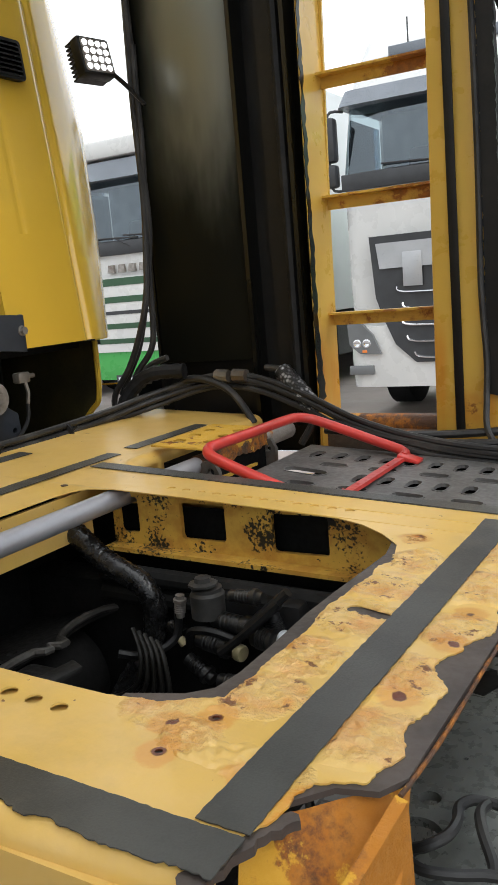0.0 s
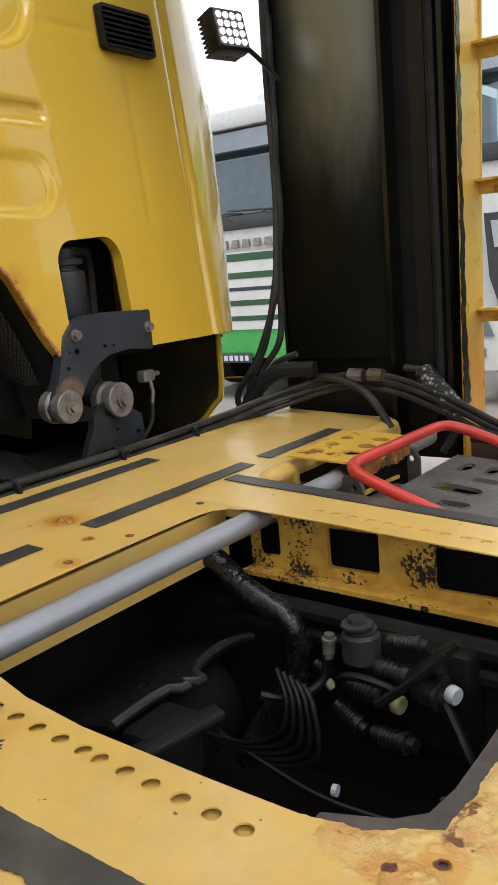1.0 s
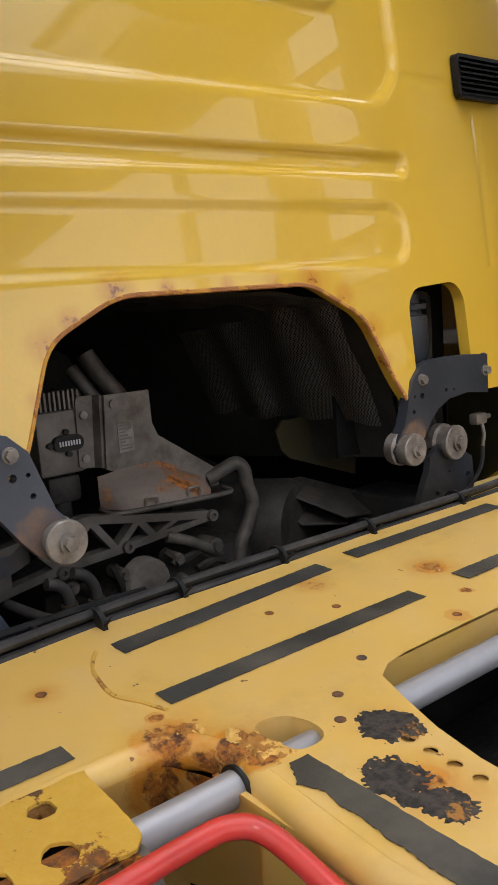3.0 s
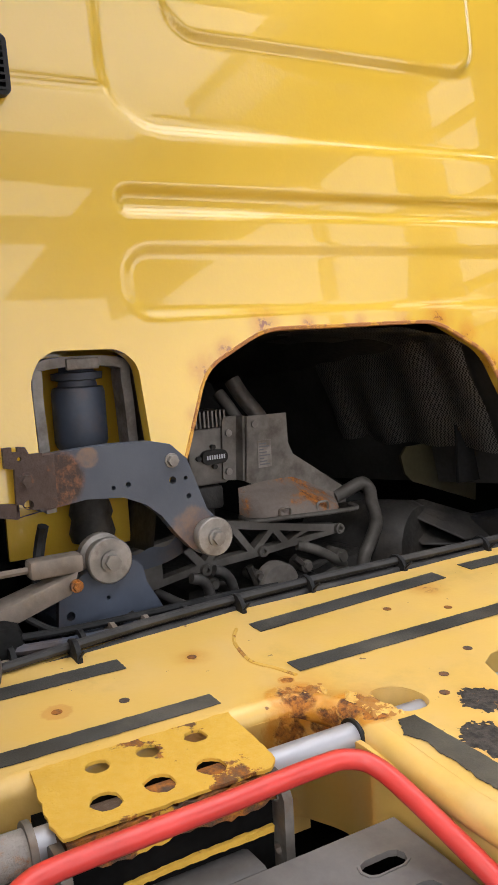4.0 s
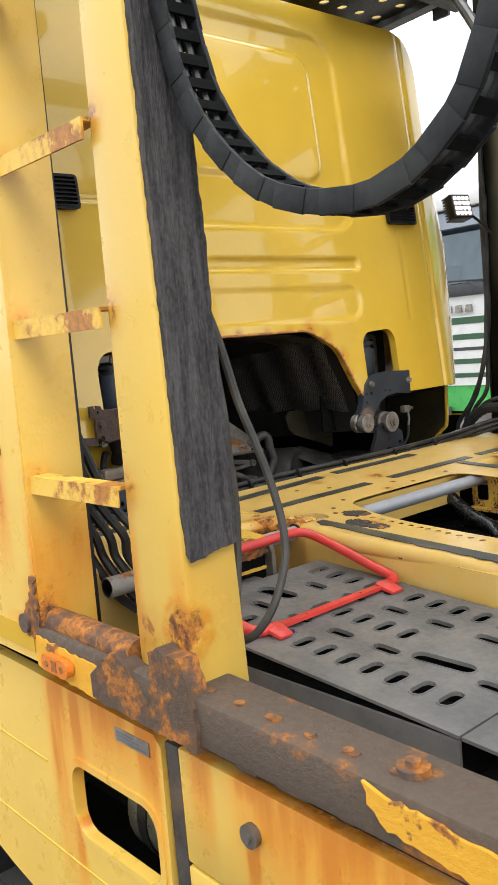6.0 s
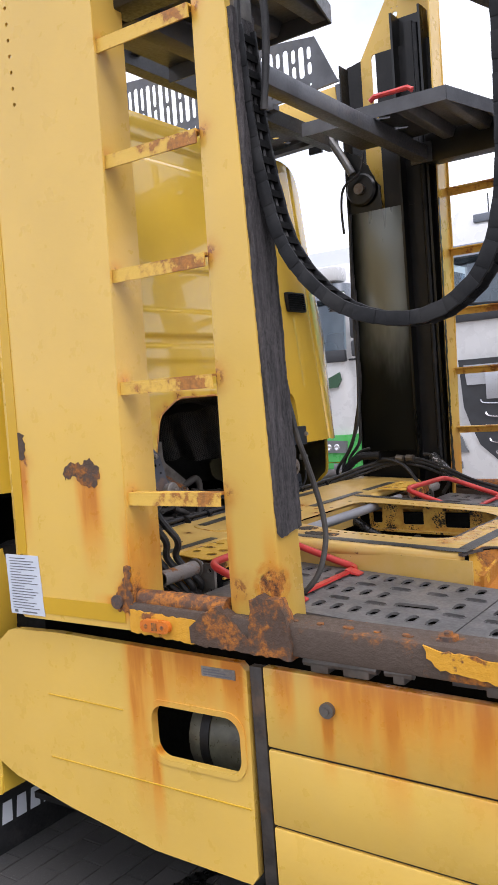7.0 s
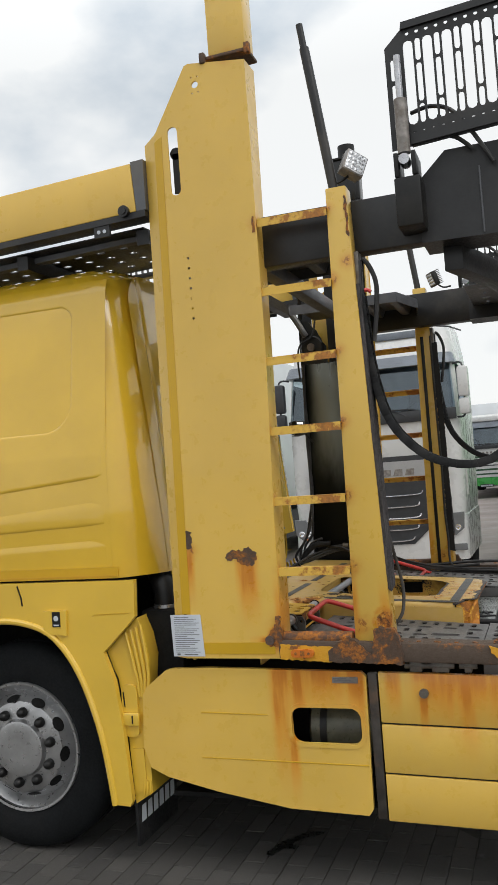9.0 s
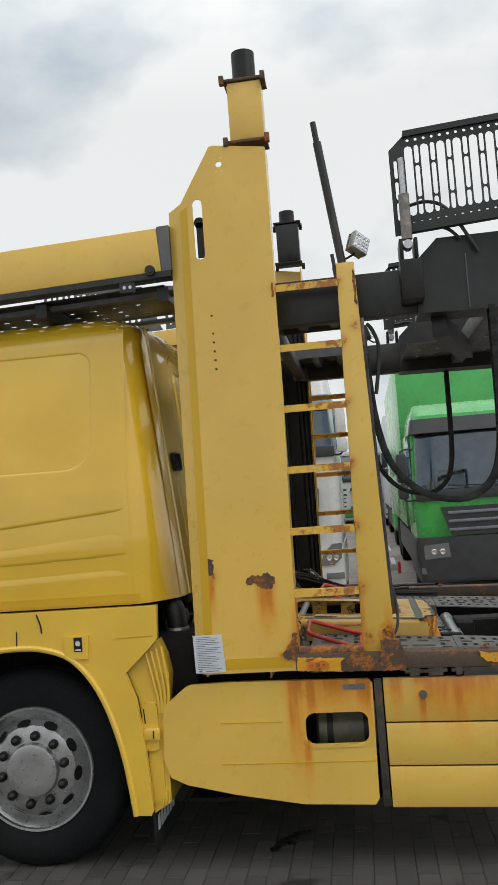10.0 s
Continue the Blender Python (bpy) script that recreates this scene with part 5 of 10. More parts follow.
def skirt_rear():
    th = thing("side_skirt", "yellow ribbed side skirt panel stained with rust", "side skirt", (1.8, 0.05, 0.28), "side skirts")
    for zt, zb in ((0.904, 0.697), (0.690, 0.493), (0.486, 0.296)):
        sl = lambda x: -0.022 * (x - 1.05)
        bm = B()
        hexa(bm, [(1.05, 0.03, zb), (3.0, 0.03, zb + sl(3.0)), (3.0, 0.06, zb + sl(3.0)), (1.05, 0.06, zb), (1.05, 0.03, zt), (3.0, 0.03, zt + sl(3.0)), (3.0, 0.06, zt + sl(3.0)), (1.05, 0.06, zt)], 0.005)
        part("panel", bm, M_SKIRT, th)
    bm = B()
    hexa(bm, [(1.056, 0.04, 0.30), (2.99, 0.04, 0.258), (2.99, 0.05, 0.258), (1.056, 0.05, 0.30), (1.056, 0.04, 0.90), (2.99, 0.04, 0.858), (2.99, 0.05, 0.858), (1.056, 0.05, 0.90)])
    part("backing_sheet", bm, M_BLACK, th)
    bm = B()
    cyl(bm, (1.235, 0.018, 0.822), (1.235, 0.03, 0.822), 0.019, 20)
    cyl(bm, (1.235, 0.012, 0.822), (1.235, 0.02, 0.822), 0.009, 12)
    part("round_lock", bm, M_DULL, th, "dull steel lock")
    return th


skirt_front()
skirt_rear()
# Unseen skirt assumed by symmetry, added to keep low light from under the truck.
far_skirt = thing("side_skirt", "plain yellow far side skirt, unseen, blocking low light", "side skirt", (1.4, 2 * C - 0.05, 0.3), "side skirts")
for zt, zb in ((0.904, 0.697), (0.690, 0.493), (0.486, 0.296)):
    bm = B()
    box(bm, -0.02, 3.0, 2 * C - 0.06, 2 * C - 0.03, zb, zt, 0.005)
    part("panel", bm, M_SKIRT, far_skirt)
bm = B()
box(bm, 1.006, 1.044, 0.035, 0.06, 0.30, 0.90, 0.003)
solid("skirt_joint_post", bm, M_JOINT, "dark scuffed steel post between the side skirts", "post")


# ---- chassis and what hangs under the deck ----
chassis = thing("chassis", "black ladder chassis rails under the deck", "chassis", (1.0, C, 0.62))
for y in (0.90, 1.645):
    bm = B()
    rail_c = [(y - 0.04, 0.62), (y + 0.04, 0.62), (y + 0.04, 0.63), (y - 0.032, 0.63), (y - 0.032, 0.89), (y + 0.04, 0.89), (y + 0.04, 0.90), (y - 0.04, 0.90)]
    plate(bm, rail_c, -2.0, 6.0, "x")
    part("chassis_rail", bm, M_DARKSTEEL, chassis)
for x in (0.05, 1.55, 3.0):
    bm = B()
    box(bm, x, x + 0.08, 0.87, 1.606, 0.66, 0.86)
    part("cross_member", bm, M_DARKSTEEL, chassis)


# ---- cab ----
def xb(z):
    return 0.045 - 0.10 * (z - 1.6)


def tuck(y, z):
    """The rear corners fall away forwards towards their foot."""
    s = max(0.0, 0.295 - y, y - 2.25) / 0.26
    return 0.062 * sstep(0.0, 0.9, s) * (max(0.0, 1.95 - z) / 0.62) ** 1.5


def bump1(d, w):
    return math.exp(-(d / w) ** 2)


def rr_dist(u, v, u0, u1, v0, v1, r):
    """Signed distance to a rounded rectangle."""
    cx, cy, hx, hy = (u0 + u1) / 2, (v0 + v1) / 2, (u1 - u0) / 2 - r, (v1 - v0) / 2 - r
    qx, qy = abs(u - cx) - hx, abs(v - cy) - hy
    return math.hypot(max(qx, 0), max(qy, 0)) + min(max(qx, qy), 0) - r


def relief(y, z):
    h = 0.0
    d = rr_dist(y, z, 0.745, 1.785, 1.965, 2.68, 0.11)
    h -= 0.011 * sstep(0.012, -0.012, d)
    d = rr_dist(y, z, 0.880, 1.645, 2.143, 2.60, 0.07)
    h += 0.0095 * sstep(0.010, -0.010, d)
    d = rr_dist(y, z, 0.750, 1.775, 1.816, 1.857, 0.019)
    h -= 0.012 * sstep(0.008, -0.010, d)
    d = rr_dist(y, z, 0.75, 1.755, 1.635, 1.750, 0.05)
    h -= 0.0065 * sstep(0.010, -0.010, d)
    for ys in (0.50, 2.045):
        h -= 0.003 * bump1(y - ys, 0.010) * sstep(1.98, 1.96, z)
    for ys in (0.335, 2.215):
        h -= 0.010 * bump1(y - ys, 0.010)
    for y0, y1 in ((0.565, 0.745), (1.80, 1.955)):
        if y0 < y < y1:
            h -= 0.004 * bump1(z - 2.03, 0.005)
    # rounding towards the corners
    e = max(0, 0.36 - y, y - 2.185)
    h -= 0.9 * e * e
    h -= 1.2 * max(0, z - 2.72) ** 2
    return h - tuck(y, z)


def corner(y, z):
    """Draws the wall's sides in towards its rounded top corners."""
    d = max(0.0, z - 2.615) / 0.175
    pull = 0.15 * (1 - math.sqrt(max(0.0, 1 - min(1.0, d) ** 2)))
    return C + (y - C) * (1 - pull / 1.0425)


cab = thing("truck_cab", "glossy yellow truck cab leaning slightly forward", "truck cab", (-1.0, C, 1.0))
bm = B()
ny, nz, ya, yb, za, zb_ = 280, 150, 0.23, 2.315, 1.612, 2.79
grid = [[bm.verts.new((xb(z) + relief(y, z), y, z)) for y in (corner(ya + (yb - ya) * i / ny, z) for i in range(ny + 1))] for z in (za + (zb_ - za) * j / nz for j in range(nz + 1))]
for j in range(nz):
    for i in range(ny):
        bm.faces.new((grid[j][i], grid[j][i + 1], grid[j + 1][i + 1], grid[j + 1][i]))
part("rear_wall", bm, M_CAB, cab, "pressed rear wall with grooves and a framed panel", 60)


def lean(p):
    e = max(0, 0.36 - p.y, p.y - 2.185)
    return Vector((p.x + xb(p.z) - 0.9 * e * e - tuck(p.y, p.z), p.y, p.z))


bm = B()
low = [(0.36, 1.33), (0.560, 1.33), (0.560, 1.535), (0.577, 1.566), (0.60, 1.580), (0.72, 1.578), (0.752, 1.55), (0.765, 1.33), (0.80, 1.33), (0.825, 1.378), (0.884, 1.533), (1.019, 1.600), (1.453, 1.600), (1.595, 1.524), (1.667, 1.378), (1.70, 1.33),
       (1.728, 1.33), (1.732, 1.545), (1.758, 1.576), (1.885, 1.584), (1.908, 1.572), (1.924, 1.545), (1.924, 1.33), (2.185, 1.33), (2.185, 1.612), (0.36, 1.612)]


def rounded(pts, r, n=5):
    """Each corner that lies inside the wall drawn round."""
    out = []
    for i, p in enumerate(pts):
        a, b, c = Vector(pts[i - 1]), Vector(p), Vector(pts[(i + 1) % len(pts)])
        if p[1] < 1.34 or p[1] > 1.605:
            out.append(p)
            continue
        u, v = (a - b), (c - b)
        d = min(r, u.length * 0.48, v.length * 0.48)
        s, e = b + u.normalized() * d, b + v.normalized() * d
        for q in range(n + 1):
            t = q / n
            w = s * (1 - t) ** 2 + b * 2 * t * (1 - t) + e * t * t
            out.append((w.x, w.y))
    return out


low = rounded(low, 0.04)
dense = []
for (u0, v0), (u1, v1) in zip(low, low[1:] + low[:1]):
    k_ = max(1, int(abs(u1 - u0) / 0.03)) if v0 == v1 else 1
    dense += [(u0 + (u1 - u0) * i / k_, v0 + (v1 - v0) * i / k_) for i in range(k_)]
plate(bm, dense, -0.03, 0.0, "x", (), lean)
part("rear_wall_foot", bm, M_CAB, cab)
for y0, y1 in ((0.23, 0.36), (2.185, 2.315)):
    bm = B()
    gc = []
    for z in (1.33, 1.37, 1.41, 1.45, 1.49, 1.53, 1.57, 1.612):
        gc.append([])
        for i in range(49):
            p = lean(Vector((0.0, y0 + (y1 - y0) * i / 48, z)))
            p.x -= 0.010 * (bump1(p.y - 0.335, 0.010) + bump1(p.y - 2.215, 0.010))
            gc[-1].append(bm.verts.new(p))
    for a, b in zip(gc, gc[1:]):
        for i in range(48):
            bm.faces.new((a[i], a[i + 1], b[i + 1], b[i]))
    part("corner_panel", bm, M_CAB, cab, "", 60)
bm = B()
lip = rounded([(0.80, 1.33), (0.825, 1.378), (0.884, 1.533), (1.019, 1.600), (1.453, 1.600), (1.595, 1.524), (1.667, 1.378), (1.70, 1.33)], 0.04)
tube(bm, [lean(Vector((-0.003, y, z))) for y, z in lip], 0.0052, 6)
part("arch_lip", bm, M_LIP, cab, "rolled lip of the wheel-house arch")


def ring(z, inset, shift, n=6):
    """The cab's outline at a height: rear corners cut round, sides, nose."""
    y0, y1 = 0.035 + inset, 2 * C - 0.035 - inset
    xr, xf = xb(z) - shift, -2.05
    pts = []
    c = 0.26
    for s in range(n + 1):
        a = radians(90 * s / n)
        pts.append((xr - 0.16 + 0.16 * math.cos(a) - (0.0), y1 - c + c * math.sin(a)))
    for s in range(n + 1):
        a = radians(90 * s / n)
        pts.append((xf + 0.2 - 0.2 * math.sin(a), y1 - 0.2 + 0.2 * math.cos(a)))
    for s in range(n + 1):
        a = radians(90 * s / n)
        pts.append((xf + 0.2 - 0.2 * math.cos(a), y0 + 0.2 - 0.2 * math.sin(a)))
    for s in range(n + 1):
        a = radians(90 * s / n)
        pts.append((xr - 0.16 + 0.16 * math.sin(a), y0 + c - c * math.cos(a)))
    return [(x - tuck(y, z) if x > -0.5 else x, y, z) for x, y in pts]


bm = B()
rings = [[bm.verts.new(p) for p in ring(z, i_, s_)] for z, i_, s_ in ((1.325, 0.0, 0.012), (1.6, 0.0, 0.012), (1.9, 0.008, 0.012), (2.2, 0.04, 0.012), (2.5, 0.083, 0.014), (2.69, 0.112, 0.02), (2.775, 0.145, 0.035), (2.82, 0.20, 0.07), (2.845, 0.30, 0.16))]
for a, b in zip(rings, rings[1:]):
    for i in range(len(a) - 1):
        bm.faces.new((a[i], a[i + 1], b[i + 1], b[i]))
bm.faces.new(rings[-1])
# close behind the rear wall above its top edge
for a, b in zip(rings[6:], rings[7:]):
    bm.faces.new((a[-1], a[0], b[0], b[-1]))
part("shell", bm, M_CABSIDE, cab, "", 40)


# ---- cab details ----
def side_in(z):
    pts = ((1.3, 0.0), (1.6, 0.0), (1.9, 0.008), (2.2, 0.04), (2.5, 0.083), (2.69, 0.112), (2.775, 0.145))
    for (a, u), (b, v) in zip(pts, pts[1:]):
        if z <= b:
            return u + (v - u) * (z - a) / (b - a)
    return 0.145


def side_relief(x, z):
    h = 0.0
    d = rr_dist(x, z, -2.3, -0.345, 2.035, 2.625, 0.14 if z < 2.3 else 0.06)
    h += 0.030 * sstep(0.016, -0.016, d)
    zc = 1.735 + 0.082 * (x + 0.85)
    h += 0.018 * sstep(0.012, -0.012, z - zc) * sstep(zc - 0.14, zc - 0.02, z) * sstep(-0.16, -0.22, x)
    zc = 1.548 + 0.034 * (x + 0.85)
    h += 0.013 * sstep(0.008, -0.008, z - zc) * sstep(zc - 0.10, zc - 0.01, z) * sstep(-0.14, -0.20, x)
    return h


bm = B()
nx, nz = 230, 150
xs = [-2.05 + (1.90) * i / nx for i in range(nx + 1)]
zs = [1.332 + (2.750 - 1.332) * j / nz for j in range(nz + 1)]
g2 = [[bm.verts.new((x, 0.031 + 0.0045 * sstep(-0.27, -0.155, x) + side_in(z) + side_relief(x, z), z)) for x in xs] for z in zs]
for j in range(nz):
    for i in range(nx):
        bm.faces.new((g2[j][i], g2[j][i + 1], g2[j + 1][i + 1], g2[j + 1][i]))
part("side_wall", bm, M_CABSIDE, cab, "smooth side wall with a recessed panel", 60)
bm = B()
box(bm, -2.0, -0.12, 0.026, 0.0295, 1.336, 1.378)
part("ochre_stripe", bm, M_STRIPE, cab, "ochre reflective stripe")
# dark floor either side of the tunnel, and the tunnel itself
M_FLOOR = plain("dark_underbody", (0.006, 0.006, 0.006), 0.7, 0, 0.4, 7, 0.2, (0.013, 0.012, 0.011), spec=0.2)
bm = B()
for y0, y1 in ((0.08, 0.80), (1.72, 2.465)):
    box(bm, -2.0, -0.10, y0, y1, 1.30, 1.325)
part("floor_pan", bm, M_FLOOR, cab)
tun = [(0.77, 1.20), (0.80, 1.378), (0.86, 1.55), (1.01, 1.625), (1.46, 1.625), (1.62, 1.545), (1.70, 1.378), (1.74, 1.20)]
bm = B()
rows = []
for i in range(9):
    x = 0.012 - 0.16 * i
    rows.append([bm.verts.new((x + (xb(1.6) - 0.045), C + (y - C) * (1 - 0.015 * i), z - 0.012 * i)) for y, z in tun])
for a, b in zip(rows, rows[1:]):
    for i in range(len(tun) - 1):
        bm.faces.new((a[i], a[i + 1], b[i + 1], b[i]))
bm.faces.new(rows[-1])
part("engine_tunnel", bm, plain("sooty_tunnel", (0.034, 0.032, 0.030), 0.6, 0, 0.4, 9, 0.3, (0.04, 0.036, 0.03)), cab)
# woven heat shield on the tunnel's far flank
k = Mat("woven_heat_shield")
wv = k.t.nodes.new("ShaderNodeTexWave")
wv.bands_direction = "DIAGONAL"
wv.inputs["Scale"].default_value = 60
k.t.links.new(k.where(), wv.inputs["Vector"])
ck = k.t.nodes.new("ShaderNodeTexChecker")
ck.inputs["Scale"].default_value = 210
k.t.links.new(k.where(), ck.inputs["Vector"])
k.set(k.mix(ck.outputs["Fac"], (0.03, 0.03, 0.03), (0.26, 0.25, 0.23)), 0.34, 0.7)
k.bump(k.math("ADD", ck.outputs["Fac"], k.math("MULTIPLY", k.noise(9, 3), 3.0)), 0.5, 0.006)
M_QUILT = k.m
bm = B()
gq = []
for i in range(40):
    x = -0.002 - 0.62 * i / 39
    row = []
    for j in range(24):
        s = j / 23
        y, z = (1.22 + 0.517 * s, 1.614 - 0.10 * s ** 2) if s < 0.7 else (1.582 + (s - 0.7) * 0.38, 1.563 - (s - 0.7) * 0.9)
        w = 0.004 * math.sin(i * 0.55) + 0.010 * noise.noise(Vector((x * 9, y * 9, z * 9)))
        row.append(bm.verts.new((x, y - 0.012 - w, z - 0.012 - w)))
    gq.append(row)
for a, b in zip(gq, gq[1:]):
    for i in range(23):
        bm.faces.new((a[i], a[i + 1], b[i + 1], b[i]))
part("heat_shield", bm, M_QUILT, cab, "quilted woven metal heat shield", 70)


# louvred vents
def vent(y0, y1):
    z0, z1 = 1.993, 2.092
    x = xb(2.05) + 0.017
    th = thing("cab_vent", "black plastic louvred vent set in the cab's rear wall", "vent", (x, (y0 + y1) / 2, z0), "cab vents")
    sl = -0.10
    bm = B()
    plate(bm, rrect(y0, y1, z0, z1, 0.012, 4), x - 0.012, x + 0.006, "x", [rrect(y0 + 0.008, y1 - 0.008, z0 + 0.008, z1 - 0.008, 0.006, 3)], lambda p: Vector((p.x + sl * (p.z - 2.05), p.y, p.z)))
    soften(bm, 0.002, 1, 0.9)
    part("frame", bm, M_RUBBER, th)
    bm = B()
    plate(bm, rrect(y0 + 0.006, y1 - 0.006, z0 + 0.006, z1 - 0.006, 0.006, 3), x - 0.012, x - 0.009, "x", (), lambda p: Vector((p.x + sl * (p.z - 2.05), p.y, p.z)))
    part("backing", bm, M_BLACK, th)
    for i in range(7):
        z = z0 + 0.014 + i * (z1 - z0 - 0.028) / 6
        xx = x + sl * (z - 2.05)
        bm = B()
        hexa(bm, [(xx - 0.010, y0 + 0.007, z - 0.001), (xx + 0.009, y0 + 0.007, z - 0.006), (xx + 0.009, y1 - 0.007, z - 0.006), (xx - 0.010, y1 - 0.007, z - 0.001), (xx - 0.010, y0 + 0.007, z + 0.003), (xx + 0.009, y0 + 0.007, z - 0.002), (xx + 0.009, y1 - 0.007, z - 0.002), (xx - 0.010, y1 - 0.007, z + 0.003)])
        part("slat", bm, M_RUBBER, th)


vent(1.970, 2.140)
vent(0.408, 0.578)


# ---- cab suspension brackets ----
C_ARM = C - 0.015
def scorched(name, lo, hi):
    """Slate enamel with scorched tan and scaly rust blotches."""
    k = Mat(name)
    _g = k.noise(70, 8, 0.7)
    _c = k.mix(k.ramp(k.noise(8, 5), 0.3, 0.7), lo, hi)
    _tan = k.many([k.spot((x, y, z), r, r * 1.1, 14.0) for x, y, z, r in ((0.09, 0.815, 1.255, 0.045), (0.09, 0.63, 1.40, 0.022), (0.075, 2 * C_ARM - 0.815, 1.255, 0.045))])
    _rst = k.spot((0.09, 0.575, 1.37), 0.058, 0.03, 12.0)
    _c = k.mix(k.math("MULTIPLY", _tan, k.ramp(k.noise(40, 6, 0.65), 0.3, 0.65, 0.35, 0.95)), _c, (0.20, 0.125, 0.085))
    _c = k.mix(_rst, _c, k.mix(k.ramp(_g, 0.42, 0.72), (0.055, 0.036, 0.030), (0.24, 0.105, 0.05)))
    k.set(_c, k.ramp(_rst, 0, 1, 0.45, 0.8))
    k.bump(k.math("ADD", k.math("MULTIPLY", _g, k.ramp(_rst, 0, 1, 0.12, 1.0)), k.math("MULTIPLY", k.noise(16, 4), 0.2)), 0.6, 0.006)
    return k.m


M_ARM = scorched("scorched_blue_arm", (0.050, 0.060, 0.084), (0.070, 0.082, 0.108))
# darker versions of the blue, for the far mount only
M_ARM_DARK = scorched("darker_blue_arm", (0.022, 0.027, 0.036), (0.034, 0.040, 0.050))
M_NAVY = plain("dark_navy_steel", (0.026, 0.031, 0.040), 0.46, 0.1, 0.3, 8, 0.15, (0.045, 0.038, 0.032))
M_CLEAT = rusty("scaly_cleat", (0.075, 0.050, 0.042), 0.60)
M_TAN = plain("dusty_tan_steel", (0.20, 0.165, 0.135), 0.6, 0.15, 0.3, 18, 0.3, (0.30, 0.22, 0.14))


def cab_mount(mirror):
    f = (lambda v: 2 * C - 0.03 - v) if mirror else (lambda v: v)
    dx = -0.018 if mirror else 0.0
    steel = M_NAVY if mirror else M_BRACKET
    th = thing("cab_mount", "slate-blue steel cab suspension bracket with air spring" + ("" if mirror else " and a rusted cleat"), "cab mount", (0.05, f(0.68), 1.05), "cab suspension brackets")
    srt = lambda p, q: (min(f(p), f(q)), max(f(p), f(q)))
    arm = [(0.545, 1.412), (0.591, 1.416), (0.669, 1.419), (0.745, 1.417), (0.782, 1.408), (0.812, 1.380), (0.830, 1.330), (0.846, 1.285), (0.866, 1.262), (0.879, 1.236), (0.868, 1.209), (0.840, 1.200), (0.812, 1.216), (0.785, 1.246), (0.757, 1.285), (0.730, 1.308), (0.690, 1.326), (0.625, 1.332), (0.575, 1.326), (0.546, 1.322)]
    bm = B()
    hs = [circle(f(0.700), 1.347, 0.005, 8), circle(f(0.673), 1.345, 0.004, 8), circle(f(0.783), 1.344, 0.007, 8), circle(f(0.808), 1.345, 0.004, 8), circle(f(0.812), 1.312, 0.005, 8)]
    plate(bm, [(f(y), z) for y, z in arm], 0.068 + dx, 0.094 + dx, "x", hs)
    soften(bm, 0.004, 2, 0.9)
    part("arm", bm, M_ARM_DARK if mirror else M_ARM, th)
    bm = B()
    box(bm, 0.02 + dx, 0.085 + dx, *srt(0.535, 0.555), 1.325, 1.415, 0.004)
    if not mirror:
        plate(bm, [(0.494, 1.432), (0.508, 1.432), (0.508, 1.424), (0.517, 1.424), (0.517, 1.432), (0.530, 1.430), (0.535, 1.418), (0.556, 1.418), (0.558, 1.325), (0.512, 1.318), (0.512, 1.340), (0.470, 1.345), (0.420, 1.343), (0.418, 1.326), (0.470, 1.325), (0.508, 1.316), (0.510, 1.396), (0.494, 1.400)], 0.086, 0.096, "x", [circle(0.519, 1.412, 0.004, 6), circle(0.528, 1.337, 0.008, 10), circle(0.428, 1.335, 0.004, 6)])
        box(bm, 0.094, 0.0955, 0.548, 0.575, 1.326, 1.414, 0.0006)
    part("end_cleat", bm, steel if mirror else M_CLEAT, th, "steel cleat" if mirror else "scaly rusted steel cleat")
    # pedestal plate, its box below and the swan-neck link
    bm = B()
    low = [(0.574, 1.172), (0.568, 1.105), (0.580, 1.088), (0.630, 1.082), (0.700, 1.080), (0.772, 1.092), (0.752, 1.132), (0.733, 1.165), (0.728, 1.195), (0.69, 1.222), (0.655, 1.226), (0.62, 1.20)]
    plate(bm, [(f(y), z) for y, z in low], 0.045 + dx, 0.062 + dx, "x", [circle(f(0.591), 1.131, 0.008, 10), circle(f(0.707), 1.104, 0.008, 10), circle(f(0.660), 1.15, 0.004, 6)])
    soften(bm, 0.003, 1, 0.9)
    box(bm, -0.20 + dx, 0.05 + dx, *srt(0.60, 0.75), 0.90, 1.09, 0.006)
    part("lower_plate", bm, steel, th)
    bm = B()
    line = spline([(0.05, 0.655, 1.205), (0.052, 0.72, 1.200), (0.055, 0.77, 1.205), (0.055, 0.81, 1.218), (0.055, 0.845, 1.236)], 5)
    hi_ = [bm.verts.new((p.x + dx, f(p.y), p.z + 0.017 + 0.004 * math.sin(i))) for i, p in enumerate(line)]
    lo_ = [bm.verts.new((p.x + dx, f(p.y), p.z - 0.016)) for p in line]
    for i in range(len(line) - 1):
        bm.faces.new((lo_[i], lo_[i + 1], hi_[i + 1], hi_[i]))
    bmesh.ops.solidify(bm, geom=bm.faces[:], thickness=0.022)
    part("link", bm, steel, th)
    for y, z, r, bx in ((0.660, 1.220, 0.040, dx), (0.845, 1.237, 0.035, dx + 0.036)):
        bm = B()
        lathe(bm, (0.045 + bx, f(y), z), (1, 0, 0), [(-0.02, r * 0.98), (-0.012, r * 1.05), (0.004, r * 1.05), (0.008, r * 0.86), (0.026, r * 0.86), (0.030, r), (0.040, r), (0.0425, r * 0.94), (0.043, r * 0.45), (0.046, r * 0.42), (0.046, 0.0001)], 28)
        bush = part("bush", bm, M_PIN, th, "grimy grey bush with a hex bolt")
        bm = B()
        cyl(bm, (0.091 + bx, f(y), z), (0.095 + bx, f(y), z), r * 0.46, 16)
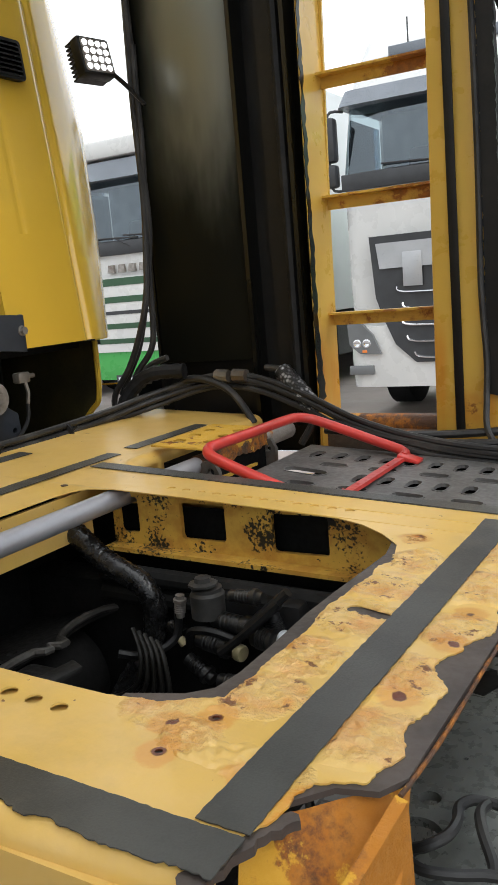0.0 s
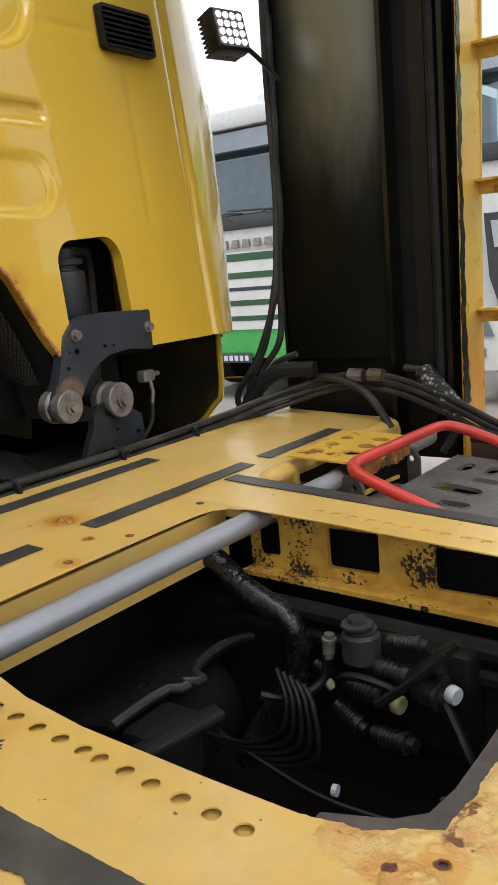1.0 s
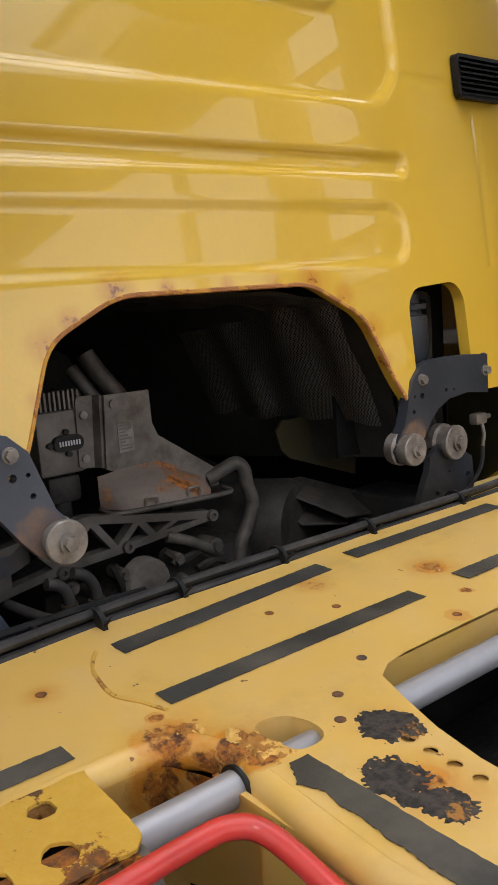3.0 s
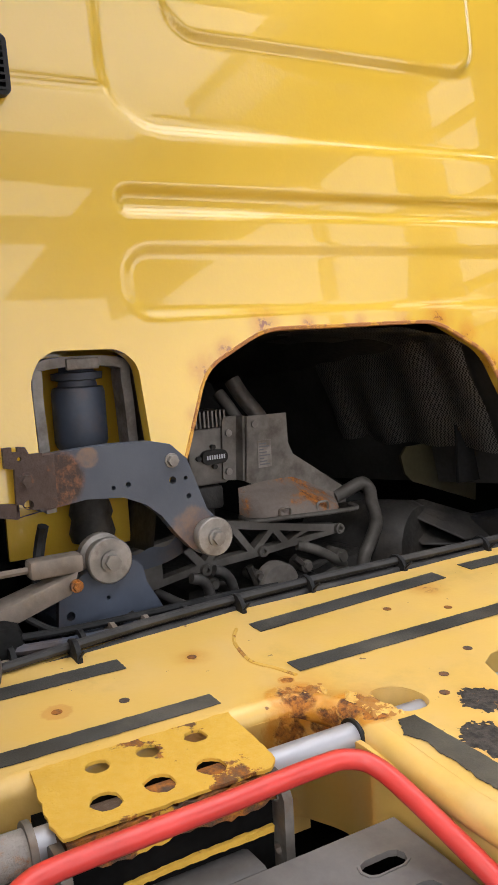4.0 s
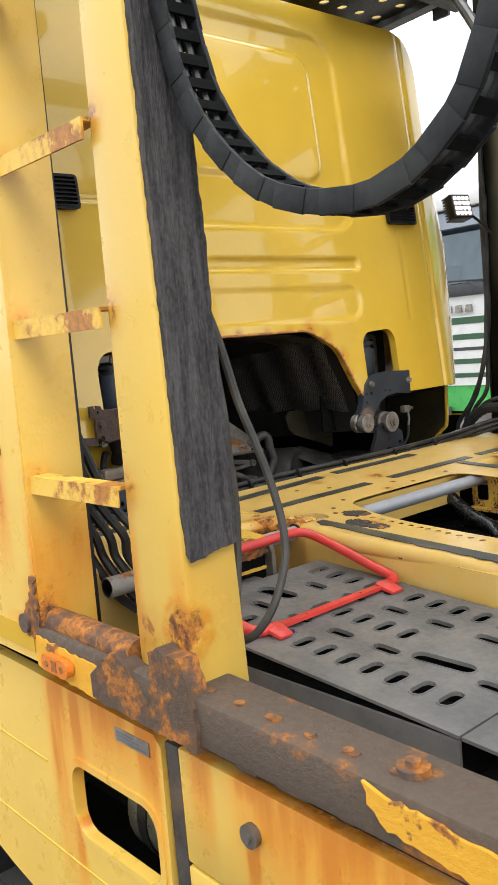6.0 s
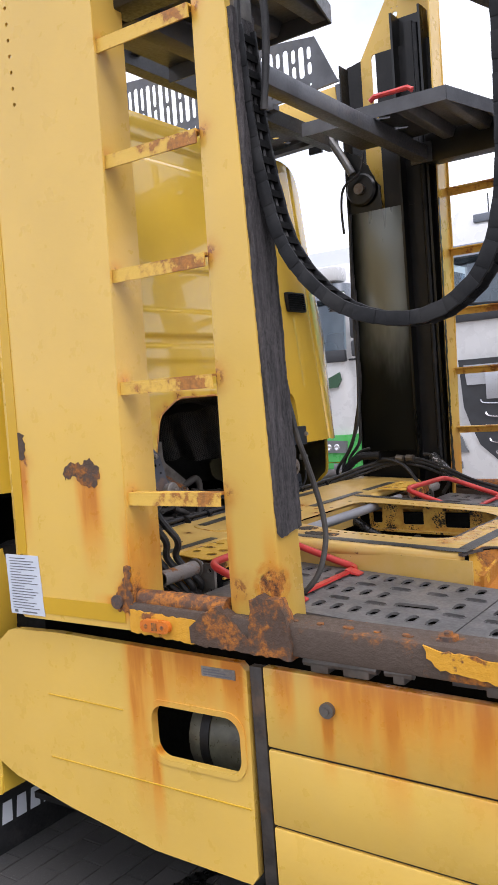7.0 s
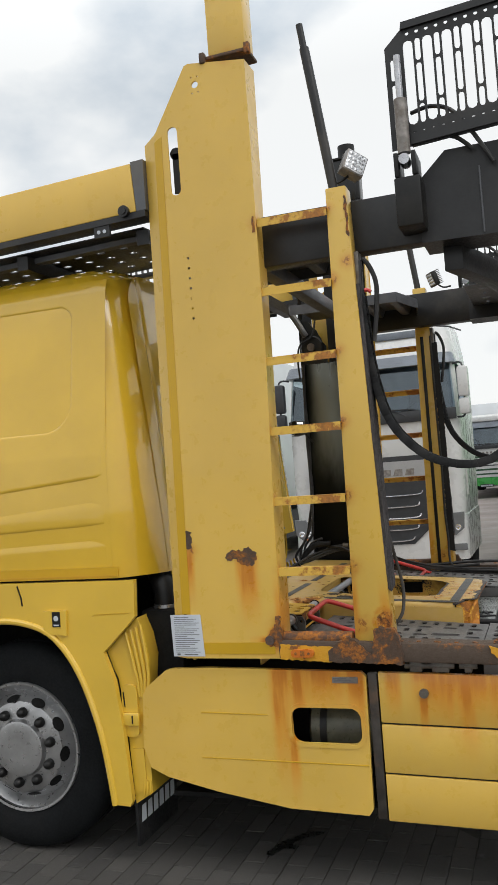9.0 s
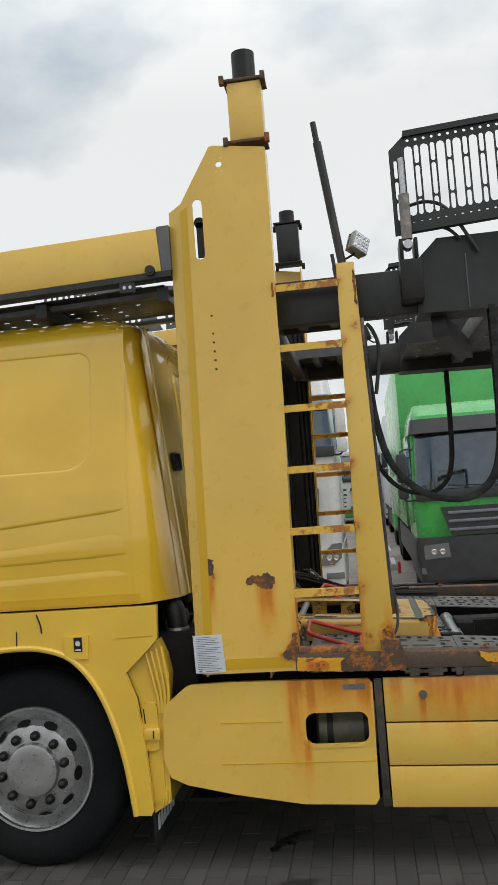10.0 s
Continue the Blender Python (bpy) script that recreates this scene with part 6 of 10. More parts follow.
        cyl(bm, (0.095 + bx, f(y), z), (0.104 + bx, f(y), z), r * 0.34, 6)
        part("bolt", bm, M_PIN, bush)
    for y, z in ((0.783, 1.379), (0.528, 1.377) if not mirror else (0.556, 1.375)):
        bm = B()
        cyl(bm, (0.094 + dx, f(y), z), (0.097 + dx, f(y), z), 0.013, 16)
        cyl(bm, (0.097 + dx, f(y), z), (0.106 + dx, f(y), z), 0.010, 6)
        part("bolt", bm, M_PIN if mirror or y > 0.6 else M_RUST, th)
    # air spring: bellows on a narrow piston
    bm = B()
    lathe(bm, (-0.06, f(0.676), 1.30) if not mirror else (-0.03, 1.815, 1.30), (0, 0, 1), [(0, 0.030), (0.09, 0.030), (0.10, 0.040), (0.108, 0.046), (0.116, 0.0485), (0.205, 0.0485), (0.213, 0.046), (0.216, 0.036), (0.226, 0.034), (0.228, 0.046), (0.240, 0.047), (0.242, 0.032), (0.262, 0.030), (0.264, 0.001)], 32)
    part("air_spring", bm, steel, th, "dark blue-grey air spring bellows")
    bm = B()
    lathe(bm, (-0.03, f(0.672), 1.235), (0, 0, 1), [(0, 0.038), (0.015, 0.042), (0.04, 0.036), (0.05, 0.040), (0.068, 0.036), (0.085, 0.028), (0.09, 0.001)], 20)
    part("piston", bm, M_CASTD, th, "sooty rubber piston")
    # the hoop is a folded channel round the opening
    bm = B()
    inner = [(0.594, 1.30), (0.590, 1.42), (0.588, 1.53), (0.606, 1.558), (0.735, 1.556), (0.750, 1.52), (0.756, 1.40), (0.758, 1.30)]
    ribbon_pts = spline([(-0.07 if mirror else -0.02, f(y), z) for y, z in inner], 4)
    rings_ = []
    for i, p in enumerate(ribbon_pts):
        t_ = (ribbon_pts[min(i + 1, len(ribbon_pts) - 1)] - ribbon_pts[max(i - 1, 0)]).normalized()
        n_ = t_.cross(Vector((1, 0, 0))).normalized() * 0.009
        rings_.append([bm.verts.new(p + n_ * a + Vector((b, 0, 0))) for a, b in ((-1, -0.035), (1, -0.035), (1, 0.014), (-1, 0.014))])
    for a, b in zip(rings_, rings_[1:]):
        for q in range(4):
            bm.faces.new((a[q], a[(q + 1) % 4], b[(q + 1) % 4], b[q]))
    part("hoop", bm, M_JOINT if mirror else M_PIN, th, "grey steel hoop behind the opening")
    bm = B()
    box(bm, -0.012 - (0.05 if mirror else 0), -0.05 if mirror else 0.0, *srt(0.64, 0.70), 1.546, 1.566, 0.003)
    part("hoop_bridge", bm, M_JOINT if mirror else M_PIN, th)
    # Yellow on the near side; black on the far, painting in that recess's shade.
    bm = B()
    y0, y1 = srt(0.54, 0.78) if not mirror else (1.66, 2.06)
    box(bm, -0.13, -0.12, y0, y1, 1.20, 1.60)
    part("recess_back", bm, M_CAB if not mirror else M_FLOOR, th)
    if mirror:
        # small level sensor with its drop rod
        bm = B()
        box(bm, 0.035, 0.060, 1.945, 1.985, 1.245, 1.272, 0.005)
        cyl(bm, (0.05, 1.985, 1.26), (0.05, 2.005, 1.26), 0.006, 8)
        tube(bm, [(0.055, 1.968, 1.25), (0.058, 1.972, 1.22), (0.055, 1.968, 1.19)], 0.005, 6)
        part("level_sensor", bm, M_DULL, th, "small grey level sensor")
        bm = B()
        tube(bm, spline([(0.055, 1.968, 1.192), (0.06, 1.955, 1.15), (0.065, 1.91, 1.115), (0.07, 1.86, 1.10), (0.07, 1.80, 1.085)], 5), 0.005, 7)
        part("sensor_lead", bm, M_RUBBER, th)
        return
    # levelling valve and its lever
    bm = B()
    hexa(bm, [(0.05, f(0.42), 1.135), (0.10, f(0.42), 1.125), (0.10, f(0.585), 1.178), (0.05, f(0.585), 1.180), (0.05, f(0.42), 1.168), (0.10, f(0.42), 1.160), (0.10, f(0.600), 1.216), (0.05, f(0.600), 1.216)], 0.004)
    part("sensor_lever", bm, M_TAN, th, "dusty tan levelling lever")
    bm = B()
    box(bm, 0.06, 0.098, *srt(0.52, 0.61), 1.212, 1.244, 0.007)
    cyl(bm, (0.08, f(0.46), 1.228), (0.08, f(0.52), 1.228), 0.006, 8)
    part("levelling_valve", bm, M_TAN, th)
    bm = B()
    cyl(bm, (0.098, f(0.592), 1.193), (0.108, f(0.592), 1.193), 0.011, 12)
    cyl(bm, (0.108, f(0.592), 1.193), (0.114, f(0.592), 1.193), 0.008, 6)
    part("bolt", bm, M_RUST, th)
    bm = B()
    tube(bm, spline([(0.05 + dx, f(0.56), 1.29), (0.04 + dx, f(0.555), 1.26), (0.05 + dx, f(0.545), 1.225), (0.05 + dx, f(0.54), 1.19)], 4), 0.010, 8)
    tube(bm, spline([(0.07 + dx, f(0.70), 1.115), (0.09 + dx, f(0.62), 1.10), (0.10 + dx, f(0.55), 1.125), (0.09 + dx, f(0.50), 1.16)], 5), 0.006, 7)
    part("air_line", bm, M_RUBBER, th)


# ---- engine and gearbox seen under the cab ----
M_ALU = plain("dirty_cast_alloy", (0.20, 0.182, 0.164), 0.6, 0.3, 0.35, 14, 0.3, (0.07, 0.055, 0.04))
M_CAST = plain("sooty_casting", (0.105, 0.096, 0.086), 0.6, 0.3, 0.35, 14, 0.3, (0.045, 0.038, 0.031))
M_CASTD = plain("black_casting", (0.028, 0.026, 0.024), 0.62, 0.2, 0.4, 18, 0.4, (0.055, 0.046, 0.038))
M_HOOD = rusty("dusty_hood", (0.17, 0.14, 0.12), 0.58)
M_OLDHOSE = plain("dusty_coolant_hose", (0.055, 0.052, 0.050), 0.6, 0, 0.3, 20, 0.2, (0.11, 0.10, 0.09))
cab_mount(False)
cab_mount(True)
eng = thing("gearbox", "grimy cast gearbox and engine end under the cab", "gearbox", (-0.5, 1.27, 0.6))
bm = B()
box(bm, -1.3, -0.25, 0.95, 1.50, 0.55, 1.04, 0.04)
cyl(bm, (-0.6, 1.20, 0.86), (-0.19, 1.18, 0.88), 0.22, 24, 0.17)
cyl(bm, (-0.16, 1.27, 0.80), (0.3, 1.27, 0.72), 0.06, 16)
part("casing", bm, M_CASTD, eng)
# ribs, bosses and bolts on the casing's end
for y, z, r in ((1.06, 0.985, 0.010), (1.10, 1.055, 0.009), (1.23, 1.055, 0.010), (1.30, 0.99, 0.010), (1.24, 1.01, 0.007), (1.03, 1.035, 0.008), (1.33, 1.06, 0.012), (0.985, 1.06, 0.010)):
    bm = B()
    cyl(bm, (-0.23, y, z), (-0.175, y, z), r * 1.5, 12)
    cyl(bm, (-0.175, y, z), (-0.165, y, z), r, 6)
    part("casing_bolt", bm, M_CAST, eng)
for pts in ([(1.08, 1.08), (1.10, 1.02), (1.09, 0.96)], [(1.20, 1.08), (1.24, 1.05), (1.29, 1.06)], [(1.28, 1.02), (1.33, 1.03), (1.37, 1.01)]):
    bm = B()
    tube(bm, spline([(-0.182, y, z) for y, z in pts], 5), 0.009, 6)
    part("casing_rib", bm, M_CASTD, eng)
# guard plate: bent sheet with a flange, screws and a label
bm = B()
guard = [(1.145, 1.409), (1.253, 1.408), (1.254, 1.337), (1.266, 1.308), (1.325, 1.268), (1.419, 1.203), (1.416, 1.168), (1.147, 1.176), (1.162, 1.244), (1.134, 1.256)]
plate(bm, guard, -0.274, -0.266, "x")
hexa(bm, [(-0.274, 1.129, 1.259), (-0.274, 1.146, 1.255), (-0.266, 1.146, 1.255), (-0.298, 1.121, 1.260), (-0.274, 1.138, 1.411), (-0.274, 1.146, 1.409), (-0.266, 1.146, 1.409), (-0.298, 1.132, 1.411)])
plate(bm, [(1.094, 1.404), (1.100, 1.411), (1.134, 1.411), (1.124, 1.260), (1.095, 1.262), (1.088, 1.268)], -0.300, -0.294, "x")
part("guard_plate", bm, M_ALU, eng, "grey sheet guard plate bent to a flange")
for x, y, z in ((-0.266, 1.163, 1.389), (-0.294, 1.108, 1.372), (-0.294, 1.103, 1.282)):
    bm = B()
    cyl(bm, (x, y, z), (x + 0.005, y, z), 0.0085, 14)
    part("screw", bm, M_PIN, eng)
bm = B()
box(bm, -0.2655, -0.264, 1.168, 1.205, 1.285, 1.349)
lab = part("paper_label", bm, M_PIN, eng, "faded printed label")
bm = B()
for i in range(8):
    box(bm, -0.2641, -0.2632, 1.172, 1.200 - 0.008 * (i % 3), 1.291 + 0.007 * i, 1.294 + 0.007 * i)
part("print", bm, M_INK, lab)
# pressed hood below it: a shallow dome on a rolled lip
bm = B()
rows_ = []
for j in range(9):
    v = j / 8
    row = []
    for i in range(17):
        u = i / 16
        y = 1.108 + 0.270 * u
        top = 1.246 + 0.012 * math.sin(u * 3.1) - 0.040 * max(0, u - 0.55) / 0.45
        z = 1.178 - 0.008 * u + (top - 1.178) * v
        bulge = 0.075 * math.sin(min(1, v * 1.15) * math.pi * 0.5 + 1.57) ** 1.0 * (1 - (2 * u - 1) ** 6) if v < 1 else 0
        row.append(bm.verts.new((-0.262 + max(0, bulge) + 0.004 * noise.noise(Vector((y * 20, z * 20, 3))), y, z)))
    rows_.append(row)
for a, b in zip(rows_, rows_[1:]):
    for i in range(16):
        bm.faces.new((a[i], a[i + 1], b[i + 1], b[i]))
part("hood", bm, M_HOOD, eng, "rust-brown pressed hood", 60)
bm = B()
tube(bm, spline([(-0.24, 1.098, 1.182), (-0.195, 1.105, 1.178), (-0.185, 1.20, 1.174), (-0.185, 1.32, 1.169), (-0.195, 1.395, 1.166), (-0.24, 1.41, 1.168)], 5), 0.006, 8)
part("hood_lip", bm, M_CAST, eng)
for y in (1.185, 1.290):
    bm = B()
    tube(bm, spline([(-0.188, y - 0.014, 1.180), (-0.186, y - 0.012, 1.196), (-0.184, y + 0.012, 1.196), (-0.186, y + 0.014, 1.178)], 4), 0.003, 6)
    part("spring_clip", bm, M_DULL, eng)
# heater with fins and badge
bm = B()
box(bm, -0.42, -0.30, 1.005, 1.108, 1.255, 1.388, 0.008)
part("heater_box", bm, M_ALU, eng, "grey auxiliary heater box")
for i in range(9):
    bm = B()
    box(bm, -0.40, -0.300, 1.018 + 0.0105 * i, 1.0225 + 0.0105 * i, 1.389, 1.427)
    part("cooling_fin", bm, M_ALU, eng)
bm = B()
plate(bm, rrect(1.034, 1.100, 1.305, 1.337, 0.015, 6), -0.300, -0.286, "x")
soften(bm, 0.003, 2, 0.9)
for y, z in ((1.028, 1.320), (1.066, 1.344), (1.068, 1.298)):
    cyl(bm, (-0.300, y, z), (-0.290, y, z), 0.006, 10)
plug = part("heater_badge", bm, M_BLACK, eng, "black rounded cover with white bars")
bm = B()
for i in range(8):
    box(bm, -0.2865, -0.2855, 1.045 + 0.0062 * i, 1.0487 + 0.0062 * i, 1.316, 1.326)
part("print", bm, M_LABEL, plug)
bm = B()
box(bm, -0.40, -0.305, 1.02, 1.095, 1.195, 1.252, 0.01)
cyl(bm, (-0.34, 1.06, 1.14), (-0.34, 1.06, 1.20), 0.022, 14)
part("heater_pump", bm, M_CASTD, eng)
for pts, r, m in (([(-0.40, 1.185, 1.49), (-0.38, 1.20, 1.45), (-0.35, 1.225, 1.40), (-0.33, 1.235, 1.36)], 0.020, M_DULL), ([(-0.42, 1.155, 1.46), (-0.40, 1.168, 1.43), (-0.38, 1.185, 1.39)], 0.016, M_DULL),
                  ([(-0.27, 1.385, 1.185), (-0.262, 1.425, 1.200), (-0.255, 1.458, 1.212), (-0.25, 1.478, 1.195), (-0.25, 1.484, 1.16), (-0.25, 1.497, 1.11), (-0.25, 1.475, 1.06), (-0.25, 1.452, 1.02), (-0.25, 1.44, 0.96)], 0.017, M_CAST),
                  ([(-0.17, 0.930, 1.084), (-0.17, 0.955, 1.074), (-0.17, 0.970, 1.050), (-0.17, 0.977, 1.00), (-0.17, 0.98, 0.95)], 0.012, M_OLDHOSE), ([(-0.17, 0.985, 1.092), (-0.17, 1.010, 1.080), (-0.17, 1.028, 1.050), (-0.17, 1.032, 0.995), (-0.17, 1.035, 0.95)], 0.012, M_OLDHOSE),
                  ([(-0.19, 1.215, 1.105), (-0.18, 1.26, 1.088), (-0.18, 1.31, 1.058), (-0.19, 1.345, 1.035)], 0.012, M_CAST),
                  ([(-0.5, 1.5, 1.18), (-0.35, 1.7, 1.05), (-0.2, 1.95, 1.0)], 0.03, M_DARKSTEEL), ([(-0.20, 0.86, 1.06), (-0.12, 0.92, 1.03), (-0.08, 1.02, 1.02), (-0.05, 1.10, 1.03), (0.02, 1.20, 1.06)], 0.010, M_OLDHOSE)):
    bm = B()
    tube(bm, spline(pts, 6), r, 12)
    part("pipe", bm, m, eng)
for y, z in ((0.972, 1.035), (1.029, 1.03)):
    bm = B()
    lathe(bm, (-0.17, y, z), (0, 0.1, -1), [(0, 0.012), (0, 0.0165), (0.008, 0.0165), (0.012, 0.0145), (0.024, 0.0145), (0.024, 0.012)], 14)
    part("hose_clamp", bm, M_DULL, eng)
# cast truss: two rails meeting at the far end, webbed between
bm = B()
hi_l = [(0.855, 1.158), (0.95, 1.172), (1.04, 1.181), (1.153, 1.160), (1.245, 1.143), (1.330, 1.130)]
lo_l = [(0.851, 1.078), (0.91, 1.088), (0.973, 1.097), (1.096, 1.104), (1.215, 1.114), (1.330, 1.124)]
t_ = 0.0075
outer_l = [(y, z + t_) for y, z in hi_l] + [(1.348, 1.127)] + [(y, z - t_) for y, z in reversed(lo_l)] + [(0.80, 1.055), (0.80, 1.160)]
gaps = [[(0.872, 1.090), (0.955, 1.104), (0.912, 1.152), (0.872, 1.148)], [(0.974, 1.110), (1.024, 1.168), (0.950, 1.160), (0.932, 1.154)],
        [(0.992, 1.108), (1.082, 1.113), (1.042, 1.166)], [(1.098, 1.116), (1.138, 1.153), (1.060, 1.168)], [(1.115, 1.114), (1.172, 1.119), (1.150, 1.146)], [(1.190, 1.121), (1.228, 1.137), (1.168, 1.148)], [(1.212, 1.122), (1.296, 1.126), (1.246, 1.134)]]
plate(bm, outer_l, -0.215, -0.187, "x", gaps)
soften(bm, 0.002, 1, 0.9)
truss = part("cast_truss", bm, M_CAST, eng, "webbed cast alloy cross member")
for y, z in ((0.973, 1.092), (1.119, 1.108), (1.332, 1.127)):
    bm = B()
    lathe(bm, (-0.187, y, z), (1, 0, 0), [(0, 0.013), (0.010, 0.012), (0.010, 0.006), (0.002, 0.005), (0.002, 0.001)], 14)
    part("boss", bm, M_CAST, truss)
bm = B()
lathe(bm, (-0.165, 1.148, 1.03), (1, 0, 0), [(-0.03, 0.05), (0, 0.05), (0.006, 0.046), (0.008, 0.001)], 32)
part("round_cover", bm, M_ALU, eng, "plain round alloy cover")
# dark drum and splash sheets towards the far side
bm = B()
lathe(bm, (-0.55, 1.52, 1.0), (0.9, 0.35, 0.05), [(0, 0.10), (0.02, 0.125), (0.30, 0.125), (0.33, 0.11), (0.335, 0.02)], 28)
part("silencer_drum", bm, M_CASTD, eng)
for quad in (((-0.30, 1.585, 1.124), (-0.28, 1.675, 1.133), (-0.10, 1.90, 1.035), (-0.14, 1.69, 1.045)), ((-0.32, 1.60, 1.075), (-0.26, 1.70, 1.06), (-0.16, 1.72, 1.02), (-0.22, 1.62, 1.03))):
    bm = B()
    n_ = Vector((0.15, 0.1, 1)).normalized() * 0.006
    hexa(bm, [Vector(p) for p in quad] + [Vector(p) + n_ for p in quad], 0.002)
    part("splash_shield", bm, M_CASTD, eng)
bm = B()
plate(bm, [(1.62, 1.285), (1.60, 1.262), (1.612, 1.215), (1.64, 1.19), (1.86, 1.11), (1.88, 1.29)], -0.275, -0.267, "x")
part("tunnel_flank", bm, plain("olive_flank", (0.040, 0.034, 0.014), 0.5, 0, 0.3, 10, 0.2, (0.03, 0.028, 0.02)), eng, "dark olive flank plate")


# ---- mudguards, front wheels ----
def mudguard(mirror):
    f = (lambda v: 2 * C - v) if mirror else (lambda v: v)
    th = thing("mudguard", "glossy yellow front mudguard with a ribbed rear edge", "mudguard", (-0.5, f(0.1), 0.3), "front mudguards")
    arch = [(-0.197, 0.298), (-0.212, 0.42), (-0.232, 0.55), (-0.262, 0.68), (-0.312, 0.83), (-0.37, 0.945), (-0.44, 1.035), (-0.52, 1.095), (-0.64, 1.130), (-0.75, 1.138), (-0.88, 1.130), (-1.0, 1.10), (-1.12, 1.03), (-1.22, 0.93), (-1.28, 0.80), (-1.32, 0.62)]
    back = [(-1.6, 0.62), (-1.6, 1.318), (-0.03, 1.318), (-0.038, 1.153), (-0.08, 1.11), (-0.211, 0.989), (-0.165, 0.86), (-0.135, 0.64), (-0.112, 0.32), (-0.125, 0.295)]
    if mirror:
        back = [(x - 0.165 if x > -0.10 else x, z) for x, z in back]
    bm = B()
    plate(bm, arch + back, f(0.0), f(0.03), "y")
    soften(bm, 0.010, 3, 0.9)
    part("outer_skin", bm, M_CAB, th)
    # Black sheet over the yellow inner side, for the shade in there.
    bm = B()
    plate(bm, [(x, z) for x, z in arch + back[:8]], f(0.0325), f(0.038), "y")
    part("inner_liner", bm, M_FLOOR, th, "black sheet darkening the inside of the mudguard")
    # Upright black sheet added to stop daylight through the arch.
    bm = B()
    y0, y1 = sorted((f(0.48), f(0.50)))
    box(bm, -1.40, -0.12, y0, y1, 0.42, 1.298)
    part("inner_wing", bm, M_FLOOR, th, "black sheet added to block daylight through the wheel arch")
    bm = B()
    tube(bm, spline([(x - 0.004, f(0.002), z) for x, z in arch], 4), 0.016, 10)
    part("arch_flange", bm, M_CAB, th)
    bm = B()
    rib = [(-0.225, 0.985), (-0.10, 1.10), (-0.05, 1.14), (-0.018, 1.06), (0.0, 0.96), (-0.012, 0.86), (-0.03, 0.70), (-0.03, 0.345), (-0.117, 0.292), (-0.135, 0.64), (-0.165, 0.86)]
    if mirror:
        rib = [(x - 0.08, z - 0.10) for x, z in rib]
    plate(bm, rib, f(0.045), f(0.42), "y")
    soften(bm, 0.006, 2, 0.9)
    part("rear_flank", bm, M_CAB, th, "dusty yellow inner flank")
    for i in range(4):
        bm = B()
        tube(bm, spline([(-0.112 + 0.026 * i, f(0.043), 1.075 + 0.012 * i), (-0.088 + 0.025 * i, f(0.041), 0.97), (-0.066 + 0.019 * i, f(0.041), 0.86), (-0.062 + 0.012 * i, f(0.043), 0.78)], 6), 0.0085, 8)
        part("rib", bm, M_CAB, th)
    for i in range(3):
        bm = B()
        tube(bm, spline([(-0.066 + 0.015 * i, f(0.044), 0.40), (-0.070 + 0.015 * i, f(0.042), 0.36), (-0.076 + 0.015 * i, f(0.044), 0.325 + 0.006 * i)], 4), 0.006, 8)
        part("rib", bm, M_CAB, th)
    bm = B()
    plate(bm, rrect(-0.148, -0.070, 0.60, 0.835, 0.025, 4), f(0.030), f(0.046), "y")
    soften(bm, 0.006, 2, 0.9)
    boss = part("raised_panel", bm, M_CAB, th)
    bm = B()
    plate(bm, [(-0.136, 0.735), (-0.131, 0.735), (-0.136, 0.805), (-0.141, 0.805)], f(0.0275), f(0.0298), "y")
    part("slit", bm, M_FLOOR, boss, "dark slit")
    bm = B()
    box(bm, -0.143, -0.060, min(f(0.012), f(0.030)), max(f(0.012), f(0.030)), 0.655, 0.712, 0.004)
    clip = part("clip", bm, M_CAB, th)
    bm = B()
    box(bm, -0.094, -0.088, min(f(0.010), f(0.0118)), max(f(0.010), f(0.0118)), 0.665, 0.702)
    part("clip_slot", bm, M_FLOOR, clip, "dark slot")
    bm = B()
    plate(bm, [(-0.118, 0.335), (-0.055, 0.365), (-0.058, 0.545), (-0.128, 0.545)], f(0.040), f(0.046), "y")
    soften(bm, 0.003, 2, 0.9)
    part("lower_panel", bm, M_CAB, th)
    bm = B()
    plate(bm, [(-0.255, 1.155), (-0.255, 1.160), (-0.245, 1.166), (-0.06, 1.172), (-0.06, 1.167), (-0.243, 1.161)], f(-0.0012), f(0.0), "y")
    part("pressed_line", bm, M_STRIPE, th)
    bm = B()
    plate(bm, [(-0.515, 1.075), (-0.392, 1.072), (-0.386, 1.188), (-0.513, 1.185)], f(-0.012), f(0.004), "y")
    soften(bm, 0.004, 2, 0.9)
    sq = part("access_flap", bm, M_CAB, th)
    bm = B()
    y0, y1 = sorted((f(-0.0155), f(-0.0125)))
    box(bm, -0.462, -0.420, y0, y1, 1.112, 1.182)
    st = part("sticker", bm, M_BLACK, sq, "small black warning sticker")
    bm = B()
    y0, y1 = sorted((f(-0.0165), f(-0.0150)))
    cyl(bm, (-0.441, f(-0.0165), 1.152), (-0.441, f(-0.015), 1.152), 0.013, 14)
    box(bm, -0.455, -0.427, y0, y1, 1.117, 1.124)
    part("sticker_mark", bm, M_LABEL, st)
    bm = B()
    rows_ = []
    for x, z in arch:
        rows_.append([bm.verts.new((x, f(0.03), z)), bm.verts.new((x, f(0.48), z))])
    for a, b in zip(rows_, rows_[1:]):
        bm.faces.new((a[0], a[1], b[1], b[0]))
    part("wheel_arch_liner", bm, M_FLOOR, th)
    bm = B()
    tube(bm, [(-0.632, f(0.0), 1.21), (-0.636, f(-0.001), 1.25), (-0.655, f(0.0), 1.305)], 0.004, 6)
    part("shut_line", bm, M_FLOOR, th)
    bm = B()
    tube(bm, [(-0.768, f(-0.001), 1.14), (-0.764, f(-0.001), 1.225)], 0.003, 6)
    part("shut_line", bm, M_FLOOR, th)
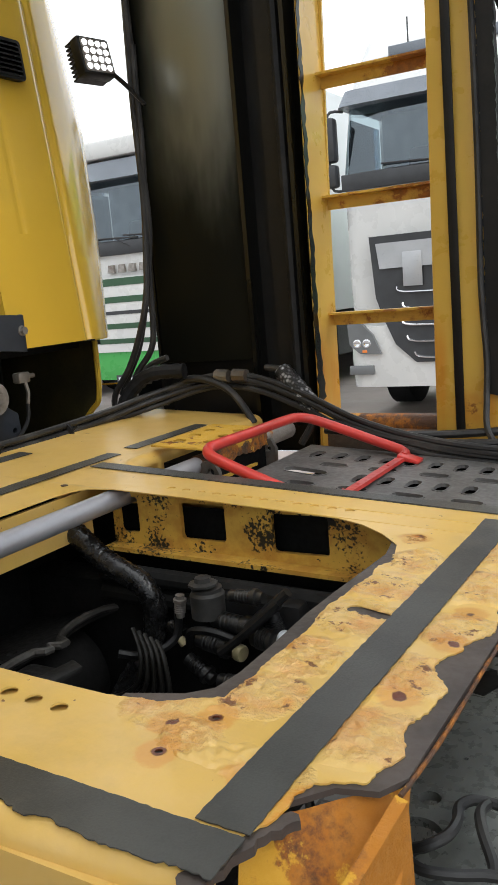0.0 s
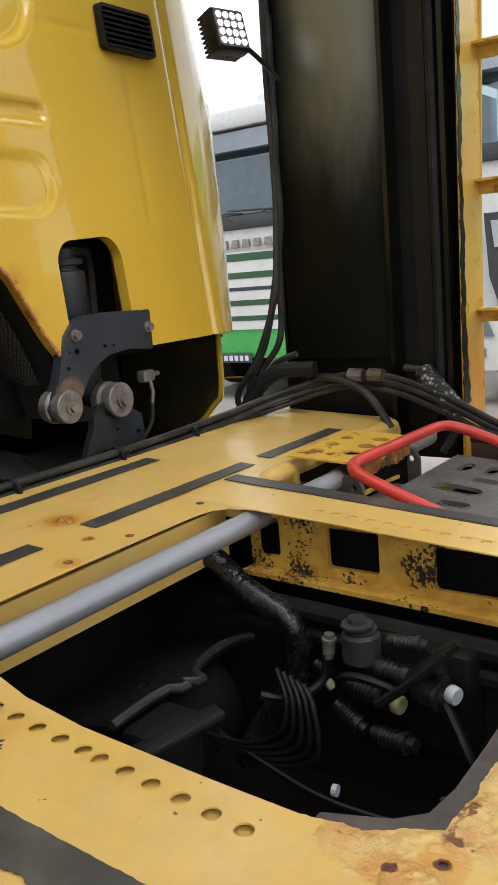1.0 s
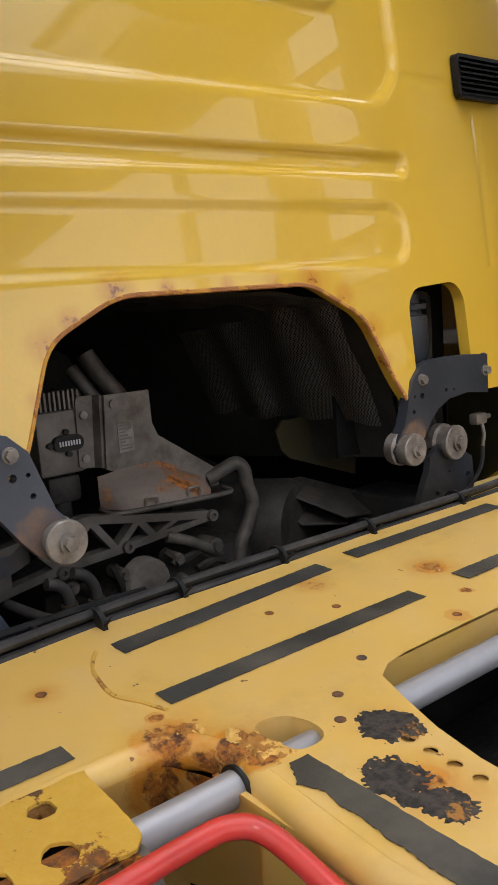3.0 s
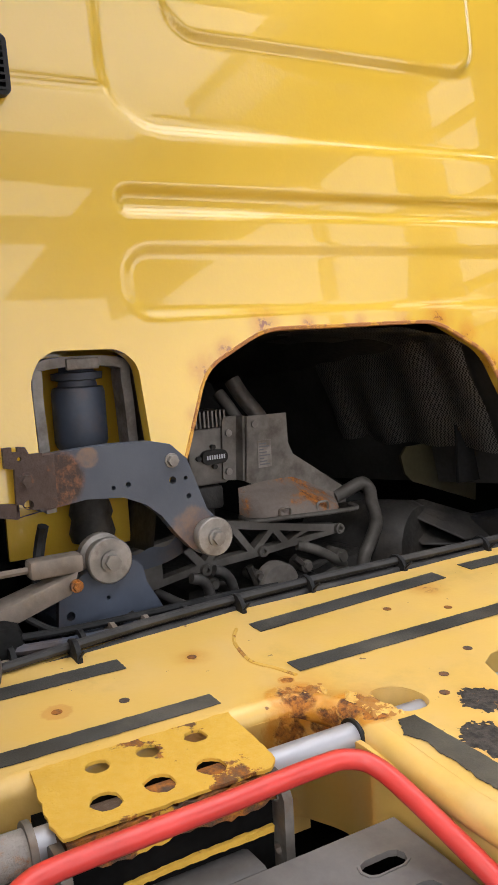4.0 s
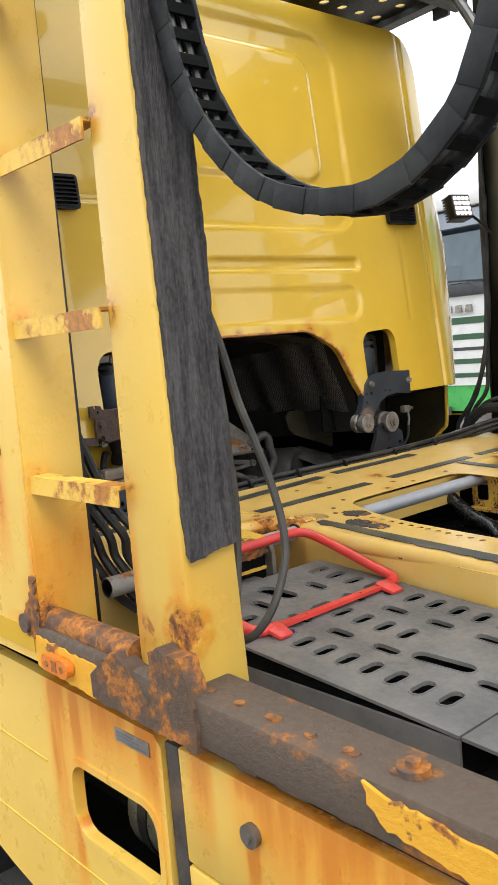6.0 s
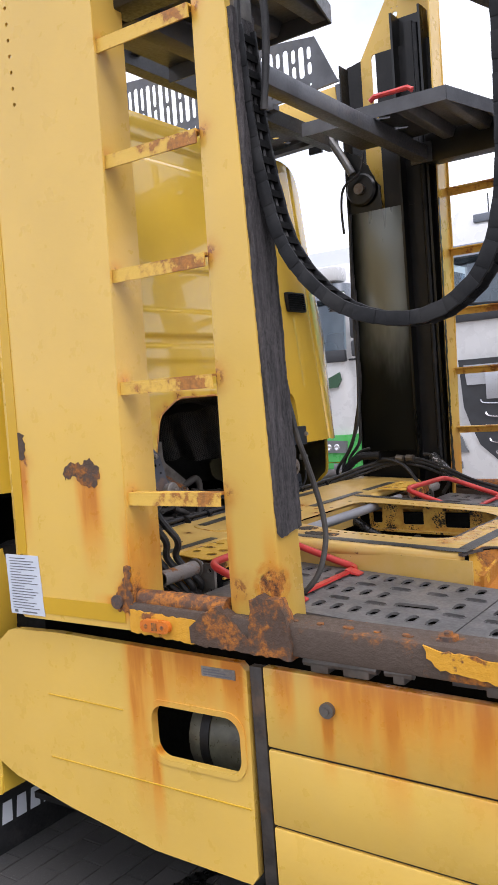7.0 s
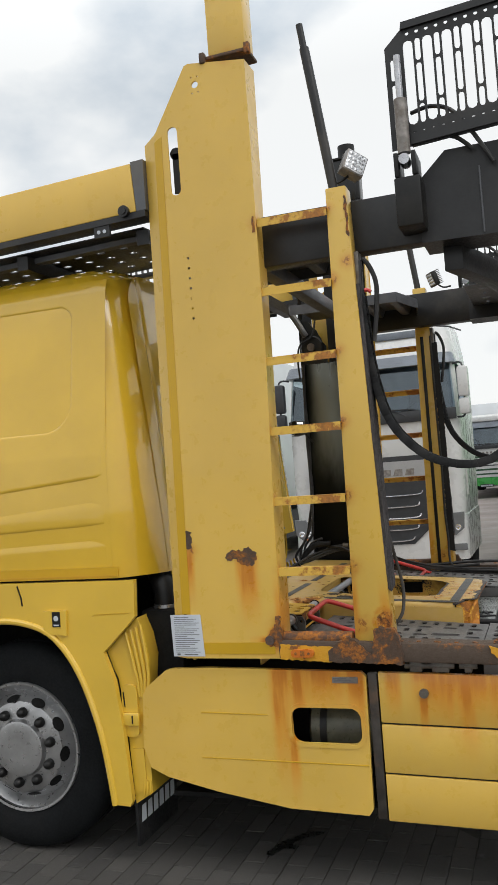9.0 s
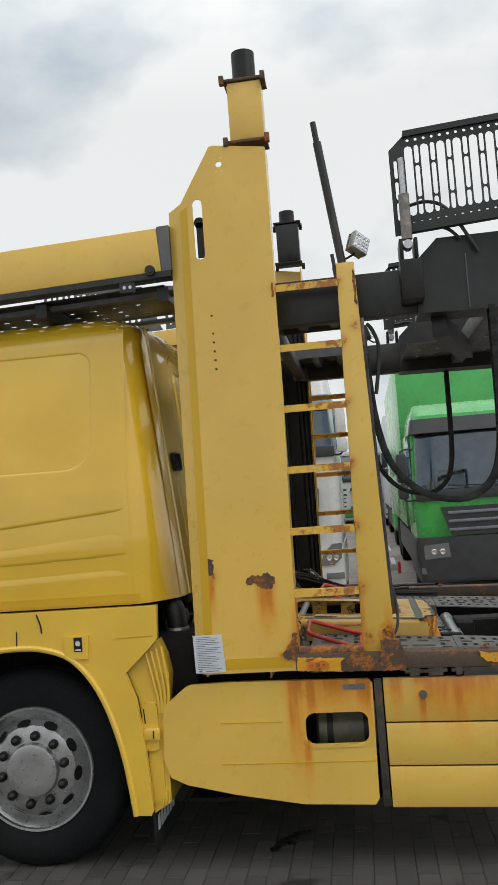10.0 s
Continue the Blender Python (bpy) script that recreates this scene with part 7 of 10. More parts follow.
    if mirror:
        val = [(-0.9, 1.318), (-0.040, 1.318), (-0.045, 1.158), (-0.075, 1.115), (-0.155, 1.045), (-0.30, 0.95), (-0.9, 0.95)]
        # The valance's olive-black paints in the shade as well as dirt.
        bm = B()
        plate(bm, val, 2.366, 2.372, "y")
        part("inner_valance", bm, plain("shaded_valance", (0.05, 0.042, 0.014), 0.6, 0, 0.4, 8, 0.2, (0.02, 0.018, 0.012)), th, "inner face blackened by painted shade and dirt")
        bm = B()
        tube(bm, spline([(x, 2.366, z) for x, z in val[1:6]], 4), 0.0085, 8)
        part("valance_lip", bm, M_CAB, th)
    bm = B()
    box(bm, -0.135, -0.12, min(f(0.06), f(0.48)), max(f(0.06), f(0.48)), 0.09, 0.33, 0.003)
    flap = part("mudflap", bm, M_RUBBER, th, "black rubber mudflap with pale lettering bars")
    for i in range(6):
        bm = B()
        y = 0.09 + 0.062 * i
        hexa(bm, [(-0.1195, f(y), 0.190), (-0.1175, f(y), 0.190), (-0.1175, f(y + 0.044), 0.190), (-0.1195, f(y + 0.044), 0.190), (-0.1195, f(y + 0.010), 0.262), (-0.1175, f(y + 0.010), 0.262), (-0.1175, f(y + 0.048), 0.262), (-0.1195, f(y + 0.048), 0.262)])
        part("pale_bar", bm, M_LABEL, flap)


mudguard(False)
mudguard(True)
M_TYRE = plain("tyre_rubber", (0.0065, 0.0075, 0.0085), 0.8, 0, 0.3, 6, 0.25, (0.012, 0.012, 0.0125), spec=0.2)
M_RIM = plain("silver_wheel_paint", (0.40, 0.40, 0.405), 0.33, 0.75, 0.2, 7, 0.02, (0.32, 0.31, 0.30), fine=40)


def wheel(x, mirror):
    f = (lambda v: 2 * C - v) if mirror else (lambda v: v)
    s = -1 if mirror else 1
    ax = (0, s, 0)
    bm = B()
    prof = [(0.03, 0.306), (0.006, 0.320), (0.0, 0.34), (-0.006, 0.38), (0.0, 0.44), (0.012, 0.475), (0.03, 0.495), (0.055, 0.505), (0.10, 0.503), (0.105, 0.495), (0.115, 0.495), (0.12, 0.505), (0.18, 0.506), (0.24, 0.503), (0.275, 0.49), (0.295, 0.44), (0.30, 0.36), (0.28, 0.306)]
    lathe(bm, (x, f(0.112), 0.503), ax, prof, 56, False)
    th = part("wheel", bm, M_TYRE, axle, "black tyre on a silver ten-stud rim")
    bm = B()
    lathe(bm, (x, f(0.06), 0.503), ax, [(0.052, 0.302), (0.050, 0.314), (0.064, 0.318), (0.074, 0.312), (0.072, 0.302), (0.092, 0.284), (0.108, 0.272), (0.118, 0.262), (0.104, 0.247), (0.055, 0.222), (0.048, 0.205), (0.046, 0.150), (0.044, 0.140), (0.020, 0.132), (0.016, 0.120), (0.018, 0.060), (0.018, 0.001)], 56, False)
    rim = part("rim", bm, M_RIM, th)
    for i in range(10):
        a = 2 * math.pi * (i + 0.3) / 10
        c = Vector((x + 0.172 * math.cos(a), f(0.106), 0.505 + 0.172 * math.sin(a)))
        bm = B()
        lathe(bm, c, (0, -s, 0), [(0, 0.025), (0.020, 0.024), (0.032, 0.019), (0.040, 0.010), (0.042, 0.001)], 10)
        part("wheel_nut", bm, M_BLACK, th)
    for i in range(10):
        a = 2 * math.pi * (i + 0.8) / 10
        bm = B()
        c = Vector((x + 0.234 * math.cos(a), f(0.128), 0.505 + 0.234 * math.sin(a)))
        n_ = 12
        t_ = Vector((-math.sin(a), 0, math.cos(a)))
        r_ = Vector((math.cos(a), 0.9 * s * 0.0 - s * 0.9, math.sin(a))).normalized()
        bm.faces.new([bm.verts.new(c + Vector((0, -s * 0.006, 0)) + t_ * 0.038 * math.cos(2 * math.pi * q / n_) + Vector((math.cos(a) * 0.6, s * 1.0, math.sin(a) * 0.6)).normalized() * 0.027 * math.sin(2 * math.pi * q / n_)) for q in range(n_)])
        part("hand_hole", bm, M_FLOOR, th)
    return th


axle = thing("front_axle", "black front axle beam with silver-rimmed truck wheels", "axle", (-0.762, C, 0.0))
wheel(-0.762, False)
wheel(-0.762, True)
bm = B()
cyl(bm, (-0.762, 0.34, 0.50), (-0.762, 2.2, 0.50), 0.07, 16)
box(bm, -0.85, -0.67, 0.55, 2.0, 0.40, 0.55, 0.02)
part("axle_beam", bm, M_DARKSTEEL, axle)
# tank and gear behind the side skirts
bm = B()
lathe(bm, (0.70, 0.24, 0.62), (1, 0, 0), [(0, 0.02), (0.005, 0.10), (0.02, 0.125), (0.30, 0.125), (0.32, 0.10), (0.325, 0.02)], 28)
tank = thing("air_tank", "dusty olive air tank behind the side skirt", "air tank", (0.86, 0.24, 0.50))
part("shell", bm, plain("olive_tank_paint", (0.10, 0.098, 0.066), 0.34, 0.1, 0.3, 12, 0.15, (0.035, 0.03, 0.022)), tank)
for x in (0.76, 0.94):
    bm = B()
    lathe(bm, (x, 0.24, 0.62), (1, 0, 0), [(0, 0.124), (0, 0.129), (0.03, 0.129), (0.03, 0.124)], 28)
    part("strap", bm, M_BLACK, tank)
# plain black sheets closing the space behind the skirts
locker = thing("skirt_backing", "black sheets behind the side skirts", "locker", (1.5, 0.4, 0.32))
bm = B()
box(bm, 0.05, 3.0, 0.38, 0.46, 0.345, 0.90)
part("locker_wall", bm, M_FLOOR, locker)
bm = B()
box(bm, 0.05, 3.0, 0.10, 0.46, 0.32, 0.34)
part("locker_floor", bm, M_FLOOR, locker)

# Black sheets added to keep daylight and lit ground out of the engine bay.
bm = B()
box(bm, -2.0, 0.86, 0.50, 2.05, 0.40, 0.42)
solid("under_sheet", bm, M_FLOOR, "black sheet added to hide the ground under the engine", "tray")
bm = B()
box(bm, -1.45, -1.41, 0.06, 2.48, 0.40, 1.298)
solid("daylight_block", bm, M_FLOOR, "black sheet added to block daylight ahead of the engine", "bulkhead")
# Assumed duct; its black casing is added to close the gap below the cab.
duct = thing("intake_duct", "black air intake duct behind the cab with a steel clamp", "air duct", (0.03, 0.3, 0.6))
bm = B()
box(bm, -0.09, 0.13, 0.14, 0.50, 0.55, 1.16, 0.03)
part("casing", bm, M_FLOOR, duct)
bm = B()
tube(bm, spline([(0.02, 0.22, 1.10), (0.02, 0.22, 1.20), (0.0, 0.24, 1.27), (-0.05, 0.30, 1.31)], 5), 0.055, 16)
part("bellows", bm, M_BLACK, duct)
bm = B()
lathe(bm, (0.02, 0.22, 1.16), (0, 0, 1), [(0, 0.057), (0, 0.060), (0.016, 0.060), (0.016, 0.057)], 24)
part("clamp", bm, M_STEEL, duct)


# ---- upper deck ----
M_UP = plain("charcoal_steel", (0.105, 0.108, 0.116), 0.42, 0.25, 0.3, 6, 0.15, (0.14, 0.13, 0.115))
M_UPD = plain("black_girder_paint", (0.018, 0.018, 0.019), 0.42, 0.1, 0.4, 5, 0.15, (0.05, 0.044, 0.037))


def girder(mirror):
    f = (lambda v: 2 * C - v) if mirror else (lambda v: v)
    th = thing("deck_girder", "dark grey longitudinal girder of the upper deck", "girder", (2.0, f(0.15), 2.67), "upper deck girders")
    bm = B()
    y0, y1 = sorted((f(0.10), f(0.19)))
    box(bm, 0.64, 4.2, y0, y1, 2.665, 2.89, 0.006)
    part("box_beam", bm, M_UPD, th)
    bm = B()
    o = [(1.37, 2.655), (3.6, 2.62), (3.6, 3.03), (1.49, 3.02), (1.385, 2.92)]
    plate(bm, o, f(0.07), f(0.30), "y")
    soften(bm, 0.006, 2, 0.9)
    part("winch_box", bm, M_UPD, th, "black steel box with a cut corner")
    bm = B()
    tube(bm, [(1.62, f(0.067), 2.66), (1.62, f(0.067), 2.93)], 0.004, 6)
    part("weld_seam", bm, M_UP, th)
    bm = B()
    y0, y1 = sorted((f(-0.062), f(0.098)))
    box(bm, 1.295, 1.40, y0, y1, 2.70, 2.90, 0.008)
    bracket = part("ram_bracket", bm, M_BLACK, th)
    for xa in (1.30, 1.37):
        bm = B()
        box(bm, xa, xa + 0.018, y0, y1, 2.902, 3.00, 0.003)
        part("lug", bm, M_BLACK, bracket)
    ram = B()
    cyl(ram, (1.342, f(-0.036), 3.0), (1.342, f(-0.036), 3.22), 0.026, 16)
    part("ram_body", ram, M_PIN, th, "grey hydraulic ram")
    ram = B()
    cyl(ram, (1.342, f(-0.036), 3.2), (1.342, f(-0.036), 3.40), 0.014, 14)
    part("ram_rod", ram, M_STEEL, th)
    ram = B()
    cyl(ram, (1.342, f(-0.066), 2.97), (1.342, f(0.0), 2.97), 0.022, 14)
    part("ram_pin", ram, M_STEEL, th)
    # guard screen
    bm = B()
    o = [(1.29, 3.03), (2.9, 3.15), (2.9, 3.62), (1.365, 3.525), (1.29, 3.455)]
    hs = []
    zt = lambda x: 3.525 + 0.062 * (x - 1.365)
    zb = lambda x: 3.04 + 0.075 * (x - 1.29)
    for i in range(38):
        x = 1.385 + 0.039 * i
        z0, z1 = zb(x) + 0.075, zt(x) - 0.055
        if i % 2 == 0:
            hs.append(slot(x, (z0 + z1) / 2, z1 - z0, 0.039, 90, 4))
        else:
            for q0, q1 in ((0.0, 0.23), (0.25, 0.71), (0.73, 1.0)):
                a, b = z0 + (z1 - z0) * q0, z0 + (z1 - z0) * q1
                hs.append(slot(x, (a + b) / 2, b - a, 0.0215, 90, 3))
        hs.append(circle(x, zt(x) - 0.028, 0.008, 8))
        hs.append(circle(x, zb(x) + 0.04, 0.007, 8))
    for q in range(3):
        hs.append(slot(1.318, 3.15 + 0.105 * q, 0.09, 0.016, 90, 3))
    plate(bm, o, f(0.0), f(0.006), "y", hs)
    part("guard_screen", bm, M_UPD, th, "black slotted steel guard screen")
    bm = B()
    hexa(bm, [(1.36, f(-0.012), 3.515), (2.9, f(-0.012), 3.61), (2.9, f(0.03), 3.61), (1.36, f(0.03), 3.515), (1.365, f(-0.012), 3.545), (2.9, f(-0.012), 3.64), (2.9, f(0.03), 3.64), (1.365, f(0.03), 3.545)])
    hexa(bm, [(1.37, f(-0.012), 3.04), (2.9, f(-0.012), 3.14), (2.9, f(0.03), 3.14), (1.37, f(0.03), 3.04), (1.37, f(-0.012), 3.085), (2.9, f(-0.012), 3.185), (2.9, f(0.03), 3.185), (1.37, f(0.03), 3.085)])
    part("screen_rail", bm, M_UPD, th)
    for pts in ([(1.37, 0.05, 3.19), (1.45, 0.03, 3.195), (1.53, 0.02, 3.16), (1.60, 0.03, 3.07), (1.68, 0.05, 2.93)], [(1.37, 0.05, 3.06), (1.46, 0.03, 3.07), (1.54, 0.03, 3.05), (1.60, 0.05, 3.0)]):
        bm = B()
        tube(bm, spline([(x, f(y), z) for x, y, z in pts], 6), 0.009, 8)
        part("hydraulic_hose", bm, M_HOSE, th)
    return th


girder(False)
girder(True)


def cross_tube(x, z0, z1, w, name="cross_tube"):
    bm = B()
    box(bm, x, x + w, 0.19, 2.355, z0, z1, 0.005)
    th = thing(name, "grey square cross tube between the upper girders", "cross tube", (x, C, z0), "upper cross tubes")
    part("tube", bm, M_UP, th)
    for y in (0.191, 2.342):
        bm = B()
        box(bm, x - 0.02, x + w + 0.02, y, y + 0.012, z0 - 0.008, z1 + 0.02, 0.002)
        part("end_flange", bm, M_UP, th)


cross_tube(0.585, 2.675, 2.745, 0.07)
cross_tube(1.75, 2.68, 2.80, 0.08)
cross_tube(2.6, 2.68, 2.80, 0.08)


def platform(mirror):
    f = (lambda v: 2 * C - v) if mirror else (lambda v: v)
    th = thing("upper_platform", "charcoal perforated platform of the upper deck", "platform", (0.8, f(0.5), 2.77), "upper platforms")
    hs = [slot(0.45 + 0.16 * i, f(0.40 + 0.2 * j), 0.07, 0.035, 30, 5) for i in range(4) for j in range(2)]
    bm = B()
    o = [(0.30, f(0.195)), (1.02, f(0.195)), (1.06, f(0.45)), (0.98, f(0.78)), (0.30, f(0.80))]
    plate(bm, o, 2.80, 2.806, "z", hs)
    part("tread_sheet", bm, M_UP, th)
    bm = B()
    for (x0, y0), (x1, y1) in (((0.30, 0.80), (0.98, 0.78)), ((0.98, 0.78), (1.06, 0.45)), ((1.06, 0.45), (1.02, 0.195))):
        d = (Vector((x1, f(y1), 0)) - Vector((x0, f(y0), 0))).normalized()
        n = Vector((-d.y, d.x, 0)) * 0.003
        a, b = Vector((x0, f(y0), 0)), Vector((x1, f(y1), 0))
        hexa(bm, [a - n + Vector((0, 0, 2.745)), b - n + Vector((0, 0, 2.745)), b + n + Vector((0, 0, 2.745)), a + n + Vector((0, 0, 2.745)), a - n + Vector((0, 0, 2.80)), b - n + Vector((0, 0, 2.80)), b + n + Vector((0, 0, 2.80)), a + n + Vector((0, 0, 2.80))])
    part("edge_fold", bm, M_UP, th)
    for x in (0.52, 0.74, 0.92):
        bm = B()
        y0, y1 = sorted((f(0.20), f(0.77)))
        hexa(bm, [(x, y0, 2.755), (x + 0.05, y0, 2.755), (x + 0.05, y1, 2.755), (x, y1, 2.755), (x - 0.02, y0, 2.799), (x + 0.07, y0, 2.799), (x + 0.07, y1, 2.799), (x - 0.02, y1, 2.799)], 0.004)
        part("stiffener", bm, M_UP, th)
    bm = B()
    tube(bm, [(0.62, f(0.745), 2.835), (0.64, f(0.745), 2.85), (0.80, f(0.745), 2.85), (0.82, f(0.745), 2.835)], 0.012, 8)
    part("red_handle", bm, M_RED, th, "red grab handle")


platform(False)
platform(True)


# mid platform right of the ladder
bm = B()
hs = [slot(1.95 + 0.1 * i, 0.45 + 0.14 * j, 0.05, 0.02, 90 if j % 2 else 0, 4) for i in range(18) for j in range(3)]
plate(bm, [(1.86, 0.32), (3.9, 0.32), (3.9, 0.86), (1.86, 0.86)], 2.70, 2.706, "z", hs)
solid("upper_deck_plate", bm, M_UP, "grey perforated plate of the upper deck", "deck plate", "", "upper deck plates")
bm = B()
plate(bm, [(1.40, 1.55), (3.9, 1.55), (3.9, 2.30), (1.40, 2.30)], 2.74, 2.746, "z", [slot(1.5 + 0.12 * i, 1.70 + 0.15 * j, 0.05, 0.02, 90 if j % 2 else 0, 4) for i in range(18) for j in range(4)])
solid("upper_deck_plate", bm, M_UP, "grey perforated plate of the upper deck", "deck plate", "", "upper deck plates")
bm = B()
hexa(bm, [(1.44, 0.19, 2.55), (1.52, 0.19, 2.55), (1.80, 1.45, 2.60), (1.70, 1.45, 2.60), (1.44, 0.19, 2.665), (1.52, 0.19, 2.665), (1.80, 1.45, 2.70), (1.70, 1.45, 2.70)], 0.005)
solid("deck_brace", bm, M_UPD, "dark diagonal brace under the upper deck", "brace")


# ---- front deck over the cab ----
def front_beam(mirror):
    f = (lambda v: 2 * C - v) if mirror else (lambda v: v)
    th = thing("cab_deck_beam", "long yellow side beam of the deck above the cab", "deck beam", (-1.0, f(0.05), 2.95), "deck beams over the cab")
    zt, zb = (lambda x: 3.215 + 0.035 * (x - 0.15)), (lambda x: 2.990 + 0.035 * (x - 0.15))
    bm = B()
    hexa(bm, [(-3.0, f(0.0), zb(-3.0)), (0.115, f(0.0), zb(0.115)), (0.115, f(0.06), zb(0.115)), (-3.0, f(0.06), zb(-3.0)), (-3.0, f(0.0), zt(-3.0)), (0.10, f(0.0), zt(0.10)), (0.10, f(0.06), zt(0.10)), (-3.0, f(0.06), zt(-3.0))], 0.006)
    part("beam", bm, M_SIDE, th)
    bm = B()
    hexa(bm, [(0.117, f(0.0), zb(0.12)), (0.165, f(0.0), zb(0.16)), (0.165, f(0.06), zb(0.16)), (0.117, f(0.06), zb(0.12)), (0.102, f(0.0), zt(0.10) + 0.005), (0.165, f(0.0), zt(0.16) + 0.005), (0.165, f(0.06), zt(0.16) + 0.005), (0.102, f(0.06), zt(0.10) + 0.005)])
    part("end_cap", bm, M_UP, th, "blue-grey steel end cap")
    bm = B()
    hexa(bm, [(-3.0, f(0.0), zb(-3.0) - 0.03), (0.16, f(0.0), zb(0.16) - 0.03), (0.16, f(0.10), zb(0.16) - 0.03), (-3.0, f(0.10), zb(-3.0) - 0.03), (-3.0, f(0.0), zb(-3.0) - 0.001), (0.16, f(0.0), zb(0.16) - 0.001), (0.16, f(0.10), zb(0.16) - 0.001), (-3.0, f(0.10), zb(-3.0) - 0.001)])
    cyl(bm, (0.058, f(-0.02), 2.995), (0.058, f(0.0), 2.995), 0.026, 18)
    cyl(bm, (0.058, f(-0.026), 2.995), (0.058, f(-0.02), 2.995), 0.015, 12)
    hexa(bm, [(-0.11, f(0.005), 2.90), (-0.03, f(0.005), 2.90), (-0.03, f(0.02), 2.90), (-0.11, f(0.02), 2.90), (-0.11, f(0.005), 2.97), (-0.03, f(0.005), 2.97), (-0.03, f(0.02), 2.97), (-0.11, f(0.02), 2.97)])
    part("pivot_rail", bm, M_UPD, th)
    bm = B()
    for x in (-0.085, -0.055):
        cyl(bm, (x, f(0.002), 2.925), (x, f(0.006), 2.925), 0.009, 10)
    part("pivot_hole", bm, M_LABEL, th)


front_beam(False)
front_beam(True)
for y0, y1 in ((0.10, 0.78), (1.765, 2.445)):
    bm = B()
    hs = [circle(-2.6 + 0.13 * i, y0 + 0.12 + 0.11 * j, 0.022, 10) for i in range(20) for j in range(5)]
    plate(bm, [(-2.95, y0), (0.10, y0), (0.10, y1), (-2.95, y1)], 0, 0.006, "z", hs, lambda p: Vector((p.x, p.y, p.z + 2.935 + 0.035 * p.x)))
    solid("cab_deck_plate", bm, M_UPD, "black perforated plate of the deck above the cab", "deck plate", "", "cab deck plates")
for y in (0.16, 0.80, 1.74, 2.36):
    bm = B()
    hexa(bm, [(-2.95, y, 2.80), (0.16, y, 2.905), (0.16, y + 0.05, 2.905), (-2.95, y + 0.05, 2.80), (-2.95, y, 2.83), (0.16, y, 2.93), (0.16, y + 0.05, 2.93), (-2.95, y + 0.05, 2.83)])
    solid("cab_deck_rail", bm, M_UP, "grey steel rail under the deck above the cab", "rail", "", "cab deck rails")
for x in (-2.4, -1.5, -0.6, 0.06):
    bm = B()
    box(bm, x, x + 0.06, 0.10, 2.445, 2.86 + 0.035 * x, 2.93 + 0.035 * x)
    solid("cab_deck_cross_member", bm, M_UPD, "dark cross member under the deck above the cab", "cross member", "", "cab deck cross members")
# slotted screens standing on the far deck beam
for x0, x1, zl, zr, zt0, zt1, cut in ((-0.44, 0.12, 3.20, 3.235, 3.56, 3.51, 0.13), (-1.45, -0.47, 3.165, 3.20, 3.63, 3.57, 0.15)):
    th = thing("guard_screen", "grey slotted steel guard screen on the far deck beam", "guard screen", ((x0 + x1) / 2, 2.50, zl), "far guard screens")
    bm = B()
    hs = []
    n_ = int((x1 - x0 - cut - 0.06) / 0.05)
    for q in range(n_ + 1):
        x = x0 + 0.04 + 0.05 * q
        w = (x - x0) / (x1 - x0)
        z0, z1 = zl + (zr - zl) * w + 0.085, zt0 + (zt1 - zt0) * w - 0.05
        if q % 2 == 0:
            hs.append(slot(x, (z0 + z1) / 2, z1 - z0, 0.036, 90, 4))
        else:
            half = (z1 - z0) / 2
            hs += [slot(x, z0 + half * (v + 0.5), half - 0.012, 0.028, 90, 3) for v in range(2)]
        hs.append(circle(x, z0 - 0.045, 0.008, 8))
    plate(bm, [(x0, zl), (x1, zr), (x1 - cut, zt1), (x0, zt0)], 2.490, 2.496, "y", hs)
    part("slotted_panel", bm, M_UP, th)
    bm = B()
    hexa(bm, [(x0, 2.484, zl), (x1, 2.484, zr), (x1, 2.50, zr), (x0, 2.50, zl), (x0, 2.484, zl + 0.012), (x1, 2.484, zr + 0.012), (x1, 2.50, zr + 0.012), (x0, 2.50, zl + 0.012)])
    part("bottom_fold", bm, M_UP, th)
    for x in (x0 + 0.10, x1 - 0.22):
        bm = B()
        box(bm, x, x + 0.04, 2.497, 2.507, zl - 0.08, zl + 0.06, 0.002)
        part("stay", bm, M_UP, th)


# ---- poles and work lamps ----
def pole(mirror):
    f = (lambda v: 2 * C - v) if mirror else (lambda v: v)
    th = thing("guide_pole", "leaning black guide pole on top of the ladder post", "pole", (1.02, f(0.06), 2.94), "guide poles")
    bm = B()
    cyl(bm, (1.022, f(0.06), 2.93), (0.945, f(0.04), 3.56), 0.021, 14)
    part("sleeve", bm, M_UPD, th)
    bm = B()
    cyl(bm, (0.945, f(0.04), 3.55), (0.932, f(0.035), 3.665), 0.015, 12)
    part("tip", bm, M_UPD, th)


pole(False)
pole(True)
k = Mat("led_lens")
k.set((0.95, 0.97, 1.0), 0.15)
k.b.inputs["Emission Color"].default_value, k.b.inputs["Emission Strength"].default_value = (1, 1, 1, 1), 1.6
M_LED = k.m


M_REFL = shine("lamp_reflector", (0.92, 0.93, 0.95), 0.3, 0.7)


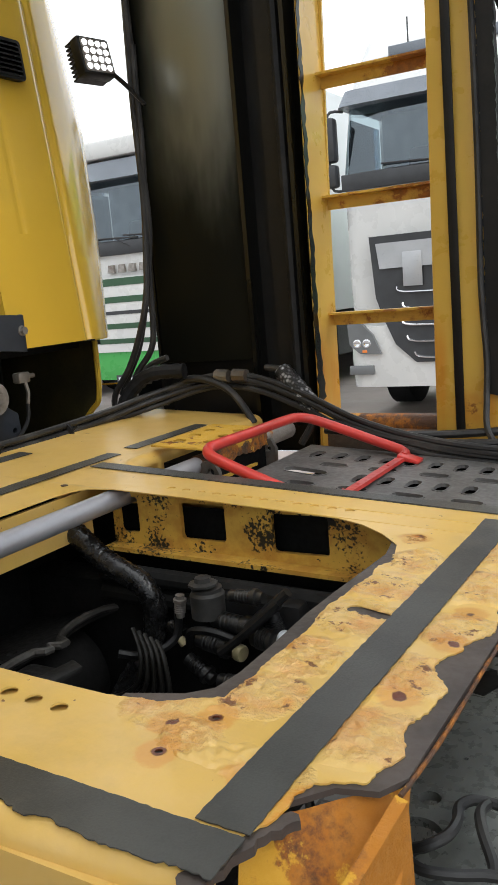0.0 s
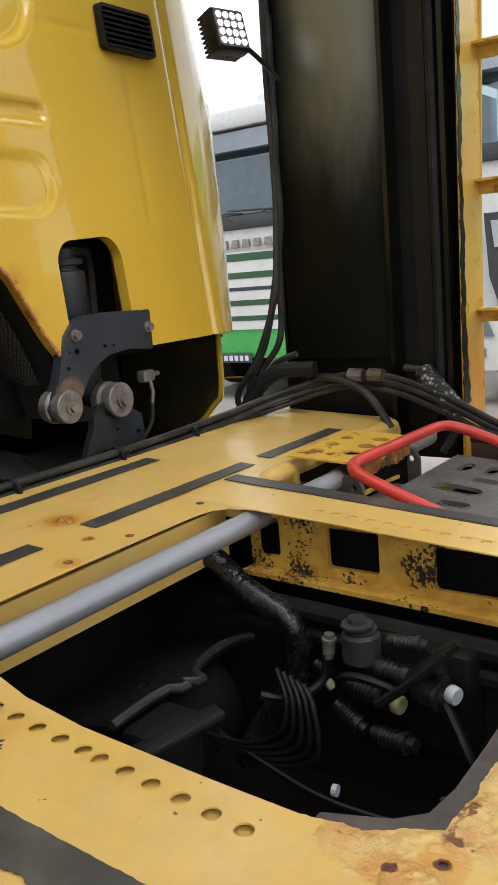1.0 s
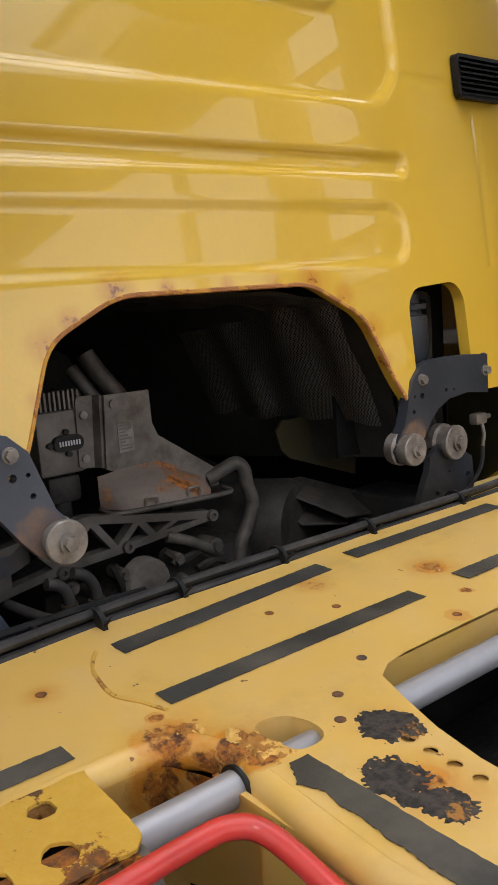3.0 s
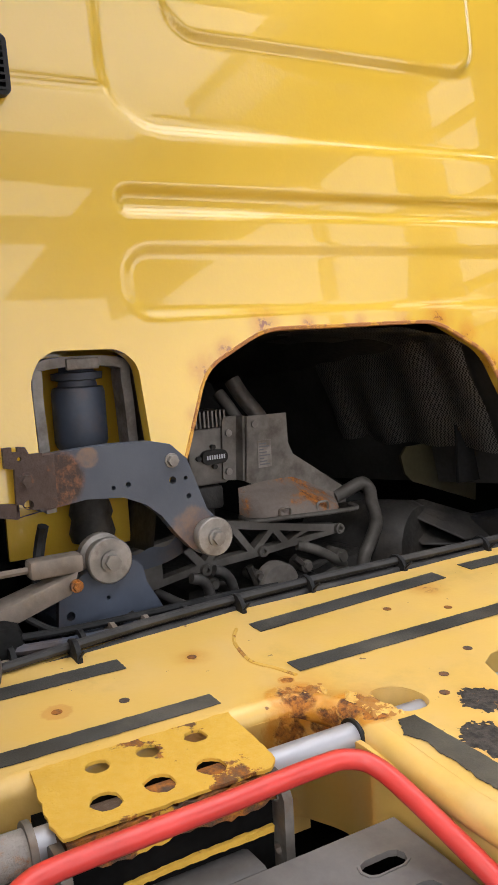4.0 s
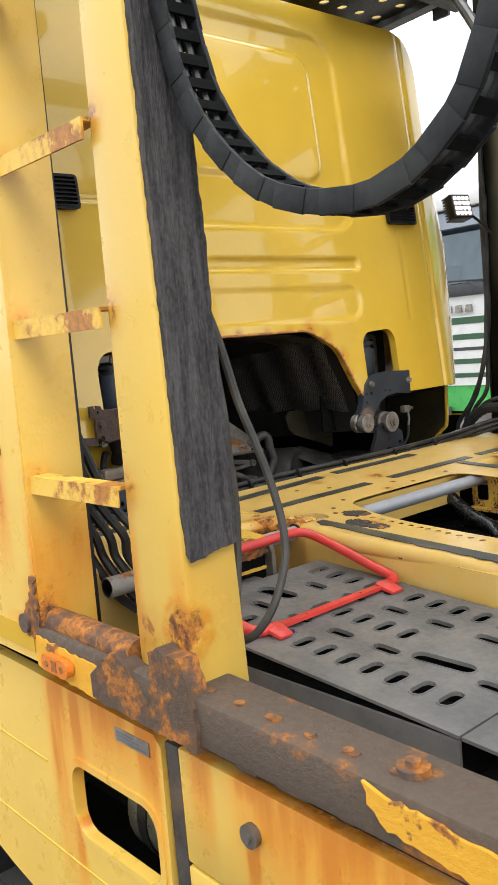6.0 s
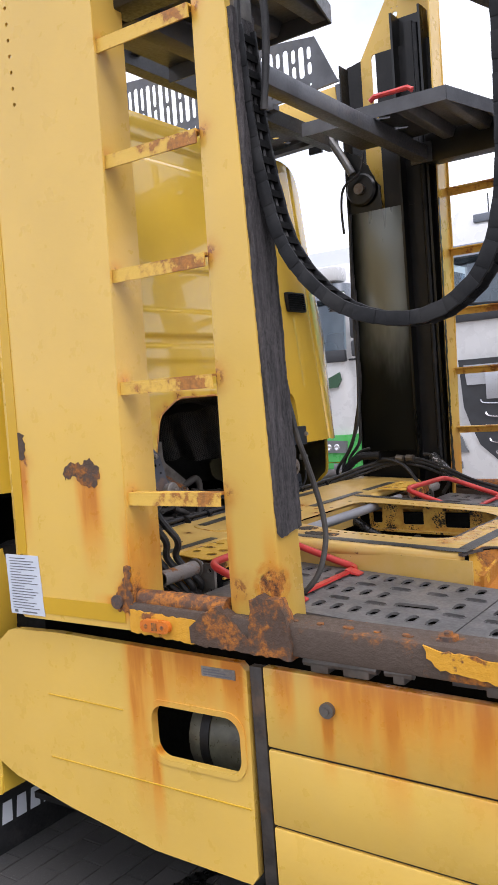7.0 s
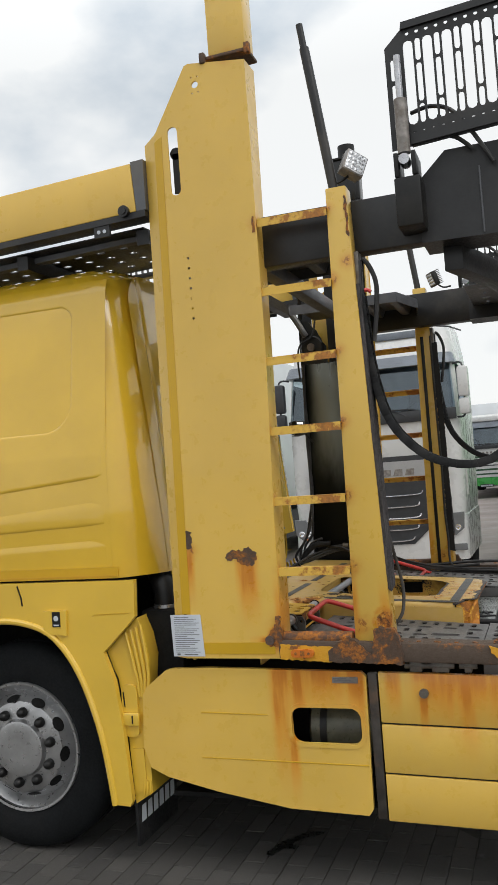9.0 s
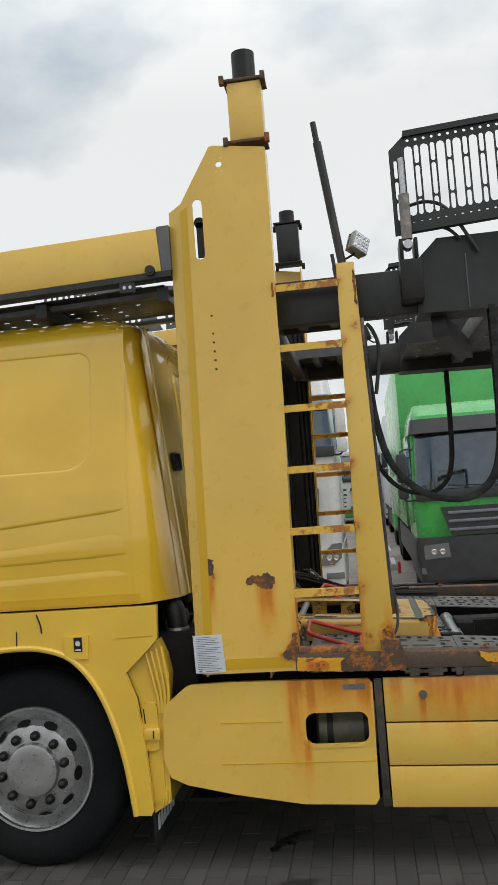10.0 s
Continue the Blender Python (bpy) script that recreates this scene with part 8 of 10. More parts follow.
def work_lamp(at, yaw, pitch, lit, stalk, size=1.0, shell=None, roll=0):
    th = thing("work_lamp", "square black LED work lamp with cooling fins", "work lamp", (0, 0, 0), "work lamps")
    bm = B()
    box(bm, -0.018, 0.018, -0.05, 0.05, -0.05, 0.05, 0.006)
    part("housing", bm, shell or M_BLACK, th)
    for i in range(9):
        bm = B()
        box(bm, -0.042, -0.016, -0.046, 0.046, -0.047 + 0.0115 * i, -0.043 + 0.0115 * i)
        part("cooling_fin", bm, shell or M_BLACK, th)
    bm = B()
    plate(bm, rrect(-0.044, 0.044, -0.044, 0.044, 0.006, 3), 0.018, 0.020, "x")
    lens = part("lens", bm, M_REFL if shell else M_PIN, th, "bright reflector face")
    for i in range(4):
        for j in range(4):
            bm = B()
            u, v = -0.031 + 0.0207 * i, -0.031 + 0.0207 * j
            lathe(bm, (0.0200, u, v), (1, 0, 0), [(0, 0.0085), (0.003, 0.007), (0.004, 0.001)], 10)
            part("diode", bm, M_LED if lit else M_REFL, lens)
    bm = B()
    tube(bm, spline(stalk, 5), 0.006, 6)
    part("stalk", bm, M_BLACK, th)
    th.matrix_basis = Matrix.Translation(at) @ pose(0, 0, 0, 0, 0, yaw) @ pose(0, 0, 0, 0, pitch, 0) @ pose(0, 0, 0, roll) @ Matrix.Scale(size, 4)


work_lamp((0.150, 2.262, 2.045), -14, -14, True, [(0, 0.05, -0.03), (0.0, 0.09, -0.06), (0.02, 0.12, -0.12)])
work_lamp((1.112, 0.075, 3.035), -48, -6, False, [(-0.02, 0, -0.05), (-0.04, -0.02, -0.08), (-0.05, -0.04, -0.10)], 1.0, M_PIN, -26)
work_lamp((1.135, 2.44, 2.99), -150, 20, False, [(-0.02, 0, -0.05), (-0.05, 0, -0.08), (-0.10, 0, -0.09)])


# ---- hoses and cables ----
def hose(name, runs, r, label, category="hose", mat=None, group="", n=8, wave=0.0):
    """Each run is one hose of the bundle."""
    th = thing(name, label, category, runs[0][0], group)
    for pts in runs:
        bm = B()
        tube(bm, spline(pts, 7), r, n, wave=wave)
        part("hose", bm, mat or M_HOSE, th)
    return th


# bundle along the deck's front edge
runs = []
for dx, dz, r in ((0.0, 0.0, 0), (-0.019, 0.009, 0), (-0.016, -0.014, 0), (-0.004, 0.019, 0)):
    runs.append([(0.235 + dx, 0.20, 1.09 + dz), (0.20 + dx, 0.42, 1.097 + dz), (0.17 + dx, 0.70, 1.108 + dz), (0.145 + dx, 1.0, 1.108 + dz), (0.145 + dx, 1.4, 1.108 + dz), (0.15 + dx, 1.8, 1.108 + dz), (0.15 + dx, 2.12, 1.118 + dz), (0.21 + dx, 2.30, 1.15 + dz + 0.5 * dx), (0.36 + dx, 2.36, 1.185 + dz), (0.50 + dx, 2.36, 1.18 + dz), (0.66 + dx, 2.34, 1.13 + dz), (0.85 + dx, 2.29, 1.065 + dz), (1.10 + dx, 2.27, 1.02 + dz), (1.5, 2.26 + dx, 1.0 + dz)])
bundle = hose("cable_bundle", runs, 0.0080, "bundle of black hydraulic hoses tied along the deck", "hose bundle")
for y in (0.55, 0.86, 1.02, 1.24, 1.47, 1.75, 2.0):
    bm = B()
    x = 0.137 + (0.06 if y < 0.6 else 0.02 if y < 0.9 else 0)
    lathe(bm, (x, y, 1.110), (0, 1, 0), [(-0.004, 0.026), (-0.004, 0.028), (0.004, 0.028), (0.004, 0.026)], 16)
    tube(bm, [(x + 0.025, y, 1.115), (x + 0.04, y + 0.004, 1.13)], 0.0025, 5)
    part("cable_tie", bm, M_RUBBER, bundle)
for u in (0.40, 0.455):
    bm = B()
    lathe(bm, (u, 2.352, 1.205), (1, 0, -0.05), [(-0.02, 0.013), (-0.02, 0.017), (0.02, 0.017), (0.02, 0.013)], 8)
    part("fitting", bm, M_DULL, bundle, "dull steel hose fitting")
# corrugated looms by the far tower
hose("cable_loom", [[(0.178, 2.400, 2.45), (0.170, 2.398, 2.2), (0.166, 2.395, 1.95), (0.172, 2.39, 1.70), (0.176, 2.37, 1.55), (0.178, 2.34, 1.41), (0.119, 2.33, 1.257), (0.045, 2.33, 1.16), (0.048, 2.33, 1.11), (0.09, 2.33, 1.05)], [(0.182, 2.398, 2.1), (0.174, 2.398, 1.80), (0.180, 2.39, 1.60), (0.150, 2.38, 1.42), (0.125, 2.36, 1.29), (0.075, 2.35, 1.19), (0.07, 2.34, 1.10), (0.12, 2.34, 1.04)],
                    [(0.24, 2.33, 1.262), (0.17, 2.33, 1.235), (0.12, 2.33, 1.17), (0.085, 2.32, 1.05)], [(0.184, 2.398, 2.5), (0.174, 2.398, 2.25), (0.180, 2.398, 1.9), (0.174, 2.395, 1.7), (0.165, 2.39, 1.48), (0.16, 2.38, 1.3), (0.10, 2.36, 1.2), (0.11, 2.35, 1.08)]],
     0.009, "tangled black cables hanging beside the far tower", "cables")
hose("corrugated_hose", [[(0.30, 2.32, 1.225), (0.20, 2.30, 1.22), (0.13, 2.29, 1.17), (0.09, 2.28, 1.09), (0.09, 2.27, 1.03)]], 0.022, "thick corrugated black hose at the tower's foot", "hose", M_RUBBER, "", 10, -0.12)
hose("foot_hoses", [[(0.20, 2.36, 1.13), (0.30, 2.34, 1.20), (0.42, 2.34, 1.17), (0.50, 2.33, 1.08)], [(0.62, 2.36, 1.02), (0.66, 2.36, 1.10), (0.60, 2.37, 1.20), (0.52, 2.38, 1.22)], [(0.70, 2.34, 1.06), (0.95, 2.34, 1.05), (1.25, 2.38, 1.06), (1.5, 2.4, 1.05)], [(0.72, 2.30, 1.09), (0.98, 2.28, 1.045), (1.3, 2.30, 1.05)]],
     0.010, "black hoses crossing at the far tower's foot", "hose bundle")
# foil wrapped joint
k = Mat("crumpled_foil")
vf = k.voronoi(90, "F1")
k.set(k.mix(k.ramp(vf, 0.1, 0.6), (0.55, 0.55, 0.57), (0.05, 0.05, 0.05)), 0.3, 0.8)
k.bump(k.noise(60, 6, 0.7), 1.0, 0.01)
M_FOIL = k.m
bm = B()
tube(bm, spline([(0.565, 2.385, 1.21), (0.60, 2.37, 1.18), (0.64, 2.36, 1.14), (0.665, 2.355, 1.11)], 5), 0.024, 10, wave=0.12)
solid("foil_wrap", bm, M_FOIL, "crumpled silver and black foil wrap on the hoses", "foil wrap")

# hoses by the near post
near = hose("post_hose", [[(1.06, 0.13, 1.70), (1.085, 0.146, 1.64), (1.10, 0.156, 1.585), (1.107, 0.166, 1.535), (1.112, 0.181, 1.47), (1.121, 0.201, 1.405), (1.133, 0.220, 1.327), (1.146, 0.227, 1.251), (1.152, 0.217, 1.19), (1.145, 0.188, 1.12), (1.11, 0.17, 1.07), (1.06, 0.165, 1.05)], [(1.085, 0.142, 1.62), (1.10, 0.146, 1.53), (1.108, 0.149, 1.456), (1.102, 0.156, 1.398), (1.096, 0.166, 1.331), (1.092, 0.170, 1.276), (1.092, 0.165, 1.213), (1.094, 0.155, 1.147), (1.09, 0.148, 1.10), (1.06, 0.155, 1.05)]],
            0.0074, "two grey-black hydraulic hoses looping beside the ladder post", "hose", plain("dusty_hose", (0.055, 0.05, 0.045), 0.6, 0, 0.3, 16, 0.2, (0.10, 0.09, 0.078)))
hose("deck_hoses", [[(0.40 + 0.03 * i, 0.15 + 0.012 * i, 1.42), (0.43 + 0.03 * i, 0.19 + 0.015 * i, 1.25), (0.46 + 0.03 * i, 0.22 + 0.02 * i, 1.16), (0.48 + 0.02 * i, 0.235 + 0.02 * i, 1.10), (0.53 + 0.02 * i, 0.26 + 0.025 * i, 1.02), (0.60, 0.28 + 0.02 * i, 0.985), (0.72, 0.26, 0.97), (0.9, 0.24, 0.96)] for i in range(5)], 0.011, "black hoses dropping behind the near ladder", "hose bundle")
hose("elbow_hose", [[(0.32, 0.20, 1.18), (0.34, 0.25, 1.15), (0.36, 0.285, 1.12), (0.39, 0.28, 1.095), (0.40, 0.25, 1.09)], [(0.26, 0.22, 1.17), (0.25, 0.27, 1.165), (0.25, 0.30, 1.14), (0.26, 0.31, 1.11)], [(0.24, 0.30, 1.165), (0.22, 0.356, 1.167), (0.22, 0.388, 1.155), (0.22, 0.419, 1.144), (0.22, 0.424, 1.125), (0.225, 0.417, 1.10)], [(0.24, 0.33, 1.10), (0.22, 0.366, 1.092), (0.23, 0.40, 1.075), (0.235, 0.406, 1.052), (0.235, 0.398, 1.02), (0.24, 0.37, 1.005)]], 0.011, "grey elbow hoses at the deck's near corner", "hose", plain("tan_dusty_hose", (0.085, 0.070, 0.060), 0.6, 0, 0.3, 16, 0.2, (0.16, 0.125, 0.10)))


lead = thing("wiring_loom", "bundle of grey and black wiring tied below the cab mount", "cables", (0.12, 0.6, 1.08))
for i, (dx_, dz_, r_, m_) in enumerate(((0.0, 0.0, 0.009, M_BRACKET), (0.012, -0.020, 0.011, M_TAN), (-0.012, 0.016, 0.007, M_RUBBER), (0.02, -0.036, 0.008, M_RUBBER))):
    bm = B()
    tube(bm, spline([(0.10 + dx_, 0.30, 1.105 + dz_), (0.115 + dx_, 0.43, 1.116 + dz_), (0.12 + dx_, 0.51, 1.111 + dz_), (0.12 + dx_, 0.60, 1.107 + dz_), (0.12 + dx_, 0.70, 1.106 + dz_), (0.115 + dx_, 0.79, 1.105 + dz_), (0.10 + dx_, 0.90, 1.10 + dz_), (0.08 + dx_, 1.0, 1.09 + dz_)], 7), r_, 8)
    part("wire", bm, m_, lead)
for y in (0.47, 0.585, 0.64, 0.70, 0.775):
    bm = B()
    lathe(bm, (0.124, y, 1.096), (0, 1, 0), [(-0.004, 0.027), (-0.004, 0.030), (0.004, 0.030), (0.004, 0.027)], 12)
    part("cable_tie", bm, M_TAN if y in (0.64, 0.70) else M_RUBBER, lead)


def energy_chain(mirror):
    f = (lambda v: 2 * C - v) if mirror else (lambda v: v)
    th = thing("energy_chain", "black plastic cable chain hanging in a loop from the ladder post", "cable chain", (1.12, f(0.1), 2.45), "cable chains")
    ctl = [(1.10, f(0.085), 2.47), (1.112, f(0.09), 2.25), (1.135, f(0.10), 2.08), (1.17, f(0.10), 1.955), (1.23, f(0.10), 1.86), (1.32, f(0.10), 1.78), (1.42, f(0.10), 1.742), (1.52, f(0.10), 1.735), (1.60, f(0.10), 1.765), (1.665, f(0.10), 1.83), (1.705, f(0.10), 1.95), (1.72, f(0.10), 2.15), (1.725, f(0.10), 2.66)]
    pts = spline(ctl, 8)
    # even steps of one link
    L = [0]
    for a, b in zip(pts, pts[1:]):
        L.append(L[-1] + (b - a).length)
    n = int(L[-1] / 0.042)
    even = []
    for i in range(n + 1):
        s = L[-1] * i / n
        j = max(q for q in range(len(L) - 1) if L[q] <= s)
        w = (s - L[j]) / max(1e-6, L[j + 1] - L[j])
        even.append(pts[j] + (pts[j + 1] - pts[j]) * w)
    for i, (a, b) in enumerate(zip(even, even[1:])):
        t = (b - a).normalized()
        nrm = t.cross(Vector((0, 1, 0))).normalized()
        mid = (a + b) / 2
        for side in (-1, 1):
            bm = B()
            half = 0.029
            y = Vector((0, side * (0.0295 if i % 2 else 0.0280), 0))
            q = [mid + y + t * u * half + nrm * v * (0.0168 if i % 2 else 0.0163) + Vector((0, d, 0)) for d in (-0.004, 0.004) for u, v in ((-1, -1), (1, -1), (1, 1), (-1, 1))]
            hexa(bm, q, 0.002)
            part("side_link", bm, M_RUBBER, th)
        bm = B()
        q = [mid + t * u * 0.009 + nrm * v + Vector((0, d, 0)) for d in (-0.028, 0.028) for u, v in ((-1, 0.010), (1, 0.010), (1, 0.0145), (-1, 0.0145))]
        hexa(bm, q)
        q = [mid + t * u * 0.009 - nrm * v + Vector((0, d, 0)) for d in (-0.028, 0.028) for u, v in ((-1, 0.010), (1, 0.010), (1, 0.0145), (-1, 0.0145))]
        hexa(bm, q)
        part("cross_bar", bm, M_DEEP_BLACK, th)
    for d in (-0.012, 0.010):
        bm = B()
        tube(bm, [p + Vector((0, d, 0)) for p in even], 0.007, 6)
        part("inner_cable", bm, M_HOSE, th)
    for y0, pts2 in ((0.06, [(1.115, f(0.07), 2.63), (1.14, f(0.075), 2.60), (1.165, f(0.08), 2.52), (1.155, f(0.09), 2.40), (1.135, f(0.095), 2.28)]), (0.10, [(1.105, f(0.06), 2.62), (1.10, f(0.06), 2.45), (1.105, f(0.07), 2.30)])):
        bm = B()
        tube(bm, spline(pts2, 6), 0.010, 8)
        part("feed_hose", bm, M_HOSE, th)
    bm = B()
    box(bm, 1.085, 1.105, min(f(0.05), f(0.12)), max(f(0.05), f(0.12)), 2.50, 2.66, 0.004)
    part("anchor", bm, M_DULL, th)


energy_chain(False)
energy_chain(True)
# far tower's pulley
pul = thing("tower_pulley", "greasy black pulley wheel high on the far tower", "pulley", (0.25, 2.42, 2.62))
bm = B()
lathe(bm, (0.25, 2.40, 2.62), (0, 1, 0), [(0, 0.03), (0, 0.075), (0.012, 0.085), (0.022, 0.070), (0.030, 0.070), (0.040, 0.085), (0.052, 0.075), (0.052, 0.03)], 28)
part("wheel", bm, M_GREASE, pul)
bm = B()
cyl(bm, (0.25, 2.38, 2.62), (0.25, 2.47, 2.62), 0.028, 16)
part("axle", bm, M_DULL, pul)
bm = B()
plate(bm, rag([(0.165, 2.49), (0.36, 2.49), (0.35, 2.62), (0.30, 2.72), (0.24, 2.80), (0.165, 2.84), (0.165, 2.49)], 0.006, 0.02, 3)[:-1], 2.428, 2.436, "y")
part("bracket", bm, M_GREASE, pul, "greasy black pulley bracket")
bm = B()
tube(bm, spline([(0.10, 2.36, 2.92), (0.17, 2.37, 2.80), (0.22, 2.38, 2.70)], 5), 0.022, 10)
part("ram", bm, M_UP, pul)
bm = B()
tube(bm, spline([(0.30, 2.37, 2.82), (0.27, 2.37, 2.70), (0.18, 2.36, 2.64), (0.155, 2.36, 2.54), (0.16, 2.36, 2.40)], 6), 0.007, 6)
part("hose", bm, M_HOSE, pul)

# ---- inside the deck's well ----
M_PLAST = plain("matte_black_plastic", (0.007, 0.007, 0.0075), 0.45, 0, 0.3, 20, 0.1, (0.016, 0.015, 0.014), spec=0.3)
M_CAN = plain("dull_grey_canister", (0.058, 0.057, 0.055), 0.5, 0.3, 0.3, 30, 0.1)
valve = thing("valve_block", "cluster of black air valves and pipe fittings in the chassis well", "valve block", (0.88, 1.54, 0.80))
bm = B()
lathe(bm, (0.832, 1.54, 0.885), (0, 0, 1), [(0, 0.018), (0.005, 0.030), (0.045, 0.030), (0.05, 0.026), (0.056, 0.026), (0.06, 0.018)], 20)
part("canister", bm, M_CAN, valve, "grey alloy canister")
bm = B()
box(bm, 0.83, 1.0, 1.55, 1.62, 0.76, 0.92, 0.01)
part("manifold", bm, M_PLAST, valve)


def coupling(p0, p1, r, mat, ribs=True):
    """A ribbed plastic pipe coupling with a plain collar at each end."""
    p0, p1 = Vector(p0), Vector(p1)
    L = (p1 - p0).length
    prof = [(0, r * 0.6), (0, r * 0.85), (L * 0.18, r * 0.85), (L * 0.20, r)]
    k_ = 5 if ribs else 1
    for i in range(k_):
        h0 = L * (0.20 + 0.45 * i / k_)
        prof += [(h0 + L * 0.03, r), (h0 + L * 0.05, r * 0.9), (h0 + L * 0.085, r * 0.9), (h0 + L * 0.09, r)]
    prof += [(L * 0.68, r), (L * 0.70, r * 1.18), (L * 0.82, r * 1.18), (L * 0.84, r * 0.8), (L, r * 0.8), (L, r * 0.3)]
    bm = B()
    lathe(bm, p0, p1 - p0, prof, 16)
    part("coupling", bm, mat, valve)


M_FIT = plain("black_nylon", (0.012, 0.012, 0.0125), 0.38, 0, 0.3, 24, 0.1, (0.028, 0.027, 0.025))
for p0, p1, r, m in (((0.812, 1.53, 0.848), (0.890, 1.52, 0.842), 0.015, M_FIT), ((0.845, 1.535, 0.888), (0.935, 1.53, 0.882), 0.016, M_FIT), ((0.925, 1.53, 0.868), (0.978, 1.52, 0.868), 0.019, M_FIT), ((0.885, 1.53, 0.935), (0.950, 1.525, 0.940), 0.012, M_FIT),
                     ((0.790, 1.525, 0.812), (0.845, 1.515, 0.786), 0.014, M_FIT), ((0.862, 1.51, 0.790), (0.935, 1.50, 0.792), 0.015, M_FIT), ((0.778, 1.53, 0.885), (0.782, 1.53, 0.925), 0.010, M_PIN), ((0.950, 1.545, 0.905), (0.965, 1.545, 0.85), 0.016, M_FIT), ((0.745, 1.545, 0.86), (0.782, 1.535, 0.852), 0.011, M_FIT)):
    coupling(p0, p1, r, m)
bm = B()
lathe(bm, (0.832, 1.53, 0.948), (0, 0, 1), [(0, 0.026), (0.004, 0.026), (0.006, 0.015), (0.014, 0.014), (0.016, 0.001)], 8)
part("canister_cap", bm, M_CAN, valve)
bm = B()
tube(bm, [(0.918, 1.52, 0.888), (0.995, 1.525, 0.955)], 0.0085, 8)
part("rod", bm, M_FIT, valve)
M_BEIGE = plain("beige_cap", (0.42, 0.36, 0.20), 0.5, 0, 0.15, 30, 0.05)
for p0, p1, r, m in (((0.893, 1.520, 0.842), (0.912, 1.516, 0.840), 0.0145, M_BEIGE), ((0.980, 1.52, 0.879), (0.996, 1.515, 0.877), 0.0135, M_LABEL), ((0.776, 1.525, 0.848), (0.784, 1.525, 0.838), 0.0075, M_BEIGE)):
    bm = B()
    lathe(bm, p0, Vector(p1) - Vector(p0), [(0, r * 0.9), (0.003, r), (0.012, r), (0.015, r * 0.9), (0.0155, 0.001)], 18)
    part("cap", bm, m, valve, "pale plastic cap")
for pts in ([(0.775, 1.53, 0.90), (0.772, 1.52, 0.85), (0.74, 1.48, 0.83), (0.70, 1.45, 0.84)], [(0.80, 1.52, 0.84), (0.82, 1.50, 0.875), (0.86, 1.50, 0.88), (0.90, 1.52, 0.86)], [(0.98, 1.52, 0.935), (0.93, 1.50, 0.89), (0.88, 1.49, 0.85)], [(0.99, 1.46, 0.75), (1.05, 1.42, 0.72), (1.10, 1.35, 0.70)], [(0.97, 1.52, 0.87), (1.02, 1.48, 0.82), (1.05, 1.47, 0.76)]):
    bm = B()
    tube(bm, spline(pts, 6), 0.0075, 7)
    part("pipe", bm, M_PLAST, valve)
hose("well_cables", [[(0.72 + 0.012 * i, 1.47, 0.88 - 0.004 * i), (0.748 + 0.012 * i, 1.45, 0.84), (0.735 + 0.016 * i, 1.44, 0.79 - 0.006 * i), (0.68 + 0.01 * i, 1.43, 0.765 - 0.006 * i), (0.60, 1.42, 0.765), (0.50, 1.40, 0.78)] for i in range(5)] + [[(0.62, 1.44, 0.76), (0.72, 1.42, 0.745), (0.85, 1.40, 0.735), (1.0, 1.40, 0.74)]], 0.0045, "loops of thin black cable tied in the chassis well", "cables", M_BLACK)
bm = B()
lathe(bm, (0.84, 1.425, 0.736), (1, 0.1, 0), [(-0.004, 0.0075), (-0.004, 0.009), (0.004, 0.009), (0.004, 0.0075)], 10)
solid("pale_tie", bm, M_LABEL, "pale cable tie round the thin cables", "cable tie")
loom = hose("wrapped_hose", [[(0.52, 1.57, 1.01), (0.56, 1.56, 0.99), (0.60, 1.555, 0.965), (0.65, 1.55, 0.945), (0.69, 1.55, 0.925), (0.71, 1.55, 0.88), (0.695, 1.55, 0.81), (0.645, 1.54, 0.74), (0.60, 1.52, 0.66)]], 0.021, "thick tape-wrapped black hose, glossy with tar", "hose", plain("tarry_tape", (0.010, 0.010, 0.0105), 0.22, 0, 0.5, 40, 0.9, (0.03, 0.03, 0.031)), "", 10, 0.10)
M_WELL = plain("dusty_black_casting", (0.017, 0.0165, 0.016), 0.6, 0.1, 0.45, 9, 0.5, (0.034, 0.031, 0.027), spec=0.25)
tc = thing("brake_chamber", "dark cast bracket with a notched curved rim deep in the well", "brake part", (0.55, 1.40, 0.80))
rim_l = [(0.566, 1.262), (0.563, 1.31), (0.562, 1.355), (0.566, 1.388), (0.584, 1.398), (0.588, 1.408), (0.574, 1.416), (0.592, 1.428), (0.594, 1.440), (0.572, 1.448), (0.556, 1.475), (0.548, 1.51), (0.546, 1.55), (0.556, 1.59), (0.610, 1.645)]
bm = B()
plate(bm, rim_l + [(0.600, 1.652), (0.54, 1.62), (0.36, 1.62), (0.36, 1.262)], 0.838, 0.848, "z", [circle(0.50, 1.40, 0.011, 10), circle(0.52, 1.345, 0.008, 10)], lambda p: Vector((p.x, p.y, p.z - 0.22 * (0.57 - p.x))))
part("cast_web", bm, M_WELL, tc)
bm = B()
tube(bm, [(x, y, 0.849) for x, y in rim_l], 0.0075, 8)
part("notched_rim", bm, plain("worn_rim_metal", (0.085, 0.08, 0.074), 0.5, 0.4, 0.3, 22, 0.3, (0.04, 0.036, 0.03)), tc, "worn lighter notched rim")
bm = B()
box(bm, 0.578, 0.650, 1.262, 1.368, 0.74, 0.846, 0.012)
part("box_body", bm, M_WELL, tc)
bm = B()
hexa(bm, [(0.632, 1.235, 0.842), (0.668, 1.222, 0.842), (0.715, 1.345, 0.858), (0.682, 1.360, 0.858), (0.632, 1.235, 0.852), (0.668, 1.222, 0.852), (0.715, 1.345, 0.868), (0.682, 1.360, 0.868)], 0.003)
part("flat_bar", bm, M_WELL, tc)
bm = B()
